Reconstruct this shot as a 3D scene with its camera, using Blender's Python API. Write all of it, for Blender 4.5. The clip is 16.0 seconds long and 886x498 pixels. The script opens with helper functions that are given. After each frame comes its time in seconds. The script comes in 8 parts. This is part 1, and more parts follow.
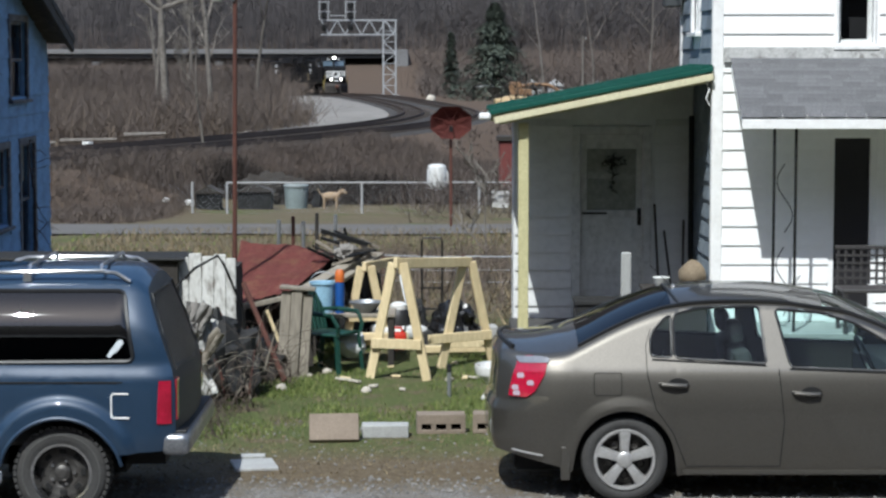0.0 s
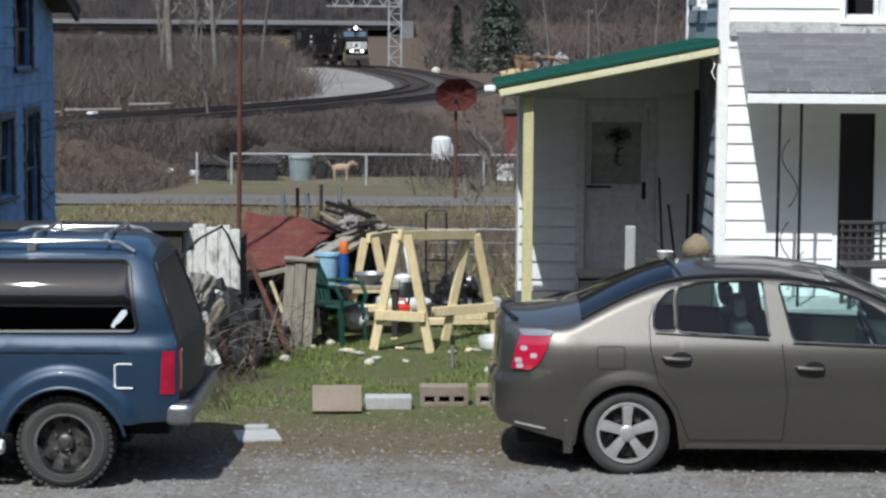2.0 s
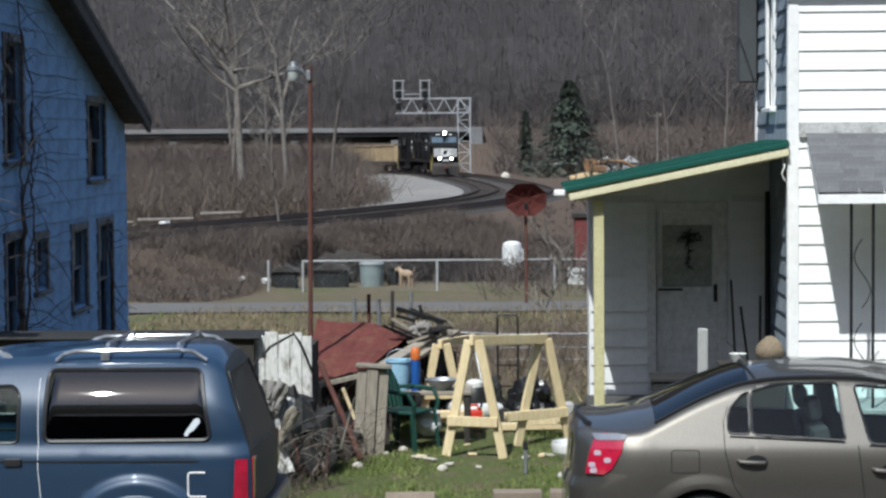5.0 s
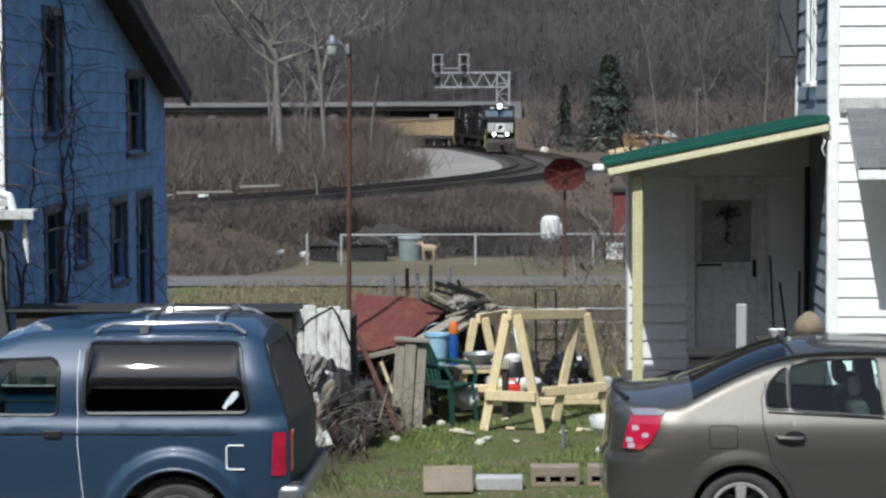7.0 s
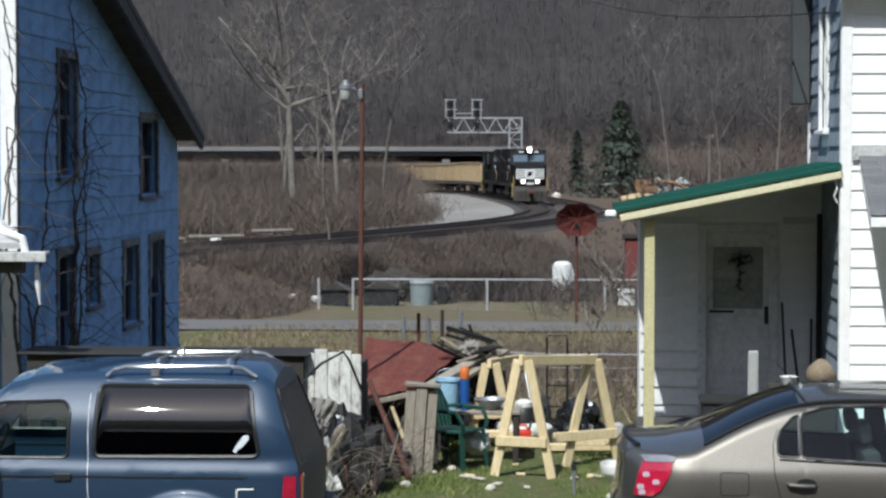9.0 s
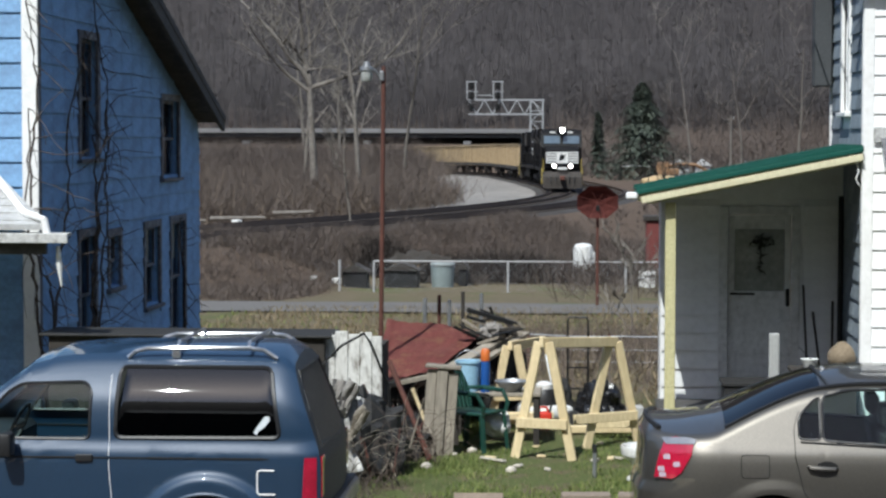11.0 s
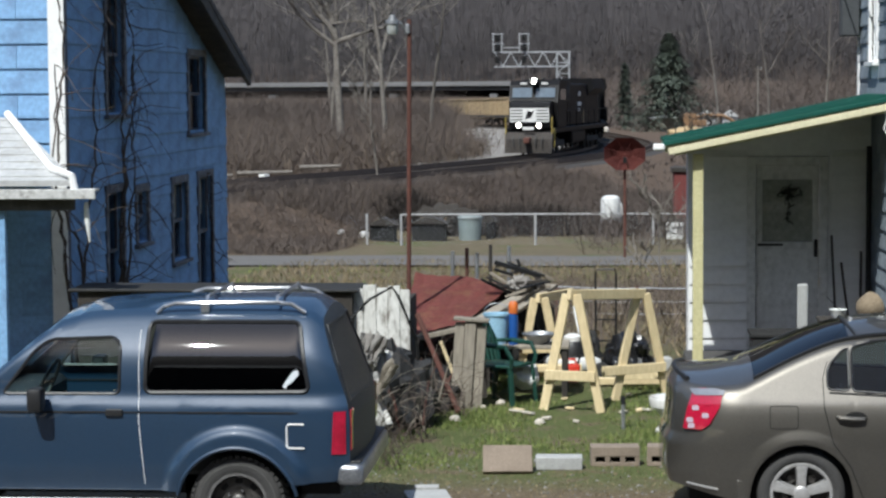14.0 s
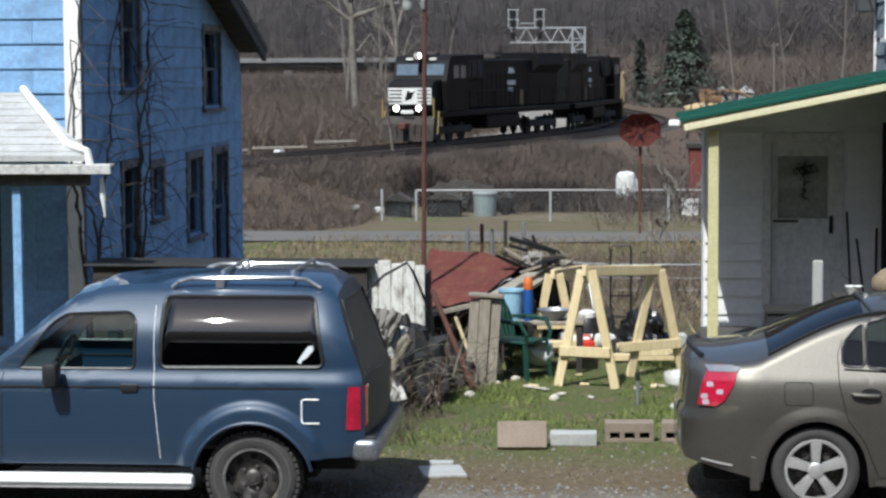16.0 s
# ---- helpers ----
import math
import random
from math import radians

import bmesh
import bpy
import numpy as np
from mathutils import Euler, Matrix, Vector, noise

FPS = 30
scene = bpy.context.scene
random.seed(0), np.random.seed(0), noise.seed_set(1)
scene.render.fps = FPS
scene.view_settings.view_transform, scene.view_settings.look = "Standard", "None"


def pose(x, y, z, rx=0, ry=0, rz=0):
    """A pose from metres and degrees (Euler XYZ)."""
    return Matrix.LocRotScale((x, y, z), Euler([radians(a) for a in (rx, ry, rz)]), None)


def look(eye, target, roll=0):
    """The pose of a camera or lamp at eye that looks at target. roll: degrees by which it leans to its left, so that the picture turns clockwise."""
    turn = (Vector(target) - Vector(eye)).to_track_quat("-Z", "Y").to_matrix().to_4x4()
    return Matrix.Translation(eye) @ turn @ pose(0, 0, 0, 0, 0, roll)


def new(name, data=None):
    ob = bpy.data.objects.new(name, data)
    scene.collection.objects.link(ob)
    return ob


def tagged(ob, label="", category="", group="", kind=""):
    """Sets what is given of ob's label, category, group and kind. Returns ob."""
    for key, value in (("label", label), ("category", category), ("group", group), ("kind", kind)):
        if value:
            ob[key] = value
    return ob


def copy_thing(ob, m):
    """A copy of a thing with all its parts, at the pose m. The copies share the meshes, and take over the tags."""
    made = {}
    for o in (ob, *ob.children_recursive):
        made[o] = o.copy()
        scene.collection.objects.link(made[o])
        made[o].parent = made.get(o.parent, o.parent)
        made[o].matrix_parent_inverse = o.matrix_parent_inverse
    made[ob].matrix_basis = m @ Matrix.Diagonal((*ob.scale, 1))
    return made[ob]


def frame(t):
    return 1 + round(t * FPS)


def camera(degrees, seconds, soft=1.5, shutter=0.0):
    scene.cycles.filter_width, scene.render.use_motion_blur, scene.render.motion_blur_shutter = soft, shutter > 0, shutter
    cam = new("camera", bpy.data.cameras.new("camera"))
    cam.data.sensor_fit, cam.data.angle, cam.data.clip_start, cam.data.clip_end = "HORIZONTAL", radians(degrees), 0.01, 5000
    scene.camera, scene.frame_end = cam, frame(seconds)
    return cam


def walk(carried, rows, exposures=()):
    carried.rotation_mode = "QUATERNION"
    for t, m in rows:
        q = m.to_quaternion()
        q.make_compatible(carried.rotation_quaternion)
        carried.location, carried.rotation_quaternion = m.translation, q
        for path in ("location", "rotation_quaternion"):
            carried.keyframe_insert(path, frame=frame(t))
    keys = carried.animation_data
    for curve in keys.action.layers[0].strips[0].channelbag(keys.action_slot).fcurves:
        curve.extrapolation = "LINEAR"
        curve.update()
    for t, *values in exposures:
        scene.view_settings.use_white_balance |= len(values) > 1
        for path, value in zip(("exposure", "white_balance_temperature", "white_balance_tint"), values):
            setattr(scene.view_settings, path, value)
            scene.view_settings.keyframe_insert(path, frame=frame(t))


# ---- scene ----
# camera: one standing eye, panned and tilted by hand
EYE = 3.25
cam = camera(23.31, 16.0, soft=2.6)
TURNS = [  # seconds, yaw, pitch, roll
    (0.0, 0.000, -5.098, 0.000),
    (0.5, -0.034, -5.320, -0.241),
    (1.0, -0.083, -5.671, -0.359),
    (1.5, 0.042, -5.904, -0.240),
    (2.0, 0.148, -5.835, -0.385),
    (2.5, 0.354, -5.730, -0.222),
    (3.0, 0.304, -5.215, 0.115),
    (3.2, 0.408, -4.257, -0.000),
    (3.5, 0.456, -3.038, -0.166),
    (4.0, 0.777, -2.671, -0.504),
    (4.5, 1.902, -2.662, 0.358),
    (4.7, 1.951, -2.907, 0.414),
    (6.8, 2.857, -3.284, 0.469),
    (7.0, 3.021, -3.707, 0.295),
    (7.5, 2.825, -3.812, 0.069),
    (8.0, 2.638, -4.115, -0.327),
    (8.5, 2.814, -2.119, -0.000),
    (8.7, 3.078, -2.269, -0.003),
    (11.0, 3.912, -2.992, -0.102),
    (11.5, 4.026, -3.107, 0.134),
    (12.0, 4.116, -3.275, 0.174),
    (12.5, 4.176, -3.723, 0.019),
    (13.0, 4.408, -3.875, 0.073),
    (13.5, 4.315, -3.980, 0.173),
    (14.0, 4.613, -4.241, 0.371),
    (14.5, 4.674, -4.300, 0.321),
    (15.0, 4.695, -4.364, 0.438),
    (15.5, 4.856, -4.672, 0.333),
    (16.0, 5.020, -4.884, 0.287),
]
walk(cam, [(t, pose(0, 0, EYE, 90 + pitch, roll, yaw)) for t, yaw, pitch, roll in TURNS], exposures=[(0.0, 0.2, 6150, 8), (7.0, 0.24, 6200, 8), (14.5, 0.28, 6300, 8), (16.0, 0.36, 6300, 8)])

# world and sun
SUN_WAY = Vector((0.36, 0.97, -1.40))
world = bpy.data.worlds.new("world")
scene.world = world
world.use_nodes = True
sky = world.node_tree.nodes.new("ShaderNodeTexSky")
sky.sky_type = "NISHITA"
sky.sun_disc = False
sky.sun_elevation = radians(53.8)
sky.sun_rotation = radians(198.8)
world.node_tree.links.new(sky.outputs[0], world.node_tree.nodes["Background"].inputs[0])
world.node_tree.nodes["Background"].inputs[1].default_value = 0.135
sun = new("sun", bpy.data.lights.new("sun", "SUN"))
sun.data.energy = 5.0
sun.data.angle = radians(0.53)
sun.data.color = (0.98, 0.98, 0.94)
sun.matrix_world = look((0, -30, 40), Vector((0, -30, 40)) + SUN_WAY)

# ---------------------------------------------------------------- helpers for materials and meshes
def nt(name):
    m = bpy.data.materials.new(name)
    m.use_nodes = True
    return m, m.node_tree.nodes, m.node_tree.links


def noise_node(N, L, scale, detail=4, rough=0.6, coord=None):
    n = N.new("ShaderNodeTexNoise")
    n.inputs["Scale"].default_value = scale
    n.inputs["Detail"].default_value = detail
    n.inputs["Roughness"].default_value = rough
    if coord is not None:
        L.new(coord, n.inputs["Vector"])
    return n


def mixc(N, L, fac, a, b, mode="MIX"):
    x = N.new("ShaderNodeMix")
    x.data_type = "RGBA"
    x.blend_type = mode
    for sock, v in ((x.inputs[0], fac), (x.inputs[6], a), (x.inputs[7], b)):
        if hasattr(v, "default_value"):
            L.new(v, sock)
        elif isinstance(v, (int, float)):
            sock.default_value = v
        else:
            sock.default_value = (*v, 1)
    return x.outputs[2]


def ramp(N, L, v, lo, hi):
    r = N.new("ShaderNodeMapRange")
    r.inputs[1].default_value, r.inputs[2].default_value = lo, hi
    L.new(v, r.inputs[0])
    return r.outputs[0]


def mat(name, c, c2=None, rough=0.7, metal=0.0, s1=3.0, s2=40.0, bump=0.2, coat=0.0, spec=0.5, dirt=None, dirt_amount=0.3, stretch=(1, 1, 1), per_piece=0.0, emit=0.0, fine=0.8):
    """A surface with broad and fine variation, grain relief and optional dirt."""
    m, N, L = nt(name)
    b = N["Principled BSDF"]
    tc = N.new("ShaderNodeTexCoord")
    mp = N.new("ShaderNodeMapping")
    mp.inputs["Scale"].default_value = stretch
    L.new(tc.outputs["Object"], mp.inputs[0])
    co = mp.outputs[0]
    c2 = c2 or tuple(v * 0.72 for v in c)
    n1, n2 = noise_node(N, L, s1, 5, 0.65, co), noise_node(N, L, s2, 3, 0.6, co)
    col = mixc(N, L, ramp(N, L, n1.outputs[0], 0.35, 0.68), c, c2)
    col = mixc(N, L, ramp(N, L, n2.outputs[0], 0.3, 0.8), col, tuple(v * fine for v in c2))
    if dirt:
        n3 = noise_node(N, L, s1 * 2.3, 6, 0.75, co)
        f = N.new("ShaderNodeMath")
        f.operation = "MULTIPLY"
        f.inputs[1].default_value = dirt_amount
        L.new(ramp(N, L, n3.outputs[0], 0.5, 0.66), f.inputs[0])
        col = mixc(N, L, f.outputs[0], col, dirt)
    if per_piece:
        oi = N.new("ShaderNodeObjectInfo")
        hs = N.new("ShaderNodeHueSaturation")
        mr = N.new("ShaderNodeMapRange")
        mr.inputs[3].default_value, mr.inputs[4].default_value = 1 - per_piece, 1 + per_piece
        L.new(oi.outputs["Random"], mr.inputs[0])
        L.new(mr.outputs[0], hs.inputs["Value"])
        L.new(col, hs.inputs["Color"])
        col = hs.outputs[0]
    L.new(col, b.inputs["Base Color"])
    rr = N.new("ShaderNodeMapRange")
    rr.inputs[3].default_value, rr.inputs[4].default_value = max(0.02, rough - 0.1), min(1, rough + 0.1)
    L.new(n2.outputs[0], rr.inputs[0])
    L.new(rr.outputs[0], b.inputs["Roughness"])
    b.inputs["Metallic"].default_value = metal
    b.inputs["Coat Weight"].default_value = coat
    b.inputs["Coat Roughness"].default_value = 0.022
    b.inputs["Specular IOR Level"].default_value = spec
    if emit:
        b.inputs["Emission Color"].default_value = (*c, 1)
        b.inputs["Emission Strength"].default_value = emit
    if bump:
        bp = N.new("ShaderNodeBump")
        bp.inputs["Strength"].default_value = bump
        bp.inputs["Distance"].default_value = 0.01
        L.new(n2.outputs[0], bp.inputs["Height"])
        L.new(bp.outputs[0], b.inputs["Normal"])
    return m


def glass(name, tint=(0.6, 0.65, 0.65), rough=0.0, clear=0.75, ior=1.6):
    """A thin pane: part clear, part mirror by Fresnel."""
    m, N, L = nt(name)
    out = N["Material Output"]
    N.remove(N["Principled BSDF"])
    tr, gl, mx, lw = N.new("ShaderNodeBsdfTransparent"), N.new("ShaderNodeBsdfGlossy"), N.new("ShaderNodeMixShader"), N.new("ShaderNodeLayerWeight")
    tr.inputs[0].default_value = (*[v * clear for v in tint], 1)
    gl.inputs["Roughness"].default_value = rough
    lw.inputs["Blend"].default_value = 0.5
    f0 = ((ior - 1) / (ior + 1)) ** 2
    pw, mr = N.new("ShaderNodeMath"), N.new("ShaderNodeMapRange")
    pw.operation = "POWER"
    pw.inputs[1].default_value = 5.0
    mr.inputs[3].default_value = f0
    L.new(lw.outputs["Facing"], pw.inputs[0])
    L.new(pw.outputs[0], mr.inputs[0])
    L.new(mr.outputs[0], mx.inputs[0])
    L.new(tr.outputs[0], mx.inputs[1])
    L.new(gl.outputs[0], mx.inputs[2])
    L.new(mx.outputs[0], out.inputs[0])
    return m


def glow(name, c, strength):
    m, N, L = nt(name)
    b = N["Principled BSDF"]
    b.inputs["Base Color"].default_value = (*c, 1)
    b.inputs["Emission Color"].default_value = (*c, 1)
    b.inputs["Emission Strength"].default_value = strength
    return m


def mesh_of(name, bm, material, smooth=False):
    me = bpy.data.meshes.new(name)
    bmesh.ops.recalc_face_normals(bm, faces=bm.faces)
    bm.to_mesh(me)
    bm.free()
    for x in (material if isinstance(material, (list, tuple)) else [material]):
        me.materials.append(x)
    if smooth:
        me.shade_smooth()
        me.set_sharp_from_angle(angle=radians(38))
    return me


def part(name, bm, material, parent=None, label="", smooth=False, at=None):
    """One bmesh as one mesh object, under a thing or part if given."""
    ob = new(name, mesh_of(name, bm, material, smooth))
    if at is not None:
        ob.matrix_basis = at
    if parent is not None:
        ob.parent = parent
    if label:
        ob["label"] = label
    return ob


def thing(name, label, category, at=None, group="", kind=""):
    ob = tagged(new(name), label, category, group, kind)
    ob.empty_display_size = 0.1
    if at is not None:
        ob.matrix_basis = at
    return ob


def box(x0, x1, y0, y1, z0, z1, bevel=0.0, bm=None, m=None, seg=1):
    bm = bm or bmesh.new()
    mm = Matrix.Translation(((x0 + x1) / 2, (y0 + y1) / 2, (z0 + z1) / 2)) @ Matrix.Diagonal((abs(x1 - x0), abs(y1 - y0), abs(z1 - z0), 1))
    r = bmesh.ops.create_cube(bm, size=1, matrix=(m @ mm) if m else mm)
    if bevel:
        es = list({e for v in r["verts"] for e in v.link_edges})
        bmesh.ops.bevel(bm, geom=es, offset=bevel, segments=seg, affect="EDGES", profile=0.5)
    return bm


def cyl(p, q, r0, r1=None, n=12, bm=None, caps=True):
    """A round bar from p to q."""
    bm = bm or bmesh.new()
    p, q = Vector(p), Vector(q)
    d = q - p
    m = Matrix.Translation((p + q) / 2) @ d.to_track_quat("Z", "Y").to_matrix().to_4x4()
    bmesh.ops.create_cone(bm, cap_ends=caps, segments=n, radius1=r0, radius2=r0 if r1 is None else r1, depth=d.length, matrix=m)
    return bm


def beam(p, q, w, h, bm=None, bevel=0.004, up=(0, 0, 1)):
    """A straight board from p to q, w wide and h deep (h along up)."""
    bm = bm or bmesh.new()
    p, q = Vector(p), Vector(q)
    d = (q - p).normalized()
    side = d.cross(Vector(up)).normalized()
    u = side.cross(d).normalized()
    m = Matrix((side, d, u)).transposed().to_4x4()
    m.translation = (p + q) / 2
    return box(-w / 2, w / 2, -(q - p).length / 2, (q - p).length / 2, -h / 2, h / 2, bevel, bm, m)


def tube(pts, r, n=8, bm=None, closed=False):
    """A bent bar along points."""
    bm = bm or bmesh.new()
    pts = [Vector(p) for p in pts]
    rings = []
    k = len(pts)
    for i, p in enumerate(pts):
        a = pts[(i - 1) % k] if (i or closed) else p
        b = pts[(i + 1) % k] if (i < k - 1 or closed) else p
        d = (b - a).normalized()
        q = d.to_track_quat("Z", "Y").to_matrix()
        rr = r[i] if isinstance(r, (list, tuple)) else r
        rings.append([bm.verts.new(p + q @ Vector((math.cos(t) * rr, math.sin(t) * rr, 0))) for t in (j * math.tau / n for j in range(n))])
    for i in range(k if closed else k - 1):
        A, B = rings[i], rings[(i + 1) % k]
        best = min(range(n), key=lambda s: (A[0].co - B[s].co).length)
        for j in range(n):
            bm.faces.new((A[j], A[(j + 1) % n], B[(j + 1 + best) % n], B[(j + best) % n]))
    if not closed:
        for ring in (rings[0], rings[-1]):
            try:
                bm.faces.new(ring)
            except ValueError:
                pass
    return bm


def lathe(profile, n=32, bm=None, m=None):
    """A turned body: profile of (radius, height) round z."""
    bm = bm or bmesh.new()
    rings = []
    for r, z in profile:
        if r < 1e-5:
            rings.append([bm.verts.new((0, 0, z))] * n)
        else:
            rings.append([bm.verts.new((r * math.cos(j * math.tau / n), r * math.sin(j * math.tau / n), z)) for j in range(n)])
    for A, B in zip(rings, rings[1:]):
        for j in range(n):
            vs = []
            for v in (A[j], A[(j + 1) % n], B[(j + 1) % n], B[j]):
                if v not in vs:
                    vs.append(v)
            if len(vs) > 2:
                bm.faces.new(vs)
    if m:
        bmesh.ops.transform(bm, matrix=m, verts=list({v for r in rings for v in r}))
    return bm


def prism(poly, y0, y1, bm=None, axis="y", m=None):
    """A polygon of (a, b) pushed from y0 to y1 along an axis."""
    bm = bm or bmesh.new()
    def P(a, b, d):
        v = {"y": (a, d, b), "x": (d, a, b), "z": (a, b, d)}[axis]
        return m @ Vector(v) if m else Vector(v)
    A = [bm.verts.new(P(a, b, y0)) for a, b in poly]
    B = [bm.verts.new(P(a, b, y1)) for a, b in poly]
    bm.faces.new(A)
    bm.faces.new(B)
    k = len(poly)
    for i in range(k):
        bm.faces.new((A[i], A[(i + 1) % k], B[(i + 1) % k], B[i]))
    return bm


def lerp_rows(rows, v):
    """Linear table: rows of (key, value)."""
    if v <= rows[0][0]:
        return rows[0][1]
    for (a, p), (b, q) in zip(rows, rows[1:]):
        if v <= b:
            return p + (q - p) * (v - a) / (b - a)
    return rows[-1][1]


def smooth_rows(rows, v):
    """Smooth table (Catmull-Rom)."""
    k = len(rows)
    if v <= rows[0][0]:
        return rows[0][1]
    if v >= rows[-1][0]:
        return rows[-1][1]
    for i in range(k - 1):
        if v <= rows[i + 1][0]:
            x0, y0 = rows[i]
            x1, y1 = rows[i + 1]
            s0 = (y1 - rows[i - 1][1]) / (x1 - rows[i - 1][0]) if i else (y1 - y0) / (x1 - x0)
            s1 = (rows[i + 2][1] - y0) / (rows[i + 2][0] - x0) if i + 2 < k else (y1 - y0) / (x1 - x0)
            h = x1 - x0
            u = (v - x0) / h
            return (2 * u**3 - 3 * u**2 + 1) * y0 + (u**3 - 2 * u**2 + u) * h * s0 + (3 * u**2 - 2 * u**3) * y1 + (u**3 - u**2) * h * s1


# ---------------------------------------------------------------- the railway line and the land
LINE = [(-330, 338), (-240, 346), (-190, 350), (-140, 352), (-100, 352), (-64, 345), (-37, 326), (-21, 296), (-13.2, 267), (-8.3, 232), (-4.3, 195), (-2.3, 166), (-2.7, 148), (-5.3, 131), (-10.8, 112), (-17.4, 95), (-28, 70), (-42, 40)]
RAIL = -0.75  # top of rail at the near end of the bend
GRADE = [(0, 0.0), (165, 0.0), (250, -0.35), (310, -1.0), (345, -1.3), (500, -1.4)]  # the line falls away up the valley


def dense(pts, step=1.0):
    """Points every step metres along a smooth line through pts."""
    k = len(pts)
    fine = []
    P = [Vector((*p, 0)) for p in pts]
    for i in range(k - 1):
        a, b, c, d = P[max(i - 1, 0)], P[i], P[i + 1], P[min(i + 2, k - 1)]
        n = max(2, int((c - b).length / 0.25))
        for j in range(n):
            u = j / n
            fine.append(0.5 * ((2 * b) + (c - a) * u + (2 * a - 5 * b + 4 * c - d) * u * u + (3 * b - a - 3 * c + d) * u**3))
    fine.append(P[-1])
    out, run, last = [fine[0]], 0.0, fine[0]
    for p in fine[1:]:
        seg = (p - last).length
        while run + seg >= step:
            last = last + (p - last) * ((step - run) / seg)
            out.append(last.copy())
            seg = (p - last).length
            run = 0.0
        run += seg
        last = p
    return out


TRACK = dense(LINE, 1.0)


def side_of(pts, i):
    a, b = pts[max(i - 1, 0)], pts[min(i + 1, len(pts) - 1)]
    d = (b - a).normalized()
    return Vector((-d.y, d.x, 0))  # to the left of travel, the outer side of the bend


TRACK_B = [p + side_of(TRACK, i) * 4.0 for i, p in enumerate(TRACK)]
TA = np.array([(p.x, p.y) for p in TRACK])
TS = np.array([tuple(side_of(TRACK, i))[:2] for i in range(len(TRACK))])

FALL = [(-60, 0), (24, 0), (30, -0.12), (40, -0.7), (50, -1.2), (64, -1.75), (78, -2.5), (90, -2.65), (120, -2.4), (150, -1.9), (200, -1.6), (260, -1.7), (330, -2.6), (390, -2.6), (420, -1), (2000, 0)]


def land(x, y):
    """Height of the ground."""
    z = smooth_rows(FALL, y)
    d = np.hypot(TA[:, 0] - x, TA[:, 1] - y)
    i = int(d.argmin())
    off = float((x - TA[i, 0]) * TS[i, 0] + (y - TA[i, 1]) * TS[i, 1])  # plus: outer side
    e = max(abs(off - 2.0) - 4.6, 0.0) if d[i] < 60 else 60.0
    bank = -1.12 + lerp_rows(GRADE, y)
    if off < -2.6:  # stone bank inside the bend
        w = min(1.0, e / 14.0)
    else:
        w = min(1.0, e / 6.5)
    w = w * w * (3 - 2 * w)
    z = bank * (1 - w) + z * w
    if y > 330:
        s = (y - 330)
        z += 0.00016 * s * s + 0.16 * s * min(1, s / 120)
    z += 0.05 * noise.noise((x * 0.35, y * 0.35, 0)) * min(1, max(0, (y - 18) / 20)) + 0.025 * noise.noise((x * 1.3, y * 1.3, 3)) * (1 if y > 16.5 else 0.3)
    return z


def ground_sheet():
    xs0 = sorted(set([-9 + 0.3 * i for i in range(60)]))
    ys = [-60, -30, -10, 0, 8] + [10 + 0.3 * i for i in range(60)] + [28 + 1.0 * i for i in range(60)] + [88 + 1.5 * i for i in range(60)] + [180 + 4 * i for i in range(56)] + [410 + 20 * i for i in range(30)] + [1100, 1400, 2000]
    us = [-60, -30, -18, -12] + [-9 + 0.3 * i for i in range(61)] + [12, 18, 30, 60]
    bm = bmesh.new()
    rows = []
    for y in ys:
        f = 1.0 if y < 28 else 1.0 + (y - 28) / 22.0
        rows.append([bm.verts.new((u * f, y, land(u * f, y))) for u in us])
    for a, b in zip(rows, rows[1:]):
        for j in range(len(us) - 1):
            bm.faces.new((a[j], a[j + 1], b[j + 1], b[j]))
    return bm


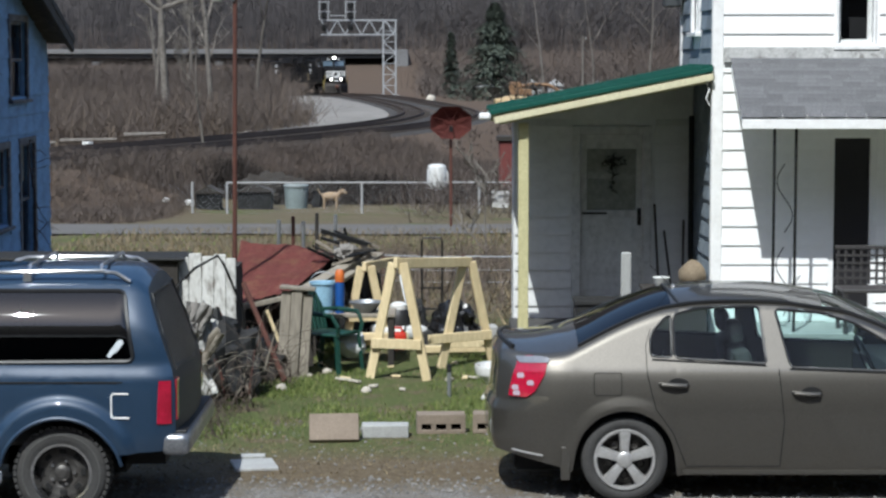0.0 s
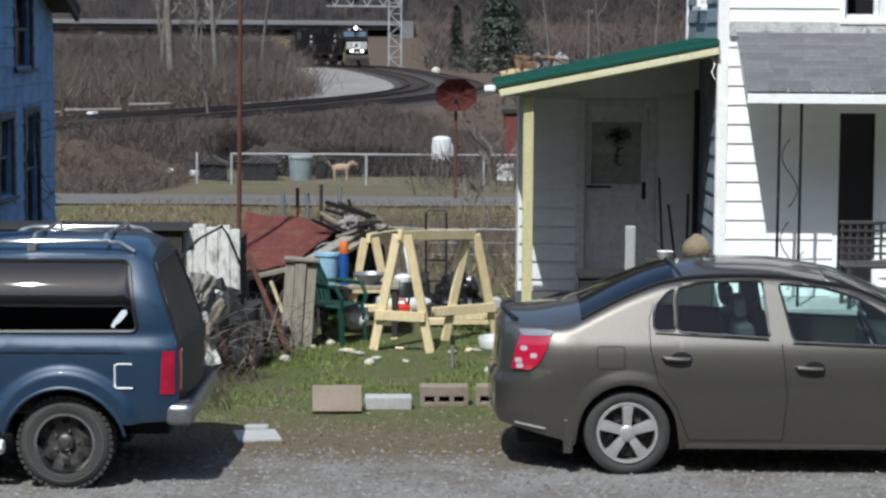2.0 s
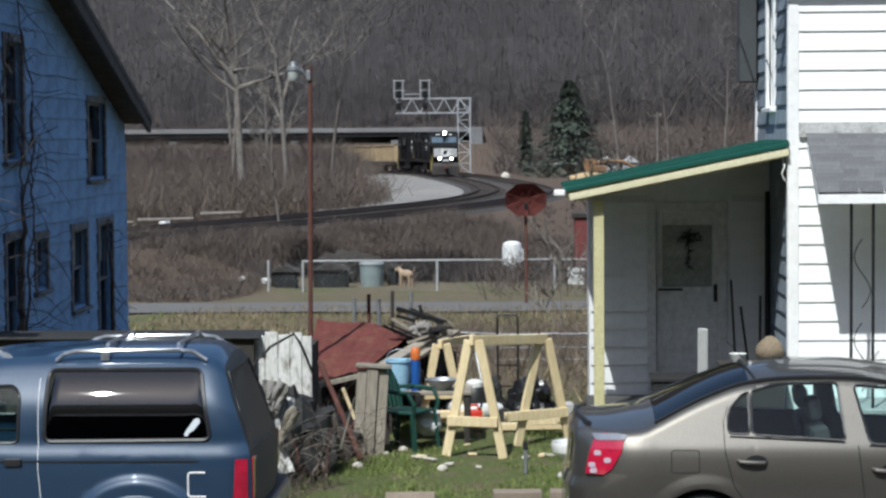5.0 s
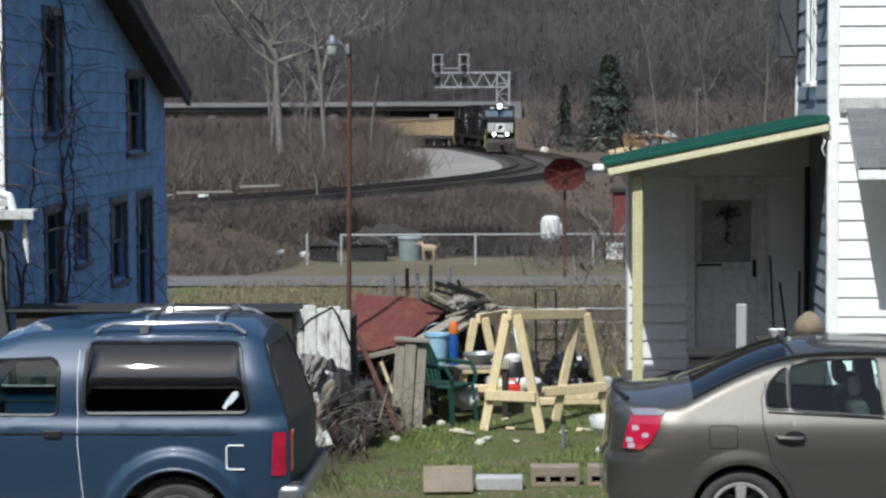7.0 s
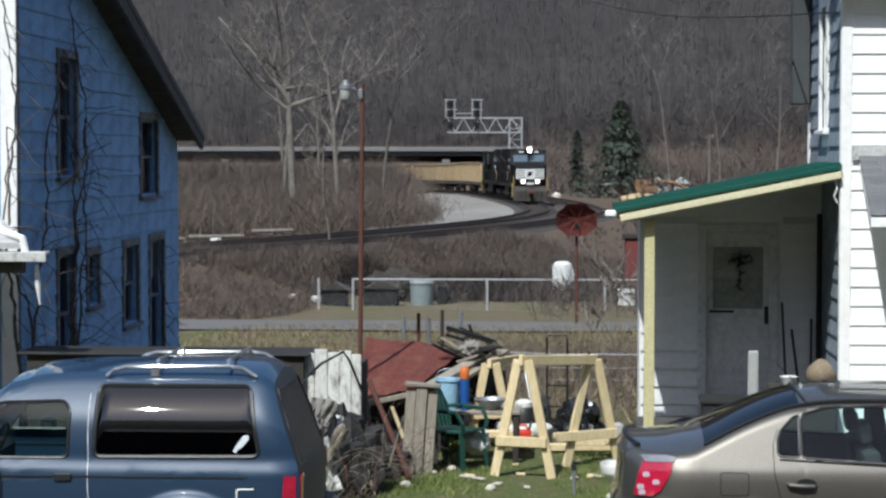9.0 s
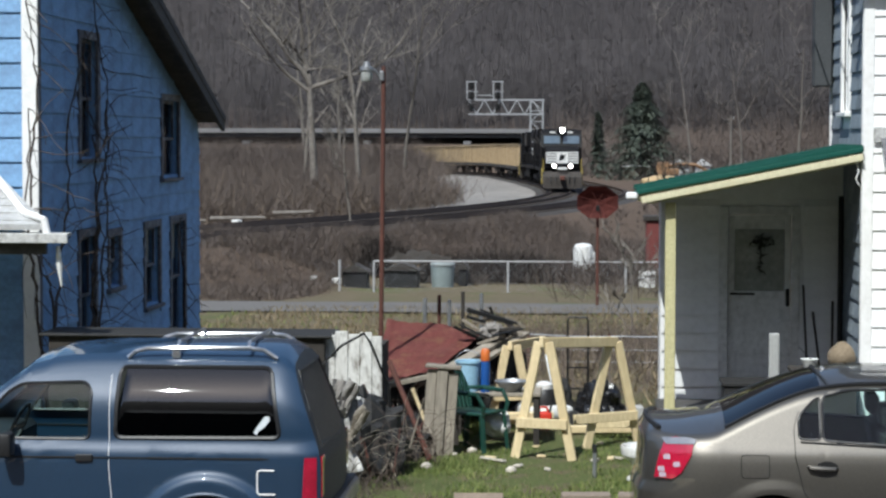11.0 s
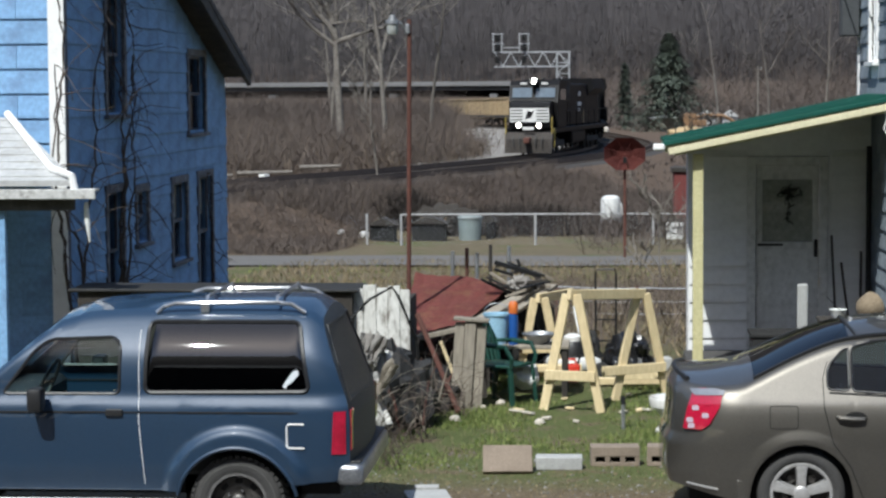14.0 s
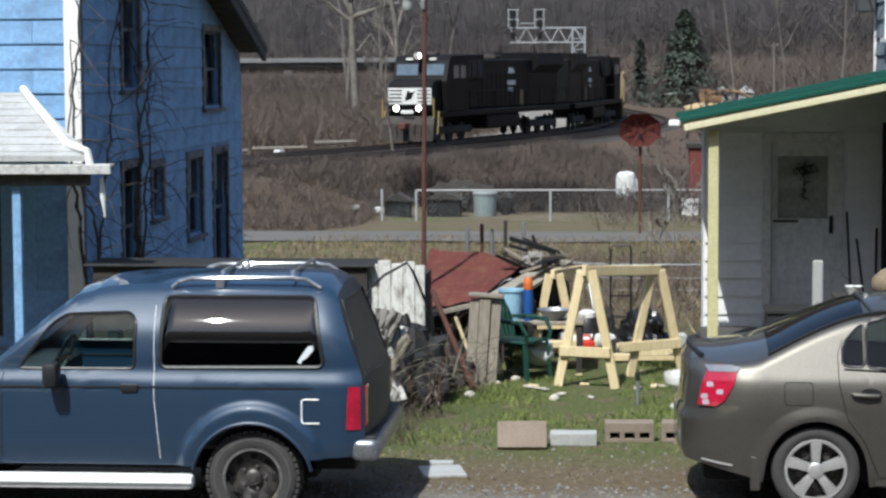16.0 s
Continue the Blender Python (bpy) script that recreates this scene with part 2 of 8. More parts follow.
def ground_material():
    m, N, L = nt("ground_soil_and_grass")
    b = N["Principled BSDF"]
    geo = N.new("ShaderNodeNewGeometry")
    sep = N.new("ShaderNodeSeparateXYZ")
    L.new(geo.outputs["Position"], sep.inputs[0])
    pos = geo.outputs["Position"]
    nA, nB, nC, nD = noise_node(N, L, 0.35, 5, 0.6, pos), noise_node(N, L, 1.6, 6, 0.7, pos), noise_node(N, L, 14, 4, 0.7, pos), noise_node(N, L, 60, 3, 0.7, pos)
    def add(a, k, b_):
        q = N.new("ShaderNodeMath")
        q.operation = "MULTIPLY_ADD"
        L.new(b_, q.inputs[0])
        q.inputs[1].default_value = k
        L.new(a, q.inputs[2])
        return q.outputs[0]
    yy = add(add(sep.outputs[1], 1.2, nB.outputs[0]), 1.0, nA.outputs[0])
    far = add(add(sep.outputs[1], 12.0, nA.outputs[0]), 5.0, nB.outputs[0])
    gravel = mixc(N, L, ramp(N, L, nD.outputs[0], 0.38, 0.62), (0.11, 0.106, 0.10), (0.27, 0.262, 0.252))
    gravel = mixc(N, L, ramp(N, L, nB.outputs[0], 0.4, 0.7), gravel, (0.12, 0.10, 0.08))
    dirt = mixc(N, L, ramp(N, L, nC.outputs[0], 0.3, 0.7), (0.075, 0.055, 0.034), (0.15, 0.12, 0.08))
    grass = mixc(N, L, ramp(N, L, nC.outputs[0], 0.3, 0.75), (0.055, 0.07, 0.022), (0.10, 0.115, 0.042))
    grass = mixc(N, L, ramp(N, L, nB.outputs[0], 0.52, 0.64), grass, dirt)
    scrub = mixc(N, L, ramp(N, L, nC.outputs[0], 0.3, 0.75), (0.06, 0.042, 0.03), (0.13, 0.095, 0.07))
    scrub = mixc(N, L, ramp(N, L, nB.outputs[0], 0.4, 0.7), scrub, (0.085, 0.06, 0.045))
    # unseen dark strip towards the viewer, added to darken the cars' reflections
    unseen_street = mixc(N, L, ramp(N, L, nD.outputs[0], 0.35, 0.65), (0.036, 0.036, 0.037), (0.062, 0.061, 0.06))
    col = mixc(N, L, ramp(N, L, yy, 13.6, 14.0), unseen_street, gravel)
    col = mixc(N, L, ramp(N, L, yy, 16.5, 17.3), col, dirt)
    straw = mixc(N, L, ramp(N, L, nC.outputs[0], 0.3, 0.75), (0.085, 0.066, 0.042), (0.18, 0.145, 0.095))
    straw = mixc(N, L, ramp(N, L, nB.outputs[0], 0.42, 0.62), straw, (0.10, 0.085, 0.05))
    col = mixc(N, L, ramp(N, L, yy, 18.1, 19.1), col, grass)
    col = mixc(N, L, ramp(N, L, yy, 24.0, 27.0), col, mixc(N, L, ramp(N, L, nA.outputs[0], 0.54, 0.66), straw, grass))
    left = add(sep.outputs[0], 3.0, nB.outputs[0])
    q = N.new("ShaderNodeMath")
    q.operation = "MULTIPLY"
    L.new(ramp(N, L, left, -7.6, -9.0), q.inputs[0])
    L.new(ramp(N, L, far, 74, 78), q.inputs[1])
    col = mixc(N, L, q.outputs[0], col, scrub)
    col = mixc(N, L, ramp(N, L, far, 96, 102), col, scrub)
    litter = mixc(N, L, ramp(N, L, nA.outputs[0], 0.35, 0.65), (0.060, 0.052, 0.050), (0.040, 0.035, 0.035))
    col = mixc(N, L, ramp(N, L, far, 385, 425), col, litter)
    L.new(col, b.inputs["Base Color"])
    b.inputs["Roughness"].default_value = 0.95
    b.inputs["Specular IOR Level"].default_value = 0.2
    bp = N.new("ShaderNodeBump")
    bp.inputs["Distance"].default_value = 0.03
    bp.inputs["Strength"].default_value = 0.8
    L.new(mixc(N, L, 0.5, nC.outputs[0], nD.outputs[0]), bp.inputs["Height"])
    L.new(bp.outputs[0], b.inputs["Normal"])
    return m


ground = part("ground", ground_sheet(), ground_material(), smooth=True)
tagged(ground, "gravel, patchy grass and brown winter scrub sloping away", "ground", kind="structure")

M_ROADBACK = mat("back_lane_gravel", (0.135, 0.127, 0.118), (0.10, 0.093, 0.086), 0.95, s1=0.4, s2=12, bump=0.4)
M_BALLAST = mat("ballast_stone", (0.30, 0.28, 0.255), (0.18, 0.165, 0.15), 0.95, s1=0.3, s2=5, bump=0.6, dirt=(0.10, 0.085, 0.07), dirt_amount=0.5)
M_BED = mat("dark_ballast", (0.06, 0.053, 0.048), (0.035, 0.031, 0.028), 0.95, s1=0.5, s2=6, bump=0.5)
M_TIE = mat("creosoted_timber", (0.045, 0.034, 0.027), None, 0.9, s1=3, s2=20)
M_RAIL = mat("rail_steel", (0.10, 0.07, 0.055), (0.06, 0.045, 0.038), 0.5, 0.6, s1=2, s2=20)


def strip(left, right, lift):
    bm = bmesh.new()
    A = [bm.verts.new((p[0], p[1], p[2] + lift)) for p in left]
    B = [bm.verts.new((p[0], p[1], p[2] + lift)) for p in right]
    for i in range(len(A) - 1):
        bm.faces.new((A[i], A[i + 1], B[i + 1], B[i]))
    return bm


def bed_mesh(pts, prof, material, name):
    """A raised bed along a line; prof: (offset, z)."""
    bm = bmesh.new()
    rows = []
    for i, p in enumerate(pts):
        s = side_of(pts, i)
        rows.append([bm.verts.new((p.x + s.x * o, p.y + s.y * o, z + lerp_rows(GRADE, p.y))) for o, z in prof])
    for a, b in zip(rows, rows[1:]):
        for j in range(len(prof) - 1):
            bm.faces.new((a[j], a[j + 1], b[j + 1], b[j]))
    return part(name, bm, material)


for pts, label in ((TRACK, "railway track on dark ties in a curve"), (TRACK_B, "outer railway track on dark ties in a curve")):
    tr = thing("railway_track", label, "railway track", group="tracks", kind="structure")
    sub = pts[:-25:2]
    bed = bed_mesh(sub, [(-2.1, -1.25), (-1.5, -0.97), (1.5, -0.97), (2.1, -1.25)], M_BED, "ballast_bed")
    bed.parent = tr
    for s in (-0.72, 0.72):
        bed_mesh(sub, [(s - 0.07, -0.95), (s - 0.035, RAIL), (s + 0.035, RAIL), (s + 0.07, -0.95)], M_RAIL, "rail").parent = tr
    bm = bmesh.new()
    for i in range(60, len(pts) - 20):
        for k in (0, 0.5):
            p = pts[i].lerp(pts[i + 1], k)
            if p.y > 270:
                continue
            s = side_of(pts, i)
            m = Matrix.Translation((p.x, p.y, -0.955 + lerp_rows(GRADE, p.y))) @ Matrix.Rotation(math.atan2(s.y, s.x), 4, "Z")
            box(-1.25, 1.25, -0.11, 0.11, -0.05, 0.035, 0, bm, m)
    tagged(part("ties", bm, M_TIE, tr), kind="stuff")

# pale stone shoulder inside the bend
bm = bmesh.new()
rows = []
sel = [i for i in range(len(TRACK)) if 108 < TRACK[i].y < 300]
for i in sel[::2]:
    p, s = TRACK[i], side_of(TRACK, i)
    w = 9.5 * min(1.0, max(0.12, (p.y - 108) / 40.0)) * min(1, max(0.2, (300 - p.y) / 50))
    rows.append([bm.verts.new((p.x - s.x * o, p.y - s.y * o, max(land(p.x - s.x * o, p.y - s.y * o) + 0.05, -1.25 + lerp_rows(GRADE, p.y) - 0.08 * max(0, o - 2)))) for o in (1.9, 2.0 + w * 0.25, 2 + w * 0.5, 2 + w * 0.75, 2 + w * (1 + 0.12 * noise.noise((i * 0.1, 0, 0))))])
for a, b in zip(rows, rows[1:]):
    for j in range(4):
        bm.faces.new((a[j], a[j + 1], b[j + 1], b[j]))
tagged(part("stone_shoulder", bm, M_BALLAST), "pale crushed-stone shoulder inside the railway bend", "gravel bank", kind="structure")

# lane behind the yards
xs = [-60 + 3 * i for i in range(48)]
bm = bmesh.new()
rows = [[bm.verts.new((x, y, land(x, y) + 0.04)) for y in (57.0 + 0.5 * noise.noise((x * 0.2, 0, 0)) + max(0, x) * 0.15, 58.7, 60.3, 62, 64.0 + 0.6 * noise.noise((x * 0.2, 5, 0)) - max(0, x) * 0.1)] for x in xs]
for a, b in zip(rows, rows[1:]):
    for j in range(4):
        bm.faces.new((a[j], a[j + 1], b[j + 1], b[j]))
tagged(part("lane", bm, M_ROADBACK), "pale gravel lane behind the back yards", "lane", kind="structure")

# ---------------------------------------------------------------- houses
M_BLUE = mat("blue_shingle_paint", (0.235, 0.43, 0.69), (0.18, 0.335, 0.55), 0.7, s1=1.2, s2=18, bump=0.25, dirt=(0.10, 0.15, 0.26), dirt_amount=0.45, per_piece=0.06)
M_WHITE = mat("white_siding_paint", (0.87, 0.87, 0.865), (0.83, 0.83, 0.825), 0.5, s1=1.0, s2=12, bump=0.03, dirt=(0.66, 0.65, 0.63), dirt_amount=0.2, per_piece=0.02, fine=0.97)
M_TRIMW = mat("white_trim_paint", (0.85, 0.85, 0.84), (0.76, 0.755, 0.74), 0.5, s1=3, s2=14, bump=0.05, dirt=(0.45, 0.43, 0.40), dirt_amount=0.25, fine=0.96)
# near-black that stands for unlit rooms and gaps
M_DARK = mat("unlit_black", (0.012, 0.012, 0.014), None, 0.9)
M_SHINGLE = mat("asphalt_shingle", (0.15, 0.15, 0.155), (0.09, 0.09, 0.095), 0.95, s1=3, s2=60, bump=0.5, per_piece=0.16)
M_ROOFD = mat("old_roof_boards", (0.085, 0.082, 0.08), (0.05, 0.047, 0.045), 0.9, s1=3, s2=30, bump=0.4, dirt=(0.2, 0.19, 0.17), dirt_amount=0.3)
M_GREEN = mat("green_metal_roof", (0.012, 0.10, 0.075), (0.01, 0.08, 0.06), 0.4, 0.2, s1=2, s2=20, bump=0.05)
M_PINE = mat("new_pine", (0.72, 0.60, 0.37), (0.62, 0.49, 0.28), 0.65, s1=2.5, s2=30, bump=0.15, stretch=(1, 1, 0.3), per_piece=0.08)
M_TREATED = mat("treated_pine", (0.57, 0.53, 0.30), (0.48, 0.44, 0.24), 0.65, s1=2.5, s2=30, bump=0.15)
M_PANE = glass("window_glass", (0.88, 0.9, 0.9), 0.02, 0.92, 1.5)

M_IRON = mat("black_iron", (0.02, 0.02, 0.02), None, 0.5, 0.5)
M_BLOCKF = mat("foundation_block", (0.09, 0.085, 0.08), None, 0.95, s1=3, s2=40)
M_GREYROOF = mat("weathered_tin", (0.50, 0.51, 0.51), (0.40, 0.40, 0.395), 0.6, 0.1, s1=2.5, s2=18, bump=0.2, dirt=(0.2, 0.18, 0.15), dirt_amount=0.35)
M_STAINW = mat("peeling_trim", (0.62, 0.62, 0.6), (0.45, 0.45, 0.44), 0.7, s1=4, s2=30, bump=0.2, dirt=(0.13, 0.12, 0.11), dirt_amount=0.8)


def quad_wall(bm, a, b, z0, z1, holes, thick, nrm):
    """A wall from a to b (plan points) with rectangular holes (s0, s1, z0, z1) cut through its thickness."""
    a, b = Vector((*a, 0)), Vector((*b, 0))
    L_ = (b - a).length
    d = (b - a) / L_
    n = Vector((*nrm, 0)) * thick
    ss = sorted({0, L_, *[h[0] for h in holes], *[h[1] for h in holes]})
    zs = sorted({z0, z1, *[h[2] for h in holes], *[h[3] for h in holes]})
    for s0, s1 in zip(ss, ss[1:]):
        for q0, q1 in zip(zs, zs[1:]):
            cs, cz = (s0 + s1) / 2, (q0 + q1) / 2
            if any(h[0] < cs < h[1] and h[2] < cz < h[3] for h in holes):
                continue
            vs = [bm.verts.new(a + d * s + n * k + Vector((0, 0, q))) for k in (0, -1) for s, q in ((s0, q0), (s1, q0), (s1, q1), (s0, q1))]
            for f in ((0, 1, 2, 3), (7, 6, 5, 4), (0, 4, 5, 1), (1, 5, 6, 2), (2, 6, 7, 3), (3, 7, 4, 0)):
                bm.faces.new([vs[i] for i in f])
    bmesh.ops.remove_doubles(bm, verts=bm.verts, dist=0.0005)
    return bm


def clap_mesh(w, h, lap, material, cache={}):
    """One siding board: w long, h exposed, its lower edge proud by lap."""
    key = (round(w, 3), round(h, 3), material.name)
    if key not in cache:
        bm = bmesh.new()
        pts = [(0.002, h), (lap, 0.012), (lap, 0.0), (-0.004, 0.0), (-0.004, h)]
        prism([(-p, z) for p, z in pts], 0, w, bm, "x")
        cache[key] = mesh_of("board", bm, material)
    return cache[key]


def clad(parent, a, b, nrm, z0, z1, holes, rows_h, lap, material, name, top=None, gap=0.0, length=None, stagger=0.0, z_start=None):
    """Boards along a wall, cut round the holes; top(s) may limit the height."""
    a, b = Vector((*a, 0)), Vector((*b, 0))
    L_ = (b - a).length
    d = (b - a) / L_
    ang = math.atan2(d.y, d.x)
    z = z0 if z_start is None else z_start
    k = 0
    while z < z1 - 0.03:
        h = min(rows_h, z1 - z)
        spans = [(0.0, L_)]
        for h0, h1, q0, q1 in holes:
            if q0 < z + h * 0.6 and q1 > z + h * 0.4:
                new_spans = []
                for s0, s1 in spans:
                    if h1 <= s0 or h0 >= s1:
                        new_spans.append((s0, s1))
                    else:
                        if h0 - s0 > 0.03:
                            new_spans.append((s0, h0))
                        if s1 - h1 > 0.03:
                            new_spans.append((h1, s1))
                spans = new_spans
        for s0, s1 in spans:
            if top:
                zt = z + h * 0.5
                while s0 < s1 and top(s0) < zt:
                    s0 += 0.05
                while s1 > s0 and top(s1) < zt:
                    s1 -= 0.05
                if s1 - s0 < 0.06:
                    continue
            cuts = [s0]
            if length:
                c = (k % 2) * stagger
                while c < s1:
                    if c > s0 + 0.08 and c < s1 - 0.08:
                        cuts.append(c)
                    c += length
            cuts.append(s1)
            for c0, c1 in zip(cuts, cuts[1:]):
                ob = new(name, clap_mesh(c1 - c0 - gap, h, lap, material))
                p = a + d * c0
                ob.matrix_basis = Matrix.Translation((p.x, p.y, z)) @ Matrix.Rotation(ang, 4, "Z")
                ob.parent = parent
        z += rows_h
        k += 1


def window_unit(parent, name, a, d, n, s0, s1, z0, z1, frame_mat, sash=True, boards=None, trim_w=0.09, glass_mat=None, recess=0.05):
    """A window in a wall: casing, sill, sashes and panes. a: wall start, d: along, n: outward."""
    ang = math.atan2(d[1], d[0])
    w = tagged(new(name), kind="structure")
    w.empty_display_size = 0.1
    w.matrix_basis = Matrix.Translation((a[0] + d[0] * s0, a[1] + d[1] * s0, z0)) @ Matrix.Rotation(ang, 4, "Z")
    W, H = s1 - s0, z1 - z0
    if parent:
        w.parent = parent
    t = trim_w
    bm = box(-t, 0.0, -0.035, 0.02, -0.02, H + t, 0.004)
    box(W, W + t, -0.035, 0.02, -0.02, H + t, 0.004, bm)
    box(0, W, -0.035, 0.02, H, H + t, 0.004, bm)
    part("window_frame", bm, frame_mat, w)
    part("window_sill", box(-t - 0.03, W + t + 0.03, -0.075, 0.03, -0.07, -0.02, 0.006), frame_mat, w)
    if sash:
        bm = bmesh.new()
        for q0, q1, y in ((0, H / 2 + 0.02, recess + 0.035), (H / 2 - 0.02, H, recess)):
            box(0, 0.04, y, y + 0.03, q0, q1, 0, bm)
            box(W - 0.04, W, y, y + 0.03, q0, q1, 0, bm)
            box(0.04, W - 0.04, y, y + 0.03, q0, q0 + 0.04, 0, bm)
            box(0.04, W - 0.04, y, y + 0.03, q1 - 0.04, q1, 0, bm)
        part("sash", bm, frame_mat, w)
    sheet = bmesh.new()
    sheet.faces.new([sheet.verts.new(v) for v in ((0, recess + 0.018, 0), (W, recess + 0.018, 0), (W, recess + 0.018, H), (0, recess + 0.018, H))])
    pane = part("pane", sheet, glass_mat or M_PANE, w)
    pane.visible_shadow = False
    return w


# ---- white house
WX, WY = 2.86, 22.7
white = thing("white_house", "white clapboard two-storey house with black windows", "house", kind="")
wt = 0.16
F_HOLES = [(4.14 - WX, 4.52 - WX, 0.5, 2.40), (4.16 - WX, 4.52 - WX, 3.40, 4.45)]
bm = quad_wall(bmesh.new(), (WX, WY), (9.5, WY), 0.0, 6.2, F_HOLES, wt, (0, -1))
wall_front = part("wall", bm, M_WHITE, white)
clad(wall_front, (WX + 0.09, WY), (9.5, WY), (0, -1), 0.3, 6.2, [(h[0] - 0.15, h[1] - 0.02, h[2] - 0.07, h[3] + 0.06) for h in F_HOLES], 0.203, 0.018, M_WHITE, "board", z_start=0.250)
S_HOLES = [(1.2, 1.75, 3.55, 4.9)]
bm = quad_wall(bmesh.new(), (WX, 25.75), (WX, WY + wt), 0.0, 6.2, S_HOLES, wt, (-1, 0))
wall_side = part("wall", bm, M_WHITE, white)
M_SIDESH = mat("aged_side_shingle", (0.28, 0.33, 0.37), (0.16, 0.19, 0.22), 0.8, s1=4, s2=30, bump=0.2, per_piece=0.25)
clad(wall_side, (WX, 25.7), (WX, WY + 0.1), (-1, 0), 0.3, 6.2, [(h[0] - 0.1, h[1] + 0.1, h[2] - 0.1, h[3] + 0.1) for h in S_HOLES], 0.203, 0.02, M_SIDESH, "shingle", gap=0.006, length=0.4, stagger=0.2)
part("wall", quad_wall(bmesh.new(), (9.5, 25.8), (WX + 0.01, 25.8), 0, 6.2, [], wt, (0, 1)), M_WHITE, white)
part("wall", quad_wall(bmesh.new(), (9.5, WY), (9.5, 25.8), 0, 6.2, [], wt, (1, 0)), M_WHITE, white)
part("corner_board", box(WX - 0.022, WX + 0.09, WY - 0.024, WY - 0.001, 0.2, 6.2, 0.003), M_TRIMW, white)
part("corner_board", box(WX - 0.026, WX - 0.001, WY - 0.001, WY + 0.09, 0.2, 6.2, 0.003), M_TRIMW, white)
part("corner_board", box(WX - 0.03, WX + 0.05, 25.66, 25.78, 0.2, 6.2, 0.003), M_TRIMW, white)
part("roof", prism([(WX - 0.35, 4.25 + 1.75), (WX - 0.35, 6.15), (6.2, 9.0), (9.9, 6.15), (9.9, 6.0), (6.2, 8.85)], WY - 0.4, 26.1), M_ROOFD, white)
part("eave_return", box(WX - 0.24, WX - 0.035, 25.5, 25.8, 3.85, 6.1, 0.01), mat("dark_eave_paint", (0.06, 0.065, 0.07), None, 0.8), white)
part("front_eave", box(WX - 0.28, 9.7, WY - 0.26, WY - 0.03, 4.93, 5.06, 0.006), M_TRIMW, white)
part("eave_moulding", box(WX - 0.3, 9.7, WY - 0.30, WY - 0.262, 4.98, 5.07, 0.006), M_TRIMW, white)
part("foundation", box(WX + 0.02, 9.48, WY + 0.02, 25.7, -0.6, 0.28), M_BLOCKF, white)
window_unit(white, "window", (WX, WY), (1, 0), (0, -1), F_HOLES[1][0], F_HOLES[1][1], F_HOLES[1][2], F_HOLES[1][3], M_TRIMW, trim_w=0.03)
window_unit(white, "window", (WX, 25.75), (0, -1), (-1, 0), 1.2, 1.75, 3.55, 4.9, M_TRIMW, trim_w=0.12)
# solid near-black block in place of the unlit rooms behind the windows
part("unlit_room_block", box(3.2, 9.2, 23.2, 25.5, 0.3, 6.0), M_DARK, white)
fd = part("front_door", box(4.14, 4.52, WY + 0.05, WY + 0.09, 0.5, 2.4, 0.004), mat("dark_screen_door", (0.016, 0.015, 0.018), None, 0.5), white, "dark screen door")

# front porch of the white house
fp = thing("front_porch", "front porch roof with grey shingles and white fascia", "porch")
part("deck", box(2.99, 9.4, 21.72, WY - 0.03, 0.28, 0.45, 0.01), mat("porch_deck_paint", (0.42, 0.42, 0.41), None, 0.7), fp)
part("skirt", box(3.03, 9.35, 21.77, 21.83, -0.1, 0.27), M_WHITE, fp)
PR0, PR1 = (21.74, 2.63), (WY - 0.03, 3.22)  # eave and head of the roof: y, z
slope = Vector((0, PR1[0] - PR0[0], PR1[1] - PR0[1]))
roofdeck = part("roof_deck", prism([(PR0[0], PR0[1]), (PR1[0], PR1[1]), (PR1[0], PR1[1] - 0.09), (PR0[0] + 0.02, PR0[1] - 0.09)], 3.03, 9.5, axis="x"), M_TRIMW, fp)
tilt = math.atan2(slope.z, slope.y)
sh = {}
rng = random.Random(4)
for r in range(15):
    f0 = r / 15
    for c in range(12):
        w = rng.choice((0.15, 0.2, 0.25, 0.3))
        key = w
        if key not in sh:
            sh[key] = mesh_of("shingle", box(0, w - 0.008, 0, 0.19, 0, 0.007), M_SHINGLE)
    x = 3.02 - rng.random() * 0.15
    while x < 6.0:
        w = rng.choice((0.15, 0.2, 0.25, 0.3))
        ob = new("shingle", sh[w])
        x0 = max(x, 3.02)
        p = Vector((x0, PR0[0] - 0.02, PR0[1] + 0.012)) + slope * f0
        ob.matrix_basis = Matrix.Translation(p + Vector((0, 0, rng.random() * 0.005))) @ Matrix.Rotation(tilt + 0.035, 4, "X")
        ob.parent = roofdeck
        x += w
part("fascia", box(3.02, 9.5, PR0[0] - 0.03, PR0[0] - 0.002, PR0[1] - 0.10, PR0[1] - 0.005, 0.004), M_TRIMW, fp)
part("flashing", box(2.95, 9.5, WY - 0.06, WY - 0.035, 3.2, 3.36, 0.004), M_STAINW, fp)
def iron_column(x, y):
    col = thing("porch_column", "black wrought-iron porch column with scrollwork", "column", group="porch columns", at=pose(x, y, 0))
    for dx in (0.0, 0.22):
        part("upright", box(dx - 0.014, dx + 0.014, -0.014, 0.014, 0.45, 2.55, 0.002), M_IRON, col)
    bm = bmesh.new()
    for k in range(2):
        pts = []
        for j in range(26):
            u = j / 25
            a = u * math.tau * 1.0
            pts.append((0.11 + 0.085 * math.sin(a) * (1 - 0.1 * u), 0, 0.62 + k * 0.85 + 0.7 * u))
        tube(pts, 0.006, 5, bm)
    part("scroll", bm, M_IRON, col)
iron_column(3.37, 21.84)
bn = thing("porch_bench", "grey lattice-backed bench on the porch", "bench", at=pose(4.08, 22.15, 0.45))
M_BENCH = mat("dark_bench_metal", (0.07, 0.065, 0.065), None, 0.5, 0.2)
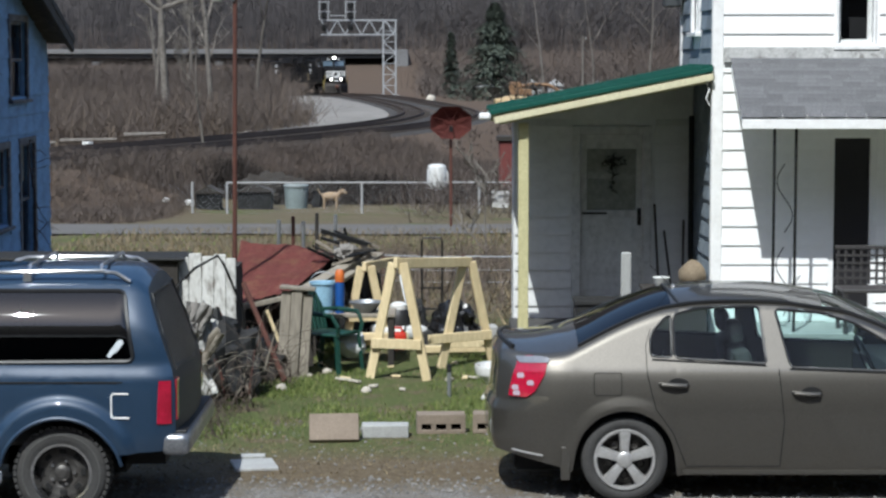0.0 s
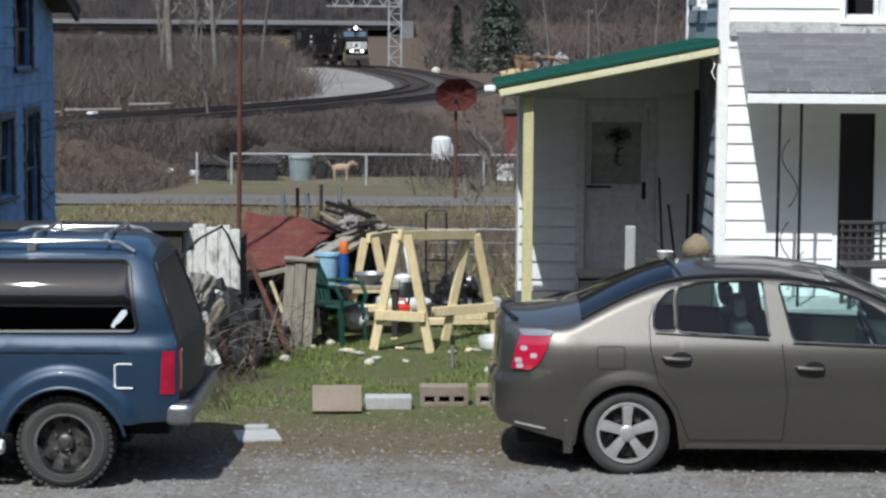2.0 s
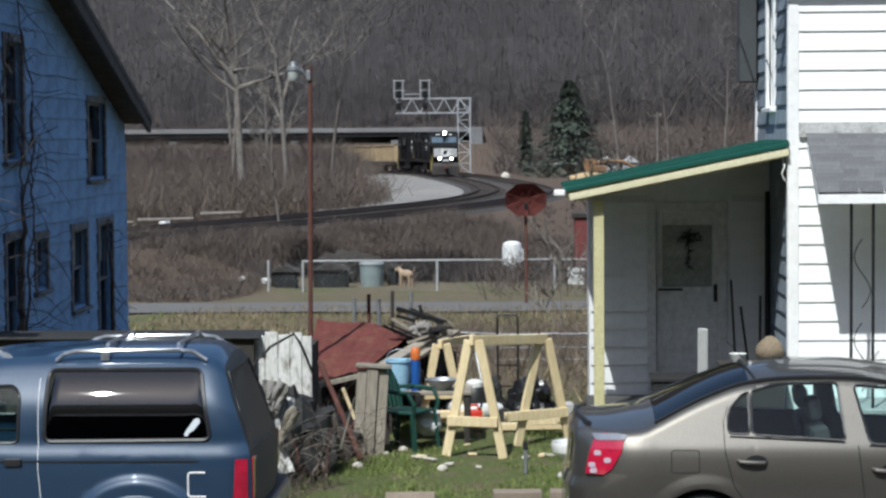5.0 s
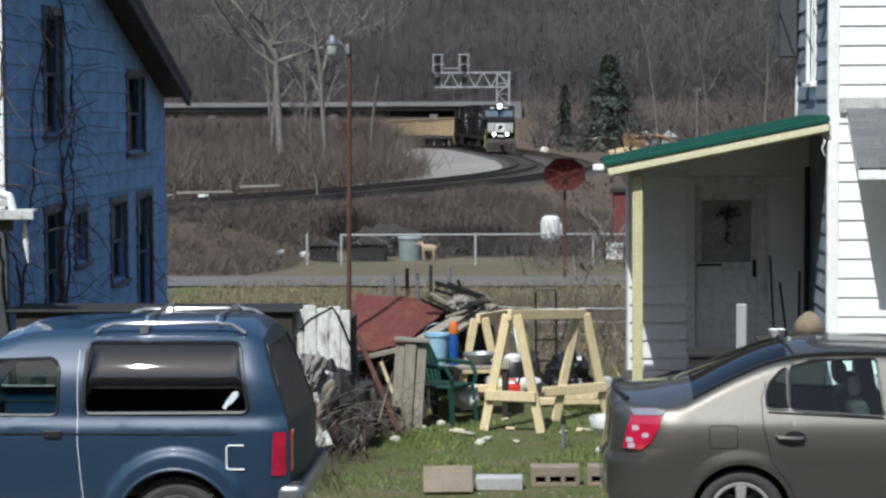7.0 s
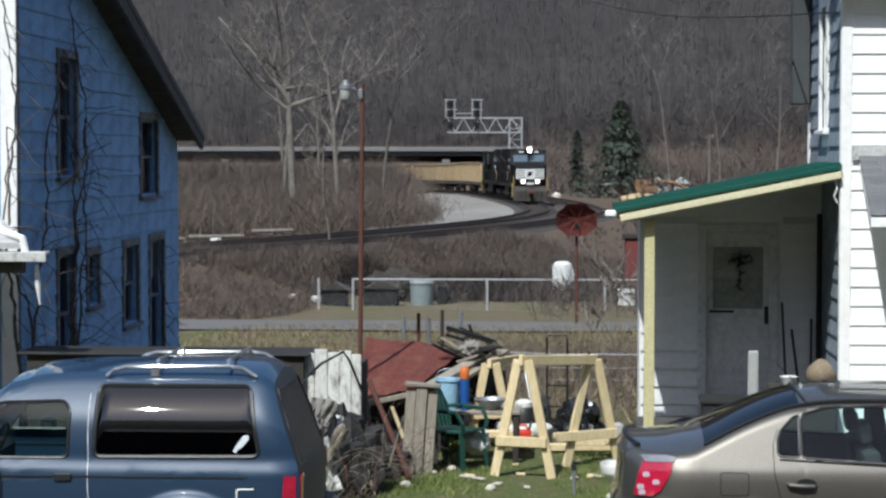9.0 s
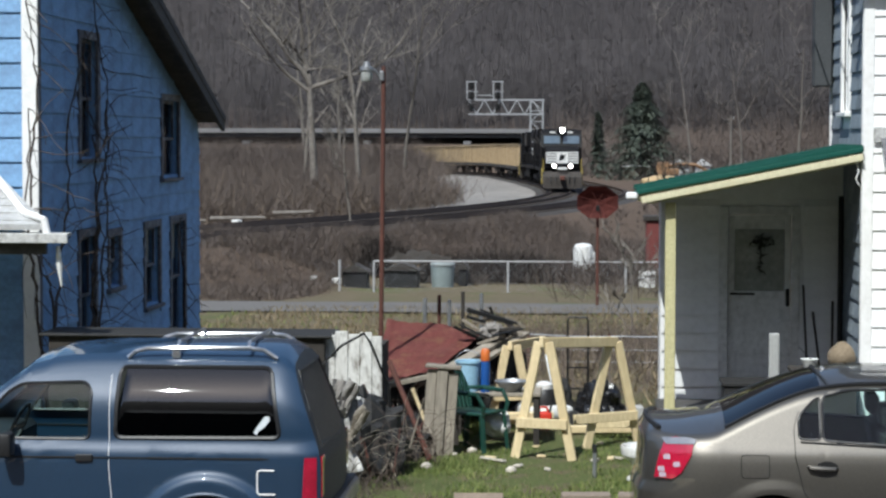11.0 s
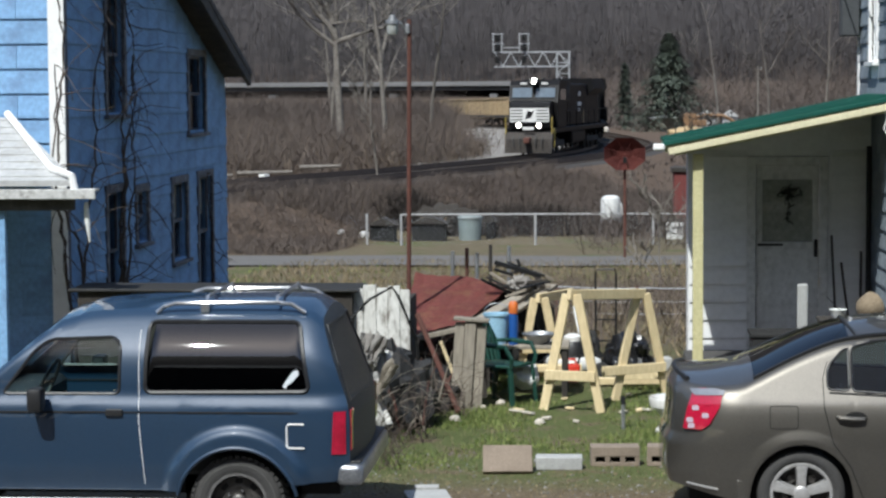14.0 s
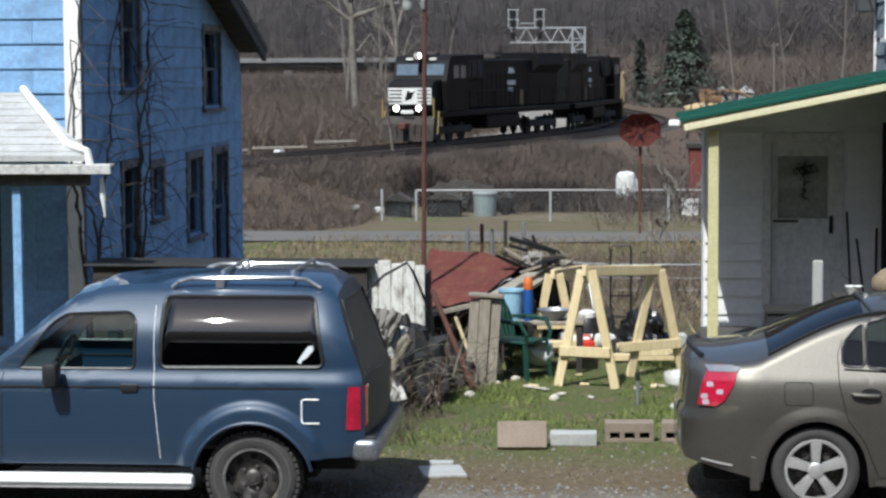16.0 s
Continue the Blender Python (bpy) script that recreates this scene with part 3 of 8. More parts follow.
for i in range(17):
    x = i * 0.08
    part("upright_slat", box(x, x + 0.028, -0.006, 0.006, 0.46, 0.82), M_BENCH, bn)
for z in (0.52, 0.60, 0.68, 0.76):
    part("cross_slat", box(-0.02, 1.35, -0.016, -0.007, z - 0.013, z + 0.013), M_BENCH, bn)
part("top_rail", box(-0.02, 1.35, -0.015, 0.02, 0.82, 0.86, 0.006), M_BENCH, bn)
part("seat", box(-0.02, 1.35, -0.45, 0.01, 0.41, 0.45, 0.01), mat("dark_bench_seat", (0.06, 0.055, 0.055), None, 0.6), bn)
for x in (0.0, 1.3):
    for y in (-0.42, 0.0):
        part("leg", box(x, x + 0.04, y - 0.02, y + 0.02, 0.0, 0.41), M_BENCH, bn)

# side porch with its lean-to roof
sp = thing("side_porch", "open side porch with green metal lean-to roof", "porch")
bw_y = 24.3
D_HOLE = [(1.55 - 0.8, 2.27 - 0.8, 0.42, 2.40)]
# the house's white paint again, darkened for the shade under the porch roof
M_PORCHW = mat("shaded_white_porch_paint", (0.70, 0.70, 0.69), (0.62, 0.62, 0.61), 0.6, s1=1.0, s2=12, bump=0.03, dirt=(0.4, 0.39, 0.37), dirt_amount=0.25, per_piece=0.03, fine=0.95)
bwall = part("back_wall", quad_wall(bmesh.new(), (0.8, bw_y), (WX - 0.03, bw_y), -0.05, 2.55, D_HOLE, 0.12, (0, -1)), M_PORCHW, sp)
clad(bwall, (0.82, bw_y), (WX - 0.03, bw_y), (0, -1), 0.31, 2.55, [(D_HOLE[0][0] - 0.11, D_HOLE[0][1] + 0.11, 0.2, 2.52)], 0.203, 0.022, M_PORCHW, "board", z_start=0.231)
part("gable_infill", prism([(0.8, 2.551), (2.83, 2.551), (2.83, 2.95)], bw_y + 0.001, bw_y + 0.11), M_PORCHW, sp)
part("foundation", box(0.83, WX - 0.04, bw_y + 0.01, 24.85, -0.5, 0.30), M_BLOCKF, sp)
part("end_wall", quad_wall(bmesh.new(), (0.8, 24.85), (0.8, bw_y + 0.13), -0.05, 2.5, [], 0.1, (-1, 0)), M_WHITE, sp)
part("deck", box(0.75, WX - 0.03, 22.7, bw_y - 0.03, 0.16, 0.30, 0.01), mat("grey_deck_boards", (0.07, 0.066, 0.062), None, 0.9), sp)
part("post", box(0.80, 0.91, 22.76, 22.86, 0.30, 2.56, 0.006), M_TREATED, sp, "treated yellow pine post")
part("front_beam", beam((0.54, 22.63, 2.588), (2.84, 22.63, 3.048), 0.05, 0.07), mat("pale_pine_fascia", (0.68, 0.64, 0.44), (0.6, 0.55, 0.36), 0.6, s1=2.5, s2=30, bump=0.1), sp)
part("header", beam((0.6, 22.8, 2.585), (2.83, 22.8, 3.03), 0.04, 0.09), M_TREATED, sp)
part("rear_beam", beam((0.53, 24.2, 2.58), (2.83, 24.2, 3.05), 0.04, 0.10), M_TREATED, sp)
rf = part("roof_panel", prism([(0.50, 2.657), (2.85, 3.135), (2.85, 3.16), (0.50, 2.682)], 22.66, 24.9), M_GREEN, sp, "green painted ribbed metal roof")
for i in range(10):
    y = 22.68 + i * 0.23
    part("rib", prism([(0.50, 2.683), (2.85, 3.161), (2.85, 3.18), (0.50, 2.702)], y, y + 0.04), M_GREEN, rf)
part("drip_edge", beam((0.47, 22.63, 2.662), (2.84, 22.63, 3.125), 0.04, 0.045), M_GREEN, sp)
part("gutter_end", box(0.38, 0.50, 22.58, 22.70, 2.60, 2.67, 0.015), M_TRIMW, sp)
# white door paint with the porch shade put into its colour
M_SHADEDOOR = mat("old_white_door_paint", (0.62, 0.62, 0.60), (0.52, 0.52, 0.5), 0.6, s1=3, s2=14, bump=0.05, dirt=(0.2, 0.19, 0.18), dirt_amount=0.3)
dr = thing("porch_door", "white half-glass porch door with a dark wreath", "door", at=pose(1.56, bw_y + 0.03, 0.42))
part("leaf", box(0.0, 0.70, 0, 0.045, 0, 1.02, 0.004), M_SHADEDOOR, dr)
bm = box(0.0, 0.07, 0, 0.045, 1.02, 1.96, 0.004)
box(0.63, 0.70, 0, 0.045, 1.02, 1.96, 0.004, bm)
box(0.07, 0.63, 0, 0.045, 1.02, 1.10, 0.004, bm)
box(0.07, 0.63, 0, 0.045, 1.80, 1.96, 0.004, bm)
part("upper_frame", bm, M_SHADEDOOR, dr)
part("pane", box(0.07, 0.63, 0.02, 0.026, 1.10, 1.80), mat("curtained_glass", (0.30, 0.31, 0.27), (0.21, 0.22, 0.19), 0.5, s1=3, s2=20, bump=0.0, coat=0.7), dr, "glass pane with a pale curtain behind it")

part("mail_slot", box(0.02, 0.30, -0.012, 0.0, 1.055, 1.08), M_IRON, dr)
part("handle", box(0.645, 0.685, -0.04, 0.0, 0.93, 1.13, 0.01), M_IRON, dr)
bm = box(-0.1, -0.005, -0.05, 0.02, -0.1, 2.06, 0.004)
box(0.705, 0.80, -0.05, 0.02, -0.1, 2.06, 0.004, bm)
box(-0.005, 0.705, -0.05, 0.02, 1.965, 2.06, 0.004, bm)
part("casing", bm, M_SHADEDOOR, dr)
part("shadow_gap", box(0.0, 0.70, 0.01, 0.04, 1.963, 1.967), M_DARK, dr)

# ---- blue house
M_BLUETRIM = mat("weathered_dark_trim", (0.16, 0.165, 0.18), (0.08, 0.085, 0.10), 0.8, s1=4, s2=30, bump=0.2, dirt=(0.42, 0.42, 0.42), dirt_amount=0.5)
BX, BY, BYB = -6.0, 23.0, 32.7
blue = thing("blue_house", "blue shingled two-storey house, weathered, with bare vines", "house")
WALLS = [(24.96, 25.84, 3.0, 4.4), (29.81, 30.98, 2.68, 3.75), (24.89, 25.66, 0.63, 2.05), (26.44, 27.05, 1.36, 1.99), (28.61, 29.57, 0.95, 2.0), (30.42, 31.43, 0.4, 2.01)]
B_HOLES = [(y0 - BY, y1 - BY, z0, z1) for y0, y1, z0, z1 in WALLS]
def gable_z(y):
    return 3.42 + 0.30 * (32.75 - y)
bw = part("wall", quad_wall(bmesh.new(), (BX, BY), (BX, BYB), -0.4, 3.4, [(h[0], h[1], h[2], min(h[3], 3.4)) for h in B_HOLES], 0.15, (1, 0)), M_BLUE, blue)
gb = bmesh.new()
for y0, y1, q in ((BY, 24.96, 3.401), (24.96, 25.84, 4.4), (25.84, 29.81, 3.401), (29.81, 30.98, 3.75), (30.98, BYB, 3.401)):
    prism([(y0, q), (y1, q), (y1, gable_z(y1)), (y0, gable_z(y0))], BX - 0.15, BX, gb, "x")
part("gable", gb, M_BLUE, blue)
clad(bw, (BX, BY + 0.1), (BX, BYB), (1, 0), 0.0, 6.6, [(h[0] - 0.2, h[1] + 0.0, h[2] - 0.08, h[3] + 0.1) for h in B_HOLES], 0.27, 0.022, M_BLUE, "shingle", top=lambda s: gable_z(BY + 0.1 + s) - 0.1, gap=0.005, length=1.2, stagger=0.6)
for h in B_HOLES:
    window_unit(blue, "window", (BX, BY), (0, 1), (1, 0), *h, M_BLUETRIM, trim_w=0.1)
# same near-black filling, so the windows look into darkness
part("unlit_room_block", box(-12, BX - 0.6, BY + 0.5, BYB - 0.5, 0, 5.5), M_DARK, blue)
bf = part("wall", quad_wall(bmesh.new(), (-14, BY), (BX - 0.16, BY), -0.4, 6.2, [(14 - 7.62, 14 - 6.9, 0.3, 2.0)], 0.15, (0, -1)), M_BLUE, blue)
clad(bf, (-9.5, BY), (BX - 0.14, BY), (0, -1), 0.0, 6.0, [(9.5 - 7.72, 9.5 - 6.8, 0.2, 2.1)], 0.27, 0.022, M_BLUE, "shingle", gap=0.005, length=1.2, stagger=0.6)
part("wall", quad_wall(bmesh.new(), (BX - 0.16, BYB), (-14, BYB), -0.4, 3.6, [], 0.15, (0, 1)), M_BLUE, blue)
part("wall", quad_wall(bmesh.new(), (-14, BYB), (-14, BY), -0.4, 6, [], 0.15, (-1, 0)), M_BLUE, blue)
part("corner_board", box(BX - 0.15, BX + 0.028, BY - 0.03, BY - 0.002, -0.1, 6.2, 0.004), M_TRIMW, blue)
# side face of the same corner board, in dark trim for its shade
part("corner_board", box(BX + 0.002, BX + 0.026, BY - 0.001, BY + 0.13, -0.1, 6.2, 0.004), M_BLUETRIM, blue)
part("roof", prism([(22.4, 6.72), (32.85, 3.56), (32.85, 3.46), (22.4, 6.62)], -14.2, BX + 0.40, axis="x"), M_ROOFD, blue)
part("rake_board", prism([(22.4, 6.63), (32.8, 3.47), (32.8, 3.33), (22.4, 6.40)], BX + 0.33, BX + 0.39, axis="x"), M_ROOFD, blue)
# front porch of the blue house
bp_ = thing("blue_house_porch", "porch with weathered tin hip roof and white gutter", "porch")
bm = bmesh.new()
vs = [bm.verts.new(v) for v in ((-14, 21.35, 2.36), (-5.46, 21.35, 2.36), (-6.55, 22.95, 2.98), (-14, 22.95, 2.98), (-14, 21.35, 2.30), (-5.46, 21.35, 2.30), (-6.55, 22.95, 2.92), (-14, 22.95, 2.92), (-6.3, 22.95, 2.36), (-6.3, 22.95, 2.30))]
for f in ((0, 1, 2, 3), (4, 7, 6, 5), (0, 4, 5, 1), (1, 8, 2), (5, 6, 9), (1, 5, 9, 8)):
    bm.faces.new([vs[i] for i in f])
tin = part("roof", bm, M_GREYROOF, bp_, "weathered grey tin roof")
for k in range(9):
    f = (k + 0.5) / 9
    part("seam", beam((-9.5, 21.35 + 1.6 * f, 2.365 + 0.62 * f), (-5.5 - 1.09 * f, 21.35 + 1.6 * f, 2.365 + 0.62 * f), 0.015, 0.014), M_GREYROOF, tin)
part("hip_gutter", tube([(-6.6, 22.93, 3.02), (-5.75, 21.55, 2.47), (-5.5, 21.36, 2.40), (-5.47, 21.36, 2.25)], 0.042, 8), M_TRIMW, bp_, "white drainpipe", smooth=True)
part("fascia", box(-14, -5.25, 21.30, 21.34, 2.17, 2.27, 0.006), M_STAINW, bp_)
part("eave_board", box(-14, -5.28, 21.345, 21.62, 2.235, 2.265, 0.004), M_STAINW, bp_)
part("beam", box(-14, -5.5, 21.40, 21.50, 2.05, 2.22, 0.006), M_ROOFD, bp_)
for x in (-6.27, -7.7):
    part("post", box(x - 0.045, x + 0.045, 21.45, 21.54, 0.2, 2.05, 0.006), M_BLUE, bp_)
part("downpipe", tube([(-5.38, 21.45, 2.13), (-5.375, 21.47, 1.95), (-5.36, 21.5, 1.72)], [0.02, 0.03, 0.008], 8), M_TRIMW, bp_, smooth=True)
part("deck", box(-14, -5.55, 21.4, 22.95, 0.0, 0.2, 0.01), M_ROOFD, bp_)
part("screen_door", box(-7.62, -6.9, BY + 0.02, BY + 0.06, 0.3, 2.0), mat("dark_door_paint", (0.05, 0.04, 0.035), None, 0.6), blue)
# bare vines over the corner
def vine(seed, start, n, step, spread):
    r = random.Random(seed)
    bm = bmesh.new()
    p = Vector(start)
    d = Vector((0, 0, 1))
    pts = [p.copy()]
    for i in range(n):
        d = (d + Vector((0, r.uniform(-spread, spread), r.uniform(-0.3, 0.5)))).normalized()
        p = p + d * step
        p.x = BX + 0.05 + r.random() * 0.05
        pts.append(p.copy())
        if r.random() < 0.75:
            q = p.copy()
            e = Vector((r.uniform(0.0, 0.8), r.uniform(-1, 1), r.uniform(-0.7, 0.6))).normalized()
            br = [q.copy()]
            for j in range(r.randint(3, 7)):
                e = (e + Vector((r.uniform(-0.2, 0.2), r.uniform(-0.5, 0.5), r.uniform(-0.5, 0.3)))).normalized()
                q = q + e * 0.13
                q.x = max(q.x, BX + 0.04)
                br.append(q.copy())
            tube(br, [0.007 * (1 - 0.7 * k / len(br)) for k in range(len(br))], 4, bm)
    tube(pts, [0.022 * (1 - 0.7 * k / len(pts)) for k in range(len(pts))], 5, bm)
    return bm
M_VINE = mat("dry_vine", (0.10, 0.075, 0.06), (0.06, 0.045, 0.035), 0.9)
for k, (y, n, sd) in enumerate(((23.15, 44, 3), (23.3, 36, 4), (25.0, 40, 5), (25.2, 28, 6), (25.9, 34, 7), (31.0, 16, 8), (23.1, 30, 9))):
    tagged(part("vine", vine(sd, (BX + 0.06, y, 0.0), n, 0.14, 0.45), M_VINE), "bare brown vine climbing the blue wall", "vine", group="vines on the blue house")
# window blinds that show pale behind the glass
for y0, y1, z0, z1 in ((28.65, 29.53, 1.5, 1.95), (30.46, 31.39, 1.45, 1.97)):
    tagged(part("window_blind", box(BX - 0.14, BX - 0.13, y0, y1, z0, z1), mat("yellowed_blind", (0.78, 0.72, 0.60), None, 0.8)), "yellowed roller blind half down behind the glass", "blind", group="blinds")
# ---------------------------------------------------------------- vehicles
def inside(poly, x, z):
    c = False
    for (x0, z0), (x1, z1) in zip(poly, poly[1:] + poly[:1]):
        if (z0 > z) != (z1 > z) and x < (x1 - x0) * (z - z0) / (z1 - z0) + x0:
            c = not c
    return c


def fine_poly(poly, step=0.03):
    out = []
    for (x0, z0), (x1, z1) in zip(poly, poly[1:] + poly[:1]):
        n = max(1, int(math.hypot(x1 - x0, z1 - z0) / step))
        out += [(x0 + (x1 - x0) * i / n, z0 + (z1 - z0) * i / n) for i in range(n)]
    return out


def round_poly(poly, r=0.05, n=5):
    """Round the corners of a polygon."""
    out = []
    k = len(poly)
    for i in range(k):
        p, a, b = Vector(poly[i]), Vector(poly[i - 1]), Vector(poly[(i + 1) % k])
        r0 = min(r, (a - p).length * 0.45, (b - p).length * 0.45)
        s, e = p + (a - p).normalized() * r0, p + (b - p).normalized() * r0
        for j in range(n + 1):
            u = j / n
            q = s * (1 - u) ** 2 + p * 2 * u * (1 - u) + e * u * u
            out.append((q.x, q.y))
    return out


class Shell:
    """A car's skin: columns along x, rows up the sides, a crowned top. W(u, z): half width; shift(u, z): fore and aft set of the ends."""

    def __init__(self, u0, u1, nu, nz, zb, zt, W, shift, crown, nw=14):
        self.W, self.shift = W, shift
        us = [u0 + (u1 - u0) * i / nu for i in range(nu + 1)]
        self.V, self.Fc = [], []
        side = {}
        for s in (-1, 1):
            for i, u in enumerate(us):
                b, t = zb(u), zt(u)
                for j in range(nz + 1):
                    z = b + (t - b) * j / nz
                    side[s, i, j] = self.add((u + shift(u, z), s * self.w(u, z, t), z))
        top, bot = {}, {}
        for i, u in enumerate(us):
            b, t = zb(u), zt(u)
            top[i, 0], top[i, nw] = side[-1, i, nz], side[1, i, nz]
            w = self.w(u, t, t)
            for k in range(1, nw):
                v = -1 + 2 * k / nw
                top[i, k] = self.add((u + shift(u, t), v * w, t + crown(u) * (1 - v * v)))
        for i in range(nu):
            for s in (-1, 1):
                for j in range(nz):
                    self.face("near" if s < 0 else "far", side[s, i, j], side[s, i + 1, j], side[s, i + 1, j + 1], side[s, i, j + 1])
            for k in range(nw):
                self.face("top", top[i, k], top[i + 1, k], top[i + 1, k + 1], top[i, k + 1])
        for i, tag in ((0, "end0"), (nu, "end1")):
            u = us[i]
            b, t = zb(u), zt(u)
            grid = {}
            for j in range(nz + 1):
                z = b + (t - b) * j / nz
                w = self.w(u, z, t)
                for k in range(nw + 1):
                    v = -1 + 2 * k / nw
                    if k == 0:
                        grid[j, k] = side[-1, i, j]
                    elif k == nw:
                        grid[j, k] = side[1, i, j]
                    elif j == nz:
                        grid[j, k] = top[i, k]
                    else:
                        bow = 0.05 * (1 - v * v) * (-1 if i == 0 else 1)
                        grid[j, k] = self.add((u + shift(u, z) + bow, v * w, z))
            for j in range(nz):
                for k in range(nw):
                    self.face(tag, grid[j, k], grid[j, k + 1], grid[j + 1, k + 1], grid[j + 1, k])

    def w(self, u, z, t, r=0.07):
        w = self.W(u, z)
        d = z - (t - r)
        if d > 0:
            w -= r * (1 - math.sqrt(max(0.0, 1 - (d / r) ** 2))) * 0.85
        return w

    def add(self, p):
        self.V.append(p)
        return len(self.V) - 1

    def face(self, tag, *idx):
        c = [sum(self.V[i][k] for i in idx) / 4 for k in range(3)]
        self.Fc.append((tag, idx, c))

    def split(self, which):
        """which(tag, centre) gives a part's name or None; returns meshes by name."""
        groups = {}
        for tag, idx, c in self.Fc:
            n = which(tag, c)
            if n:
                groups.setdefault(n, []).append(idx)
        out = {}
        for n, faces in groups.items():
            used = {}
            for f in faces:
                for i in f:
                    used.setdefault(i, len(used))
            bm = bmesh.new()
            vs = [bm.verts.new(self.V[i]) for i in used]
            for f in faces:
                try:
                    bm.faces.new([vs[used[i]] for i in f])
                except ValueError:
                    pass
            out[n] = bm
        return out

    def on(self, x, z, s, off=0.0):
        """The point of the near (s = -1) or far side at x, z."""
        return Vector((x, s * (self.W(x, z) + off), z))

    def pane(self, poly, s, off):
        """A pane that follows the side."""
        bm = bmesh.new()
        xs = [p[0] for p in poly]
        x0, x1 = min(xs), max(xs)
        n = 24
        prev = None
        for i in range(n + 1):
            x = x0 + (x1 - x0) * (0.002 + 0.996 * i / n)
            zs = []
            for (a, p), (b, q) in zip(poly, poly[1:] + poly[:1]):
                if (a <= x) != (b <= x):
                    zs.append(p + (q - p) * (x - a) / (b - a))
            if len(zs) < 2:
                continue
            lo, hi = min(zs), max(zs)
            col = [bm.verts.new(self.on(x, lo + (hi - lo) * j / 12, s, off)) for j in range(13)]
            if prev:
                for j in range(12):
                    bm.faces.new((prev[j], col[j], col[j + 1], prev[j + 1]))
            prev = col
        return bm

    def line(self, pts, s, r, off=0.0, closed=False, n=5):
        pts = fine_poly(pts, 0.035) if closed else [p for a, b in zip(pts, pts[1:]) for p in [(a[0] + (b[0] - a[0]) * i / 12, a[1] + (b[1] - a[1]) * i / 12) for i in range(12)]] + [pts[-1]]
        return tube([self.on(x, z, s, off) for x, z in pts], r, n, closed=closed)


def car_paint(name, c, metal, rough, coat=1.0, dust=(0.2, 0.18, 0.15), amount=0.06):
    return mat(name, c, tuple(v * 0.93 for v in c), rough, metal, s1=1.2, s2=120, bump=0.0, coat=coat, dirt=dust, dirt_amount=amount)


M_TAUPE = car_paint("taupe_metallic_paint", (0.142, 0.131, 0.114), 0.85, 0.45)
M_NAVY = car_paint("dark_blue_paint", (0.009, 0.033, 0.072), 0.15, 0.5, dust=(0.05, 0.06, 0.075), amount=0.05)
M_TYRE = mat("tyre_rubber", (0.05, 0.048, 0.046), (0.035, 0.034, 0.033), 0.85, s1=5, s2=60, bump=0.2)
M_WELL = mat("wheel_well_black", (0.008, 0.008, 0.008), None, 0.95)
M_SILVER = mat("silver_hubcap", (0.62, 0.61, 0.59), (0.52, 0.51, 0.5), 0.35, 0.6, s1=4, s2=60, bump=0.05, dirt=(0.25, 0.22, 0.19), dirt_amount=0.3)
M_STEELD = mat("dull_steel_wheel", (0.13, 0.125, 0.12), (0.06, 0.055, 0.05), 0.5, 0.6, s1=8, s2=60, bump=0.2)
M_CHROME = mat("chrome", (0.75, 0.75, 0.75), (0.6, 0.6, 0.6), 0.18, 1.0, s1=6, s2=60, bump=0.0, dirt=(0.25, 0.22, 0.2), dirt_amount=0.3)
M_HATCH = mat("dusty_blue_paint", (0.016, 0.028, 0.045), (0.03, 0.033, 0.036), 0.55, 0.0, s1=2, s2=60, bump=0.0, spec=0.3)
M_DULLCHROME = mat("dull_chrome", (0.42, 0.43, 0.45), (0.24, 0.25, 0.27), 0.36, 0.8, s1=5, s2=50, bump=0.03, dirt=(0.08, 0.085, 0.1), dirt_amount=0.6)
M_BLACKP = mat("black_plastic", (0.015, 0.015, 0.016), None, 0.5)
M_REDLENS = mat("red_lens", (0.50, 0.010, 0.045), (0.30, 0.006, 0.025), 0.12, 0.0, s1=8, s2=80, bump=0.0, coat=1.0)
M_CLEARLENS = mat("clear_lens", (0.72, 0.58, 0.66), (0.6, 0.46, 0.55), 0.1, 0.3, s1=10, s2=80, bump=0.0, coat=1.0)
# clear lens with the sky's blue-grey reflection put into its colour
M_SKYLENS = mat("sky_tinted_lens", (0.22, 0.23, 0.26), (0.17, 0.18, 0.21), 0.15, 0.0, s1=10, s2=80, bump=0.0, coat=1.0)
M_AUTO = glass("car_glass_green", (0.80, 0.95, 0.93), 0.01, 0.97, 1.5)
M_TINT = glass("dark_tinted_glass", (0.06, 0.06, 0.07), 0.014, 0.5, 1.9)
M_SEAT = mat("seat_cloth", (0.05, 0.05, 0.05), None, 0.9)
M_ALU = mat("brushed_aluminium", (0.72, 0.72, 0.72), (0.6, 0.6, 0.6), 0.3, 0.9, s1=3, s2=60, bump=0.05)


def tyre_profile(r, w, rim):
    h = w / 2
    return [(rim, -h * 0.8), (rim + 0.02, -h * 0.95), ((r + rim) / 2, -h), (r - 0.03, -h * 0.93), (r - 0.008, -h * 0.78), (r, -h * 0.5), (r, h * 0.5), (r - 0.008, h * 0.78), (r - 0.03, h * 0.93), ((r + rim) / 2, h), (rim + 0.02, h * 0.95), (rim, h * 0.8)]


def wheel_frame(x, y, z, near):
    """Wheel space: its z axis points outward."""
    return Matrix.Translation((x, y, z)) @ Matrix.Rotation(radians(90 if near else -90), 4, "X")


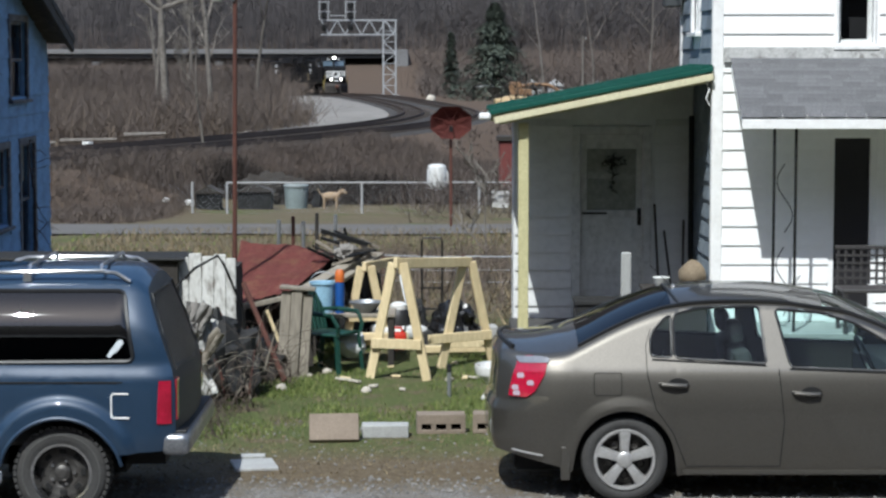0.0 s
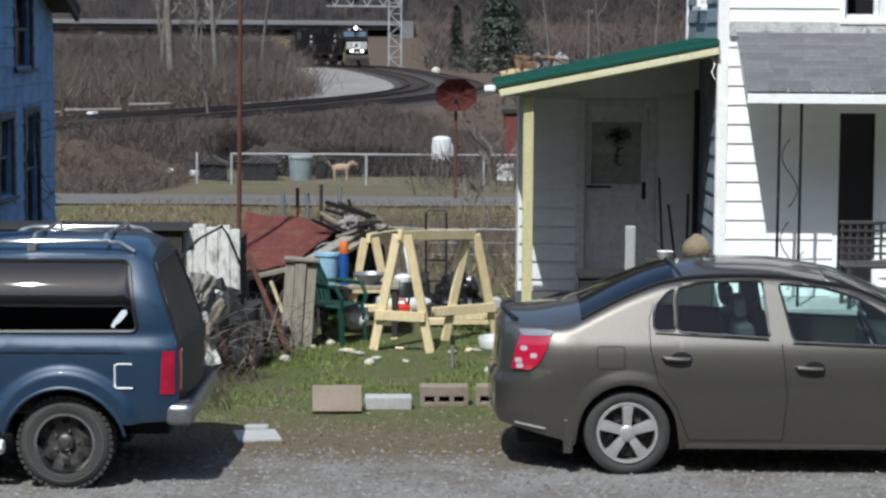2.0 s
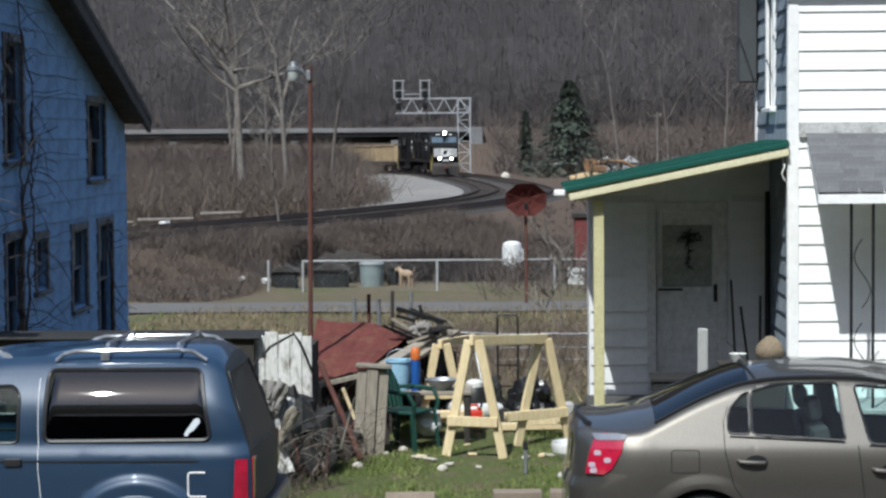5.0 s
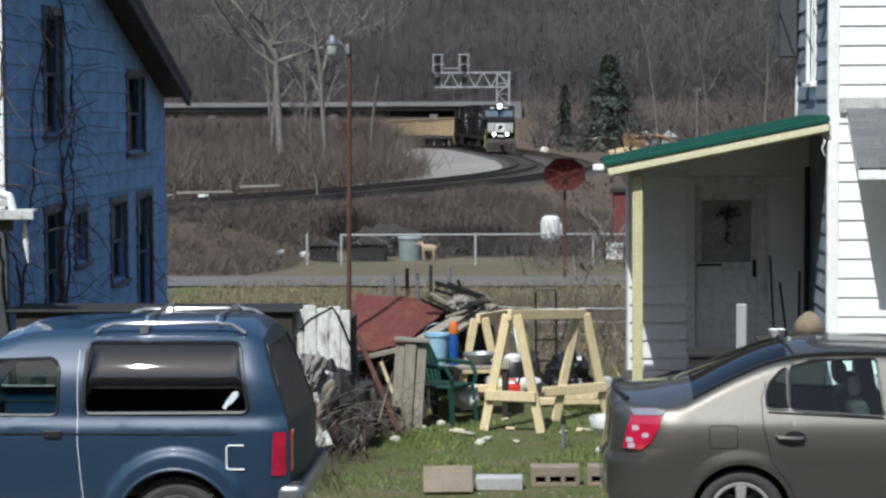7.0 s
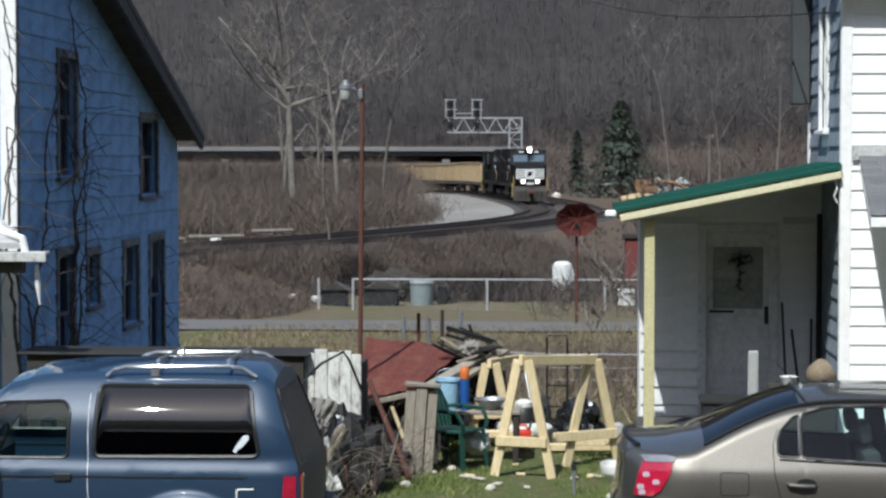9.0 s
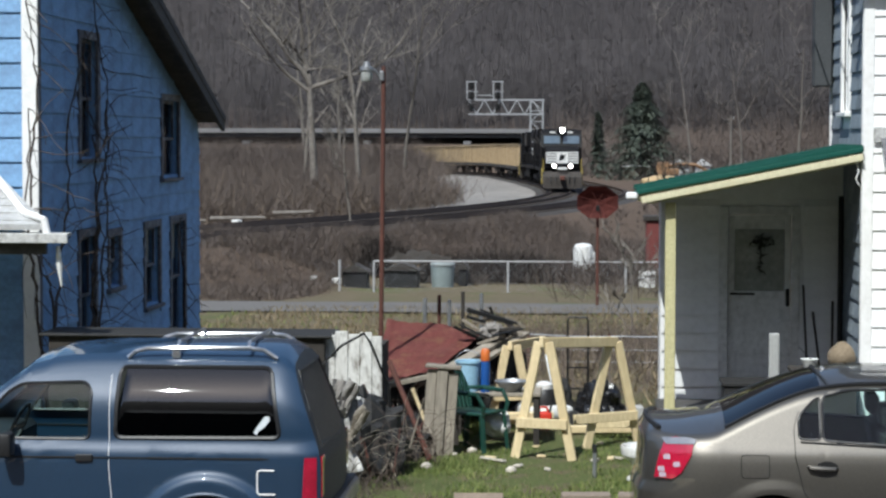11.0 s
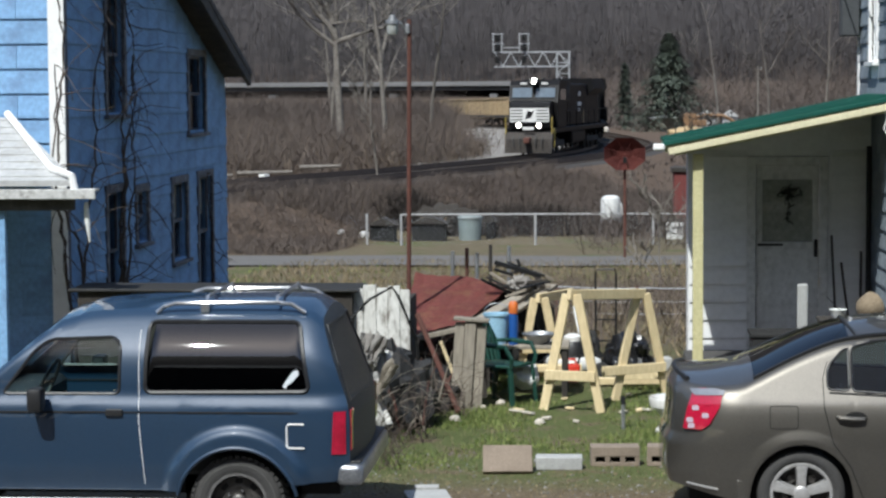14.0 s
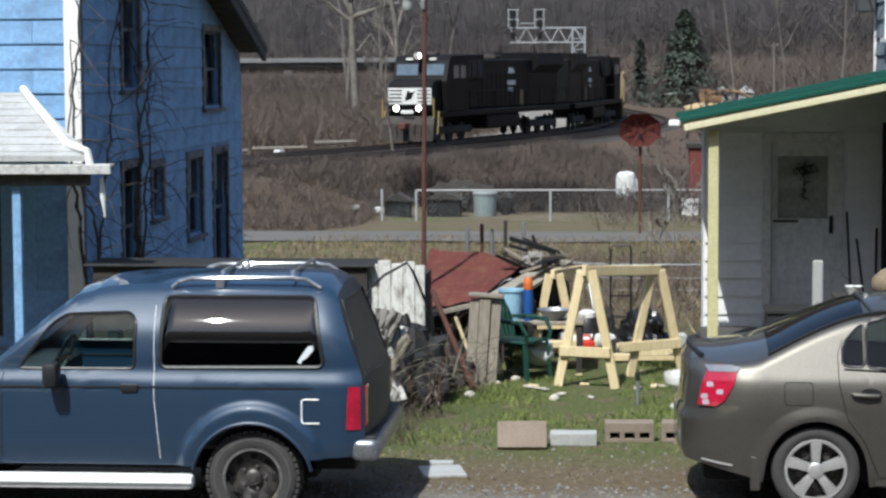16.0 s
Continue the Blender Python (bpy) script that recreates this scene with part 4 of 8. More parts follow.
def hubcap_wheel(parent, x, y, r, near):
    """A tyre with a five-spoke silver hubcap."""
    w = new("wheel")
    w.empty_display_size = 0.1
    w.matrix_basis = wheel_frame(x, y, r, near)
    w.parent = parent
    part("tyre", lathe(tyre_profile(r, 0.2, 0.225), 48), M_TYRE, w, smooth=True)
    part("steel_rim", lathe([(0.225, 0.085), (0.215, 0.04), (0.19, 0.0), (0.0, -0.005)], 40), M_STEELD, w, smooth=True)
    cap = part("hubcap_ring", lathe([(0.228, 0.088), (0.222, 0.098), (0.205, 0.096), (0.198, 0.07), (0.202, 0.06)], 48), M_SILVER, w, smooth=True)
    for k in range(5):
        a = k * math.tau / 5 + radians(90)
        bm = bmesh.new()
        prof = [(0.03, 0.034, 0.085), (0.08, 0.036, 0.097), (0.14, 0.040, 0.100), (0.19, 0.048, 0.094), (0.212, 0.062, 0.090)]
        rows = []
        for rr, hw, zz in prof:
            rows.append([bm.verts.new((rr, -hw, zz - 0.05)), bm.verts.new((rr, -hw * 0.8, zz)), bm.verts.new((rr, 0, zz + 0.006)), bm.verts.new((rr, hw * 0.8, zz)), bm.verts.new((rr, hw, zz - 0.05))])
        for p, q in zip(rows, rows[1:]):
            for j in range(4):
                bm.faces.new((p[j], q[j], q[j + 1], p[j + 1]))
        bmesh.ops.rotate(bm, verts=bm.verts, matrix=Matrix.Rotation(a, 3, "Z"))
        part("spoke", bm, M_SILVER, w, smooth=True)
        b = a + math.tau / 10
        part("lug_recess", lathe([(0.0, 0.03), (0.022, 0.03), (0.03, 0.045), (0.032, 0.028)], 10, m=Matrix.Translation((0.125 * math.cos(b), 0.125 * math.sin(b), 0.0))), M_STEELD, w)
    part("centre_cap", lathe([(0.062, 0.085), (0.058, 0.1), (0.045, 0.108), (0.0, 0.11)], 28), M_SILVER, w, smooth=True)
    return w


def steel_wheel(parent, x, y, r, near):
    """A deep off-road tyre on a dull steel wheel with slots."""
    w = new("wheel")
    w.empty_display_size = 0.1
    w.matrix_basis = wheel_frame(x, y, r, near)
    w.parent = parent
    ty = part("tyre", lathe(tyre_profile(r - 0.008, 0.235, 0.2), 48), M_TYRE, w, smooth=True)
    bm = bmesh.new()
    for k in range(44):
        for zz, o in ((-0.075, 0), (0.0, 0.5), (0.075, 0)):
            a = (k + o) * math.tau / 44
            box(r - 0.02, r + 0.002, -0.016, 0.016, zz - 0.03, zz + 0.03, 0, bm, Matrix.Rotation(a, 4, "Z"))
    part("tread_block", bm, M_TYRE, w)
    part("sidewall_mark", lathe([(0.268, 0.1165), (0.27, 0.1195), (0.277, 0.1195), (0.279, 0.1165)], 48), mat("faded_white_marking", (0.085, 0.085, 0.08), None, 0.8), w, smooth=True)
    part("rim_ring", lathe([(0.222, 0.1), (0.216, 0.115), (0.196, 0.112), (0.184, 0.06), (0.172, 0.02)], 44), M_CHROME, w, "scuffed chrome rim ring", smooth=True)
    part("rim_dish", lathe([(0.175, 0.02), (0.155, 0.028), (0.11, 0.042), (0.08, 0.03), (0.0, 0.03)], 40), M_STEELD, w, smooth=True)
    for k in range(8):
        a = k * math.tau / 8
        part("slot", box(0.128, 0.162, -0.026, 0.026, 0.024, 0.043, 0.004, m=Matrix.Rotation(a, 4, "Z")), M_WELL, w)
    part("hub", lathe([(0.06, 0.03), (0.056, 0.075), (0.045, 0.085), (0.03, 0.088), (0.03, 0.1), (0.0, 0.102)], 24), M_STEELD, w, smooth=True)
    for k in range(5):
        a = k * math.tau / 5
        part("lug_nut", cyl((0.085 * math.cos(a), 0.085 * math.sin(a), 0.03), (0.085 * math.cos(a), 0.085 * math.sin(a), 0.06), 0.012, n=6), M_CHROME, w)
    return w


def bucket_seat(parent, x, y, face):
    """A front seat facing along x (face = 1 or -1)."""
    s = new("seat")
    s.empty_display_size = 0.1
    s.matrix_basis = pose(x, y, 0)
    s.parent = parent
    part("cushion", box(-0.25, 0.25, -0.25, 0.25, 0.32, 0.52, 0.06, seg=2), M_SEAT, s, smooth=True)
    part("backrest", box(-0.07, 0.07, -0.24, 0.24, 0.0, 0.62, 0.05, m=pose(-0.24 * face, 0, 0.48, 0, -12 * face, 0), seg=2), M_SEAT, s, smooth=True)
    part("headrest", box(-0.05, 0.05, -0.13, 0.13, 0.0, 0.17, 0.04, m=pose(-0.38 * face, 0, 1.12, 0, -8 * face, 0), seg=2), M_SEAT, s, smooth=True)


def steering(parent, x, y, z, face):
    st = part("steering_wheel", tube([(0, 0.18 * math.cos(a), 0.18 * math.sin(a)) for a in (i * math.tau / 24 for i in range(24))], 0.014, 6, closed=True), M_BLACKP, parent, smooth=True)
    st.matrix_basis = pose(x, y, z, 0, -25 * face, 0)
    part("spoke", box(-0.01, 0.01, -0.17, 0.17, -0.03, 0.03, 0.005), M_BLACKP, st)


def sedan():
    car = thing("sedan", "taupe-grey metallic four-door sedan with silver hubcaps parked on gravel", "car", at=pose(1.33, 16.375, 0))
    R_, WB = 0.318, 2.685
    def W(u, z):
        w = smooth_rows([(0.15, 0.82), (0.25, 0.855), (0.4, 0.878), (0.6, 0.893), (0.72, 0.897), (0.84, 0.885), (0.95, 0.862), (1.02, 0.83), (1.46, 0.60), (1.6, 0.52)], z)
        for c in (0.0, WB):  # flared arches
            d = math.hypot(u - c, z - R_)
            if d < 0.47:
                w += 0.016 * max(0, 1 - abs(d - 0.39) / 0.08)
        if u < -0.4:
            q = (-0.4 - u) / 0.56
            w *= 1 - 0.30 * q**2.2
        if u > 2.9:
            q = (u - 2.9) / 0.7
            w *= 1 - 0.3 * q**2.4
        return w
    def shift(u, z):
        if u < -0.5:
            q = (-0.5 - u) / 0.46
            return q * lerp_rows([(0.2, 0.12), (0.36, 0.03), (0.45, 0.0), (0.66, 0.0), (0.74, 0.035), (0.95, 0.055), (1.1, 0.05), (1.2, 0.03)], z)
        if u > 3.1:
            return -(u - 3.1) / 0.5 * lerp_rows([(0.2, 0.12), (0.4, 0.0), (0.6, 0.02), (0.9, 0.3)], z)
        return 0.0
    def zb(u):
        base = lerp_rows([(-0.96, 0.36), (-0.5, 0.27), (-0.37, 0.22), (0.38, 0.2), (2.3, 0.2), (3.1, 0.2), (3.6, 0.26)], u)
        for c in (0.0, WB):
            d = abs(u - c)
            if d < 0.365:
                base = max(base, R_ + math.sqrt(0.365**2 - d * d) - 0.0)
        return base
    TOP = [(-0.96, 1.075), (-0.92, 1.095), (-0.82, 1.09), (-0.65, 1.085), (-0.45, 1.10), (-0.36, 1.13), (-0.1, 1.255), (0.1, 1.34), (0.3, 1.405), (0.55, 1.442), (0.85, 1.452), (1.15, 1.445), (1.45, 1.405), (1.65, 1.375), (1.9, 1.28), (2.2, 1.14), (2.45, 1.03), (2.7, 0.98), (3.1, 0.9), (3.4, 0.8), (3.6, 0.66)]
    zt = lambda u: smooth_rows(TOP, u)
    crown = lambda u: lerp_rows([(-0.96, 0.05), (-0.5, 0.095), (0.3, 0.09), (1.5, 0.085), (2.4, 0.06), (3.6, 0.03)], u)
    sh = Shell(-0.96, 3.6, 190, 44, zb, zt, W, shift, crown)
    rear_q = round_poly([(0.19, 1.07), (0.19, 1.22), (0.30, 1.335), (0.345, 1.355), (0.345, 1.062)], 0.04)
    rear_w = round_poly([(0.365, 1.06), (0.365, 1.358), (0.56, 1.408), (1.0, 1.418), (1.035, 1.02)], 0.04)
    front_w = round_poly([(1.21, 0.995), (1.115, 1.40), (1.45, 1.375), (1.7, 1.30), (1.98, 1.14), (2.08, 0.965)], 0.04)
    rear_door = [(0.16, 0.95), (0.22, 0.7), (0.35, 0.52), (0.45, 0.27), (1.135, 0.27), (1.16, 0.6), (1.12, 0.99), (1.06, 1.43), (0.5, 1.43), (0.17, 1.25)]
    front_door = [(1.135, 0.27), (1.16, 0.6), (1.12, 0.99), (1.065, 1.43), (1.45, 1.42), (2.12, 1.12), (2.16, 0.5), (2.1, 0.27)]
    def which(tag, c):
        x, y, z = c
        if tag in ("near", "far"):
            for poly in (rear_q, rear_w, front_w):
                if inside(poly, x, z):
                    return None
            s = tag
            if inside(rear_door, x, z):
                return "rear_door_" + s
            if inside(front_door, x, z):
                return "front_door_" + s
        if tag == "top":
            if -0.33 < x < 0.36 and abs(y) < W(x, zt(x)) * 0.93:
                return None
            if 1.48 < x < 2.42 and abs(y) < W(x, zt(x)) * 0.93:
                return None
            if x <= -0.40:
                return "trunk_lid"
            if x > 2.45:
                return "hood"
        if tag == "end0" and z > 0.74 and abs(y) < 0.5:
            return "trunk_lid"
        if x < -0.42 and z < 0.72 and tag in ("near", "far", "end0") and not (x > -0.37):
            return "rear_bumper"
        return "body"
    parts = sh.split(which)
    doors = {}
    for n, bm in parts.items():
        nm = n.replace("_near", "").replace("_far", "")
        ob = part(nm, bm, M_TAUPE, car, smooth=True)
        doors[n] = ob
    for s, tag in ((-1, "near"), (1, "far")):
        rd, fdr = doors["rear_door_" + tag], doors["front_door_" + tag]
        for poly, o in ((rear_q, rd), (rear_w, rd), (front_w, fdr)):
            g = part("window", sh.pane(poly, s, -0.006), M_AUTO, o, smooth=True)
            part("window_seal", sh.line(poly, s, 0.011, -0.003, True), M_BLACKP, o)
        part("door_gap", sh.line(rear_door[0:5], s, 0.004, 0.0), M_WELL, rd)
        part("door_gap", sh.line([(1.135, 0.27), (1.16, 0.6), (1.12, 0.985)], s, 0.004, 0.0), M_WELL, fdr)
        part("door_gap", sh.line([(0.16, 0.95), (0.155, 1.15), (0.19, 1.26)], s, 0.003, 0.0), M_WELL, rd)
        part("window_ledge", sh.line([(0.2, 1.05), (1.03, 1.008)], s, 0.008, 0.0), M_BLACKP, rd)
        part("window_ledge", sh.line([(1.2, 0.985), (2.05, 0.955)], s, 0.008, 0.0), M_BLACKP, fdr)
        for x, z, o in ((0.355, 0.875, rd), (1.325, 0.812, fdr)):
            h = part("handle", tube([sh.on(x + dx, z + dz, s, off) for dx, dz, off in ((-0.105, 0.004, -0.005), (-0.09, 0.005, 0.03), (0, 0.0, 0.04), (0.08, -0.003, 0.03), (0.1, -0.004, -0.005))], [0.014, 0.016, 0.017, 0.016, 0.014], 8), M_TAUPE, o, smooth=True)
            p = sh.on(x + 0.03, z + 0.004, s, 0.001)
            part("handle_cup", lathe([(0.0, 0.004), (0.055, 0.003), (0.06, 0.0)], 18, m=Matrix.Translation(p) @ Matrix.Rotation(radians(90 if s < 0 else -90), 4, "X") @ Matrix.Diagonal((1.3, 0.75, 1, 1))), M_WELL, o)
        part("sill_moulding", sh.line([(0.42, 0.225), (2.25, 0.225)], s, 0.022, 0.004), M_TAUPE, car)
        # tail lamp wrapping the corner
        lamp = [(-0.85, 0.775), (-0.82, 0.93), (-0.77, 1.06), (-0.70, 1.075), (-0.56, 1.06), (-0.585, 0.95), (-0.66, 0.82), (-0.72, 0.775)]
        tl = part("tail_lamp", sh.pane(lamp, s, 0.006), M_REDLENS, car, "red and clear wrap-round tail lamp", smooth=True)
        for k, (x, z) in enumerate(((-0.80, 0.84), (-0.76, 0.93), (-0.69, 0.88), (-0.66, 0.97), (-0.79, 0.80))):
            q = round_poly([(x - 0.026, z - 0.02), (x + 0.026, z - 0.014), (x + 0.02, z + 0.022), (x - 0.026, z + 0.016)], 0.012, 3)
            part("reflector", sh.pane(q, s, 0.011), M_CLEARLENS if k not in (3,) else M_REDLENS, tl, smooth=True)
        part("lamp_cap", sh.pane([(-0.80, 1.065), (-0.62, 1.075), (-0.55, 1.062), (-0.56, 1.03), (-0.77, 1.02)], s, 0.012), M_SKYLENS, tl, smooth=True)
        part("mud_flap", box(-0.47, -0.40, s * 0.72, s * 0.885, 0.17, 0.42, 0.008), M_TAUPE, car)
        part("bumper_reflector", sh.line([(-0.82, 0.375), (-0.6, 0.345)], s, 0.008, 0.004), M_SILVER, car)
        hubcap_wheel(car, 0.0, s * 0.772, R_, s < 0)
        hubcap_wheel(car, WB, s * 0.772, R_, s < 0)
        part("wing_mirror", box(2.0, 2.12, s * 0.90 - 0.09, s * 0.90 + 0.09, 1.0, 1.12, 0.03, seg=2), M_TAUPE, car, smooth=True)
        # dark drip line between roof and side
        part("roof_seal", tube([Vector((u, s * (sh.w(u, zt(u) - 0.004, zt(u)) + 0.0), zt(u) + 0.004)) for u in [-0.34 + 0.07 * i for i in range(34)]], 0.014, 5), M_BLACKP, car)
    fl = part("fuel_door", sh.pane(round_poly([(-0.225, 0.80), (-0.225, 0.955), (-0.03, 0.955), (-0.03, 0.80)], 0.025), -1, 0.004), M_TAUPE, car, smooth=True)
    part("fuel_door_gap", sh.line(round_poly([(-0.228, 0.797), (-0.228, 0.958), (-0.027, 0.958), (-0.027, 0.797)], 0.025), -1, 0.003, 0.001, True), M_WELL, car)
    for u0, u1, n in ((-0.335, 0.365, "rear_window"), (1.475, 2.425, "windscreen")):
        bm = bmesh.new()
        rows = []
        for i in range(15):
            u = u0 + (u1 - u0) * i / 14
            w = W(u, zt(u)) * 0.935
            rows.append([bm.verts.new((u, v * w, zt(u) + crown(u) * (1 - v * v) - 0.006)) for v in (-1 + 2 * k / 10 for k in range(11))])
        for a, b in zip(rows, rows[1:]):
            for j in range(10):
                bm.faces.new((a[j], a[j + 1], b[j + 1], b[j]))
        part(n, bm, M_AUTO if n == "windscreen" else M_TINT, car, smooth=True)
    part("roof_lip", tube([Vector((0.36 + 0.06 * v * v, v * 0.55, zt(0.36) + 0.03 + crown(0.4) * (1 - v * v) * 0.9 - 0.02)) for v in (-1 + 2 * k / 12 for k in range(13))], 0.014, 6), M_BLACKP, car, smooth=True)
    part("trunk_spoiler", tube([Vector((-0.90 + 0.09 * v * v, v * 0.55, 1.115 + 0.03 * (1 - v * v))) for v in (-1 + 2 * k / 12 for k in range(13))], 0.018, 6), M_BLACKP, car, smooth=True)
    part("antenna", cyl((0.42, -0.12, 1.50), (0.24, -0.14, 1.68), 0.003, 0.002, 6), M_BLACKP, car)
    part("antenna_base", cyl((0.43, -0.12, 1.49), (0.41, -0.12, 1.525), 0.022, 0.014, 10), M_SILVER, car)
    part("number_plate", box(-0.925, -0.915, -0.15, 0.15, 0.8, 0.95, 0.004), mat("plate_white", (0.6, 0.6, 0.6), None, 0.5), car)
    bm = bmesh.new()
    for k, (z, w) in enumerate(((0.9, 0.22), (0.845, 0.16))):
        box(-0.929, -0.925, -w / 2, w / 2, z - 0.015, z + 0.015, 0, bm)
    part("plate_bars", bm, M_NAVY, car)
    part("floor_pan", box(-0.8, 3.3, -0.62, 0.62, 0.2, 0.5), M_WELL, car)
    part("dash", box(1.95, 2.4, -0.75, 0.75, 0.5, 0.96, 0.05), M_BLACKP, car)
    part("parcel_shelf", box(-0.42, 0.05, -0.72, 0.72, 0.5, 1.02, 0.03), M_SEAT, car)
    part("rear_bench", box(0.0, 0.2, -0.66, 0.66, 0.4, 1.12, 0.05), M_SEAT, car)
    for y in (-0.36, 0.36):
        bucket_seat(car, 1.25, y, 1)
    steering(car, 1.85, -0.36, 1.0, 1)
    for c in (0.0, WB):
        part("wheel_house", box(c - 0.36, c + 0.36, -0.64, 0.64, 0.2, 0.7), M_WELL, car)
    return car


def suv_car():
    car = thing("suv", "dark blue two-door sport utility vehicle with roof rack and running boards", "car", at=pose(-2.68, 15.735, 0))
    R_, WB = 0.337, -2.39
    def W(u, z):
        low = [(0.3, 0.79), (0.42, 0.815), (0.52, 0.838), (0.58, 0.846), (0.72, 0.852), (0.88, 0.855), (0.972, 0.853), (0.984, 0.842), (0.996, 0.852), (1.02, 0.846), (1.06, 0.826), (1.09, 0.808), (1.10, 0.806)]
        high = [(1.06, 0.826), (1.10, 0.806), (1.2, 0.800), (1.3, 0.785), (1.36, 0.769), (1.42, 0.743), (1.48, 0.706), (1.54, 0.662), (1.60, 0.612), (1.66, 0.560), (1.80, 0.45)]
        w = smooth_rows(high, z) if z > 1.10 else lerp_rows(low, z)
        w += 0.014 * (1 - ((u - 0.18) / 1.1) ** 2) if abs(u - 0.18) < 1.1 else 0.0
        for c in (0.0, WB):
            d = math.hypot(u - c, z - R_)
            if d < 0.58:
                w += 0.052 * max(0, min(1, (0.555 - d) / 0.055))
        if u > 0.6:
            w *= 1 - 0.06 * ((u - 0.6) / 0.2) ** 2
        if u < -2.9:
            w *= 1 - 0.1 * ((-2.9 - u) / 0.4) ** 2
        return w
    def shift(u, z):
        if u > 0.2:
            return (u - 0.2) / 0.6 * lerp_rows([(0.4, -0.02), (0.6, 0.0), (0.95, 0.0), (1.05, -0.02), (1.68, -0.24), (1.8, -0.27)], z)
        return 0.0
    def zb(u):
        base = lerp_rows([(-3.3, 0.45), (-2.9, 0.42), (-1.9, 0.42), (-0.4, 0.42), (0.35, 0.47), (0.8, 0.5)], u)
        for c in (0.0, WB):
            d = abs(u - c)
            if d < 0.43:
                base = max(base, R_ + math.sqrt(0.43**2 - d * d) - 0.03)
        return base
    TOP = [(-3.3, 0.92), (-3.1, 0.98), (-2.2, 1.06), (-1.95, 1.09), (-1.47, 1.50), (-1.32, 1.61), (-1.05, 1.672), (-0.5, 1.69), (0.3, 1.69), (0.66, 1.675), (0.74, 1.655), (0.8, 1.62)]
    zt = lambda u: lerp_rows(TOP, u) if u < -1.2 else smooth_rows(TOP, u)
    crown = lambda u: lerp_rows([(-3.3, 0.02), (-1.8, 0.03), (-1.2, 0.05), (0.6, 0.07), (0.8, 0.06)], u)
    sh = Shell(-3.3, 0.8, 170, 44, zb, zt, W, shift, crown)
    side_w = round_poly([(-0.665, 1.115), (-0.655, 1.605), (0.43, 1.605), (0.515, 1.125)], 0.06)
    door_w = round_poly([(-1.70, 1.105), (-1.46, 1.42), (-1.36, 1.485), (-0.90, 1.50), (-0.845, 1.44), (-0.85, 1.105)], 0.05)
    door = [(-1.82, 0.47), (-1.80, 1.08), (-1.44, 1.54), (-0.72, 1.58), (-0.70, 0.9), (-0.665, 0.47)]
    def which(tag, c):
        x, y, z = c
        if tag in ("near", "far"):
            if inside(side_w, x, z) or inside(door_w, x, z):
                return None
            if inside(door, x, z):
                return "door_" + tag
        if tag == "top" and -1.93 < x < -1.38 and abs(y) < sh.w(x, zt(x), zt(x)) - 0.045:
            return None
        if tag == "top" and x < -2.0:
            return "hood"
        if tag == "end1":
            if z > 1.08 and abs(y) < W(0.8, z) * 0.86 and z < 1.56:
                return None
            return "hatch"
        if tag == "top" and x > -1.33:
            return "roof"
        return "body"
    obs = {}
    for n, bm in sh.split(which).items():
        obs[n] = part(n.replace("_near", "").replace("_far", ""), bm, M_NAVY if n != "hatch" else M_HATCH, car, smooth=True)
    for s, tag in ((-1, "near"), (1, "far")):
        d = obs["door_" + tag]
        part("side_window", sh.pane(side_w, s, -0.004), M_TINT, car, "dark tinted rear side window", smooth=True)
        part("window_seal", sh.line(side_w, s, 0.016, -0.002, True), M_BLACKP, car)
        part("window", sh.pane(door_w, s, -0.006), M_AUTO, d, smooth=True)
        part("window_seal", sh.line(door_w, s, 0.013, -0.003, True), M_BLACKP, d)
        part("door_gap", sh.line([(-0.665, 0.47), (-0.70, 0.9), (-0.715, 1.55)], s, 0.0026, 0.001), M_TRIMW if s < 0 else M_WELL, d)
        part("door_gap", sh.line([(-1.82, 0.47), (-1.80, 1.08)], s, 0.004, 0.0), M_WELL, d)
        # black bar laid in the belt crease to draw its shade
        part("belt_shade_line", sh.line([(-3.2, 0.978), (0.72, 0.984)], s, 0.008, 0.006), M_WELL, car)
        part("handle", box(-0.94, -0.815, s * 0.862 - 0.012, s * 0.862 + 0.012, 0.955, 1.005, 0.006), M_BLACKP, d)
        lampz = [(0.675, 0.69), (0.69, 0.995), (0.775, 0.995), (0.775, 0.69)]
        tl = part("tail_lamp", sh.pane(lampz, s, 0.008), M_REDLENS, car, "red tail lamp", smooth=True)
        part("reverse_lens", box(0.80, 0.812, s * 0.66, s * 0.80, 0.71, 1.0, 0.004), M_REDLENS, tl)
        steel_wheel(car, 0.0, s * 0.745, R_, s < 0)
        steel_wheel(car, WB, s * 0.745, R_, s < 0)
        part("arch_lip", tube([sh.on(0.435 * math.cos(a), R_ - 0.03 + 0.435 * math.sin(a), s, 0.004) for a in (radians(12 + 156 * i / 24) for i in range(25))], 0.014, 6), M_NAVY, car, smooth=True)
        part("running_board", box(-1.95, -0.42, s * 0.80, s * 0.93, 0.26, 0.36, 0.03, seg=2), M_TRIMW, car, "white running board", smooth=True)
        part("running_board_trim", box(-1.95, -0.42, s * 0.925, s * 0.94, 0.295, 0.315, 0.004), M_ALU, car)
        rail = part("roof_rail", tube([Vector((x, s * 0.565, z)) for x, z in ((-0.62, 1.665), (-0.56, 1.71), (-0.48, 1.73), (-0.2, 1.735), (0.28, 1.735), (0.36, 1.725), (0.46, 1.665))], 0.016, 8), M_ALU, car, smooth=True)
        part("rail_foot", box(-0.3, -0.24, s * 0.56 - 0.015, s * 0.56 + 0.015, 1.66, 1.73, 0.006), M_ALU, rail)
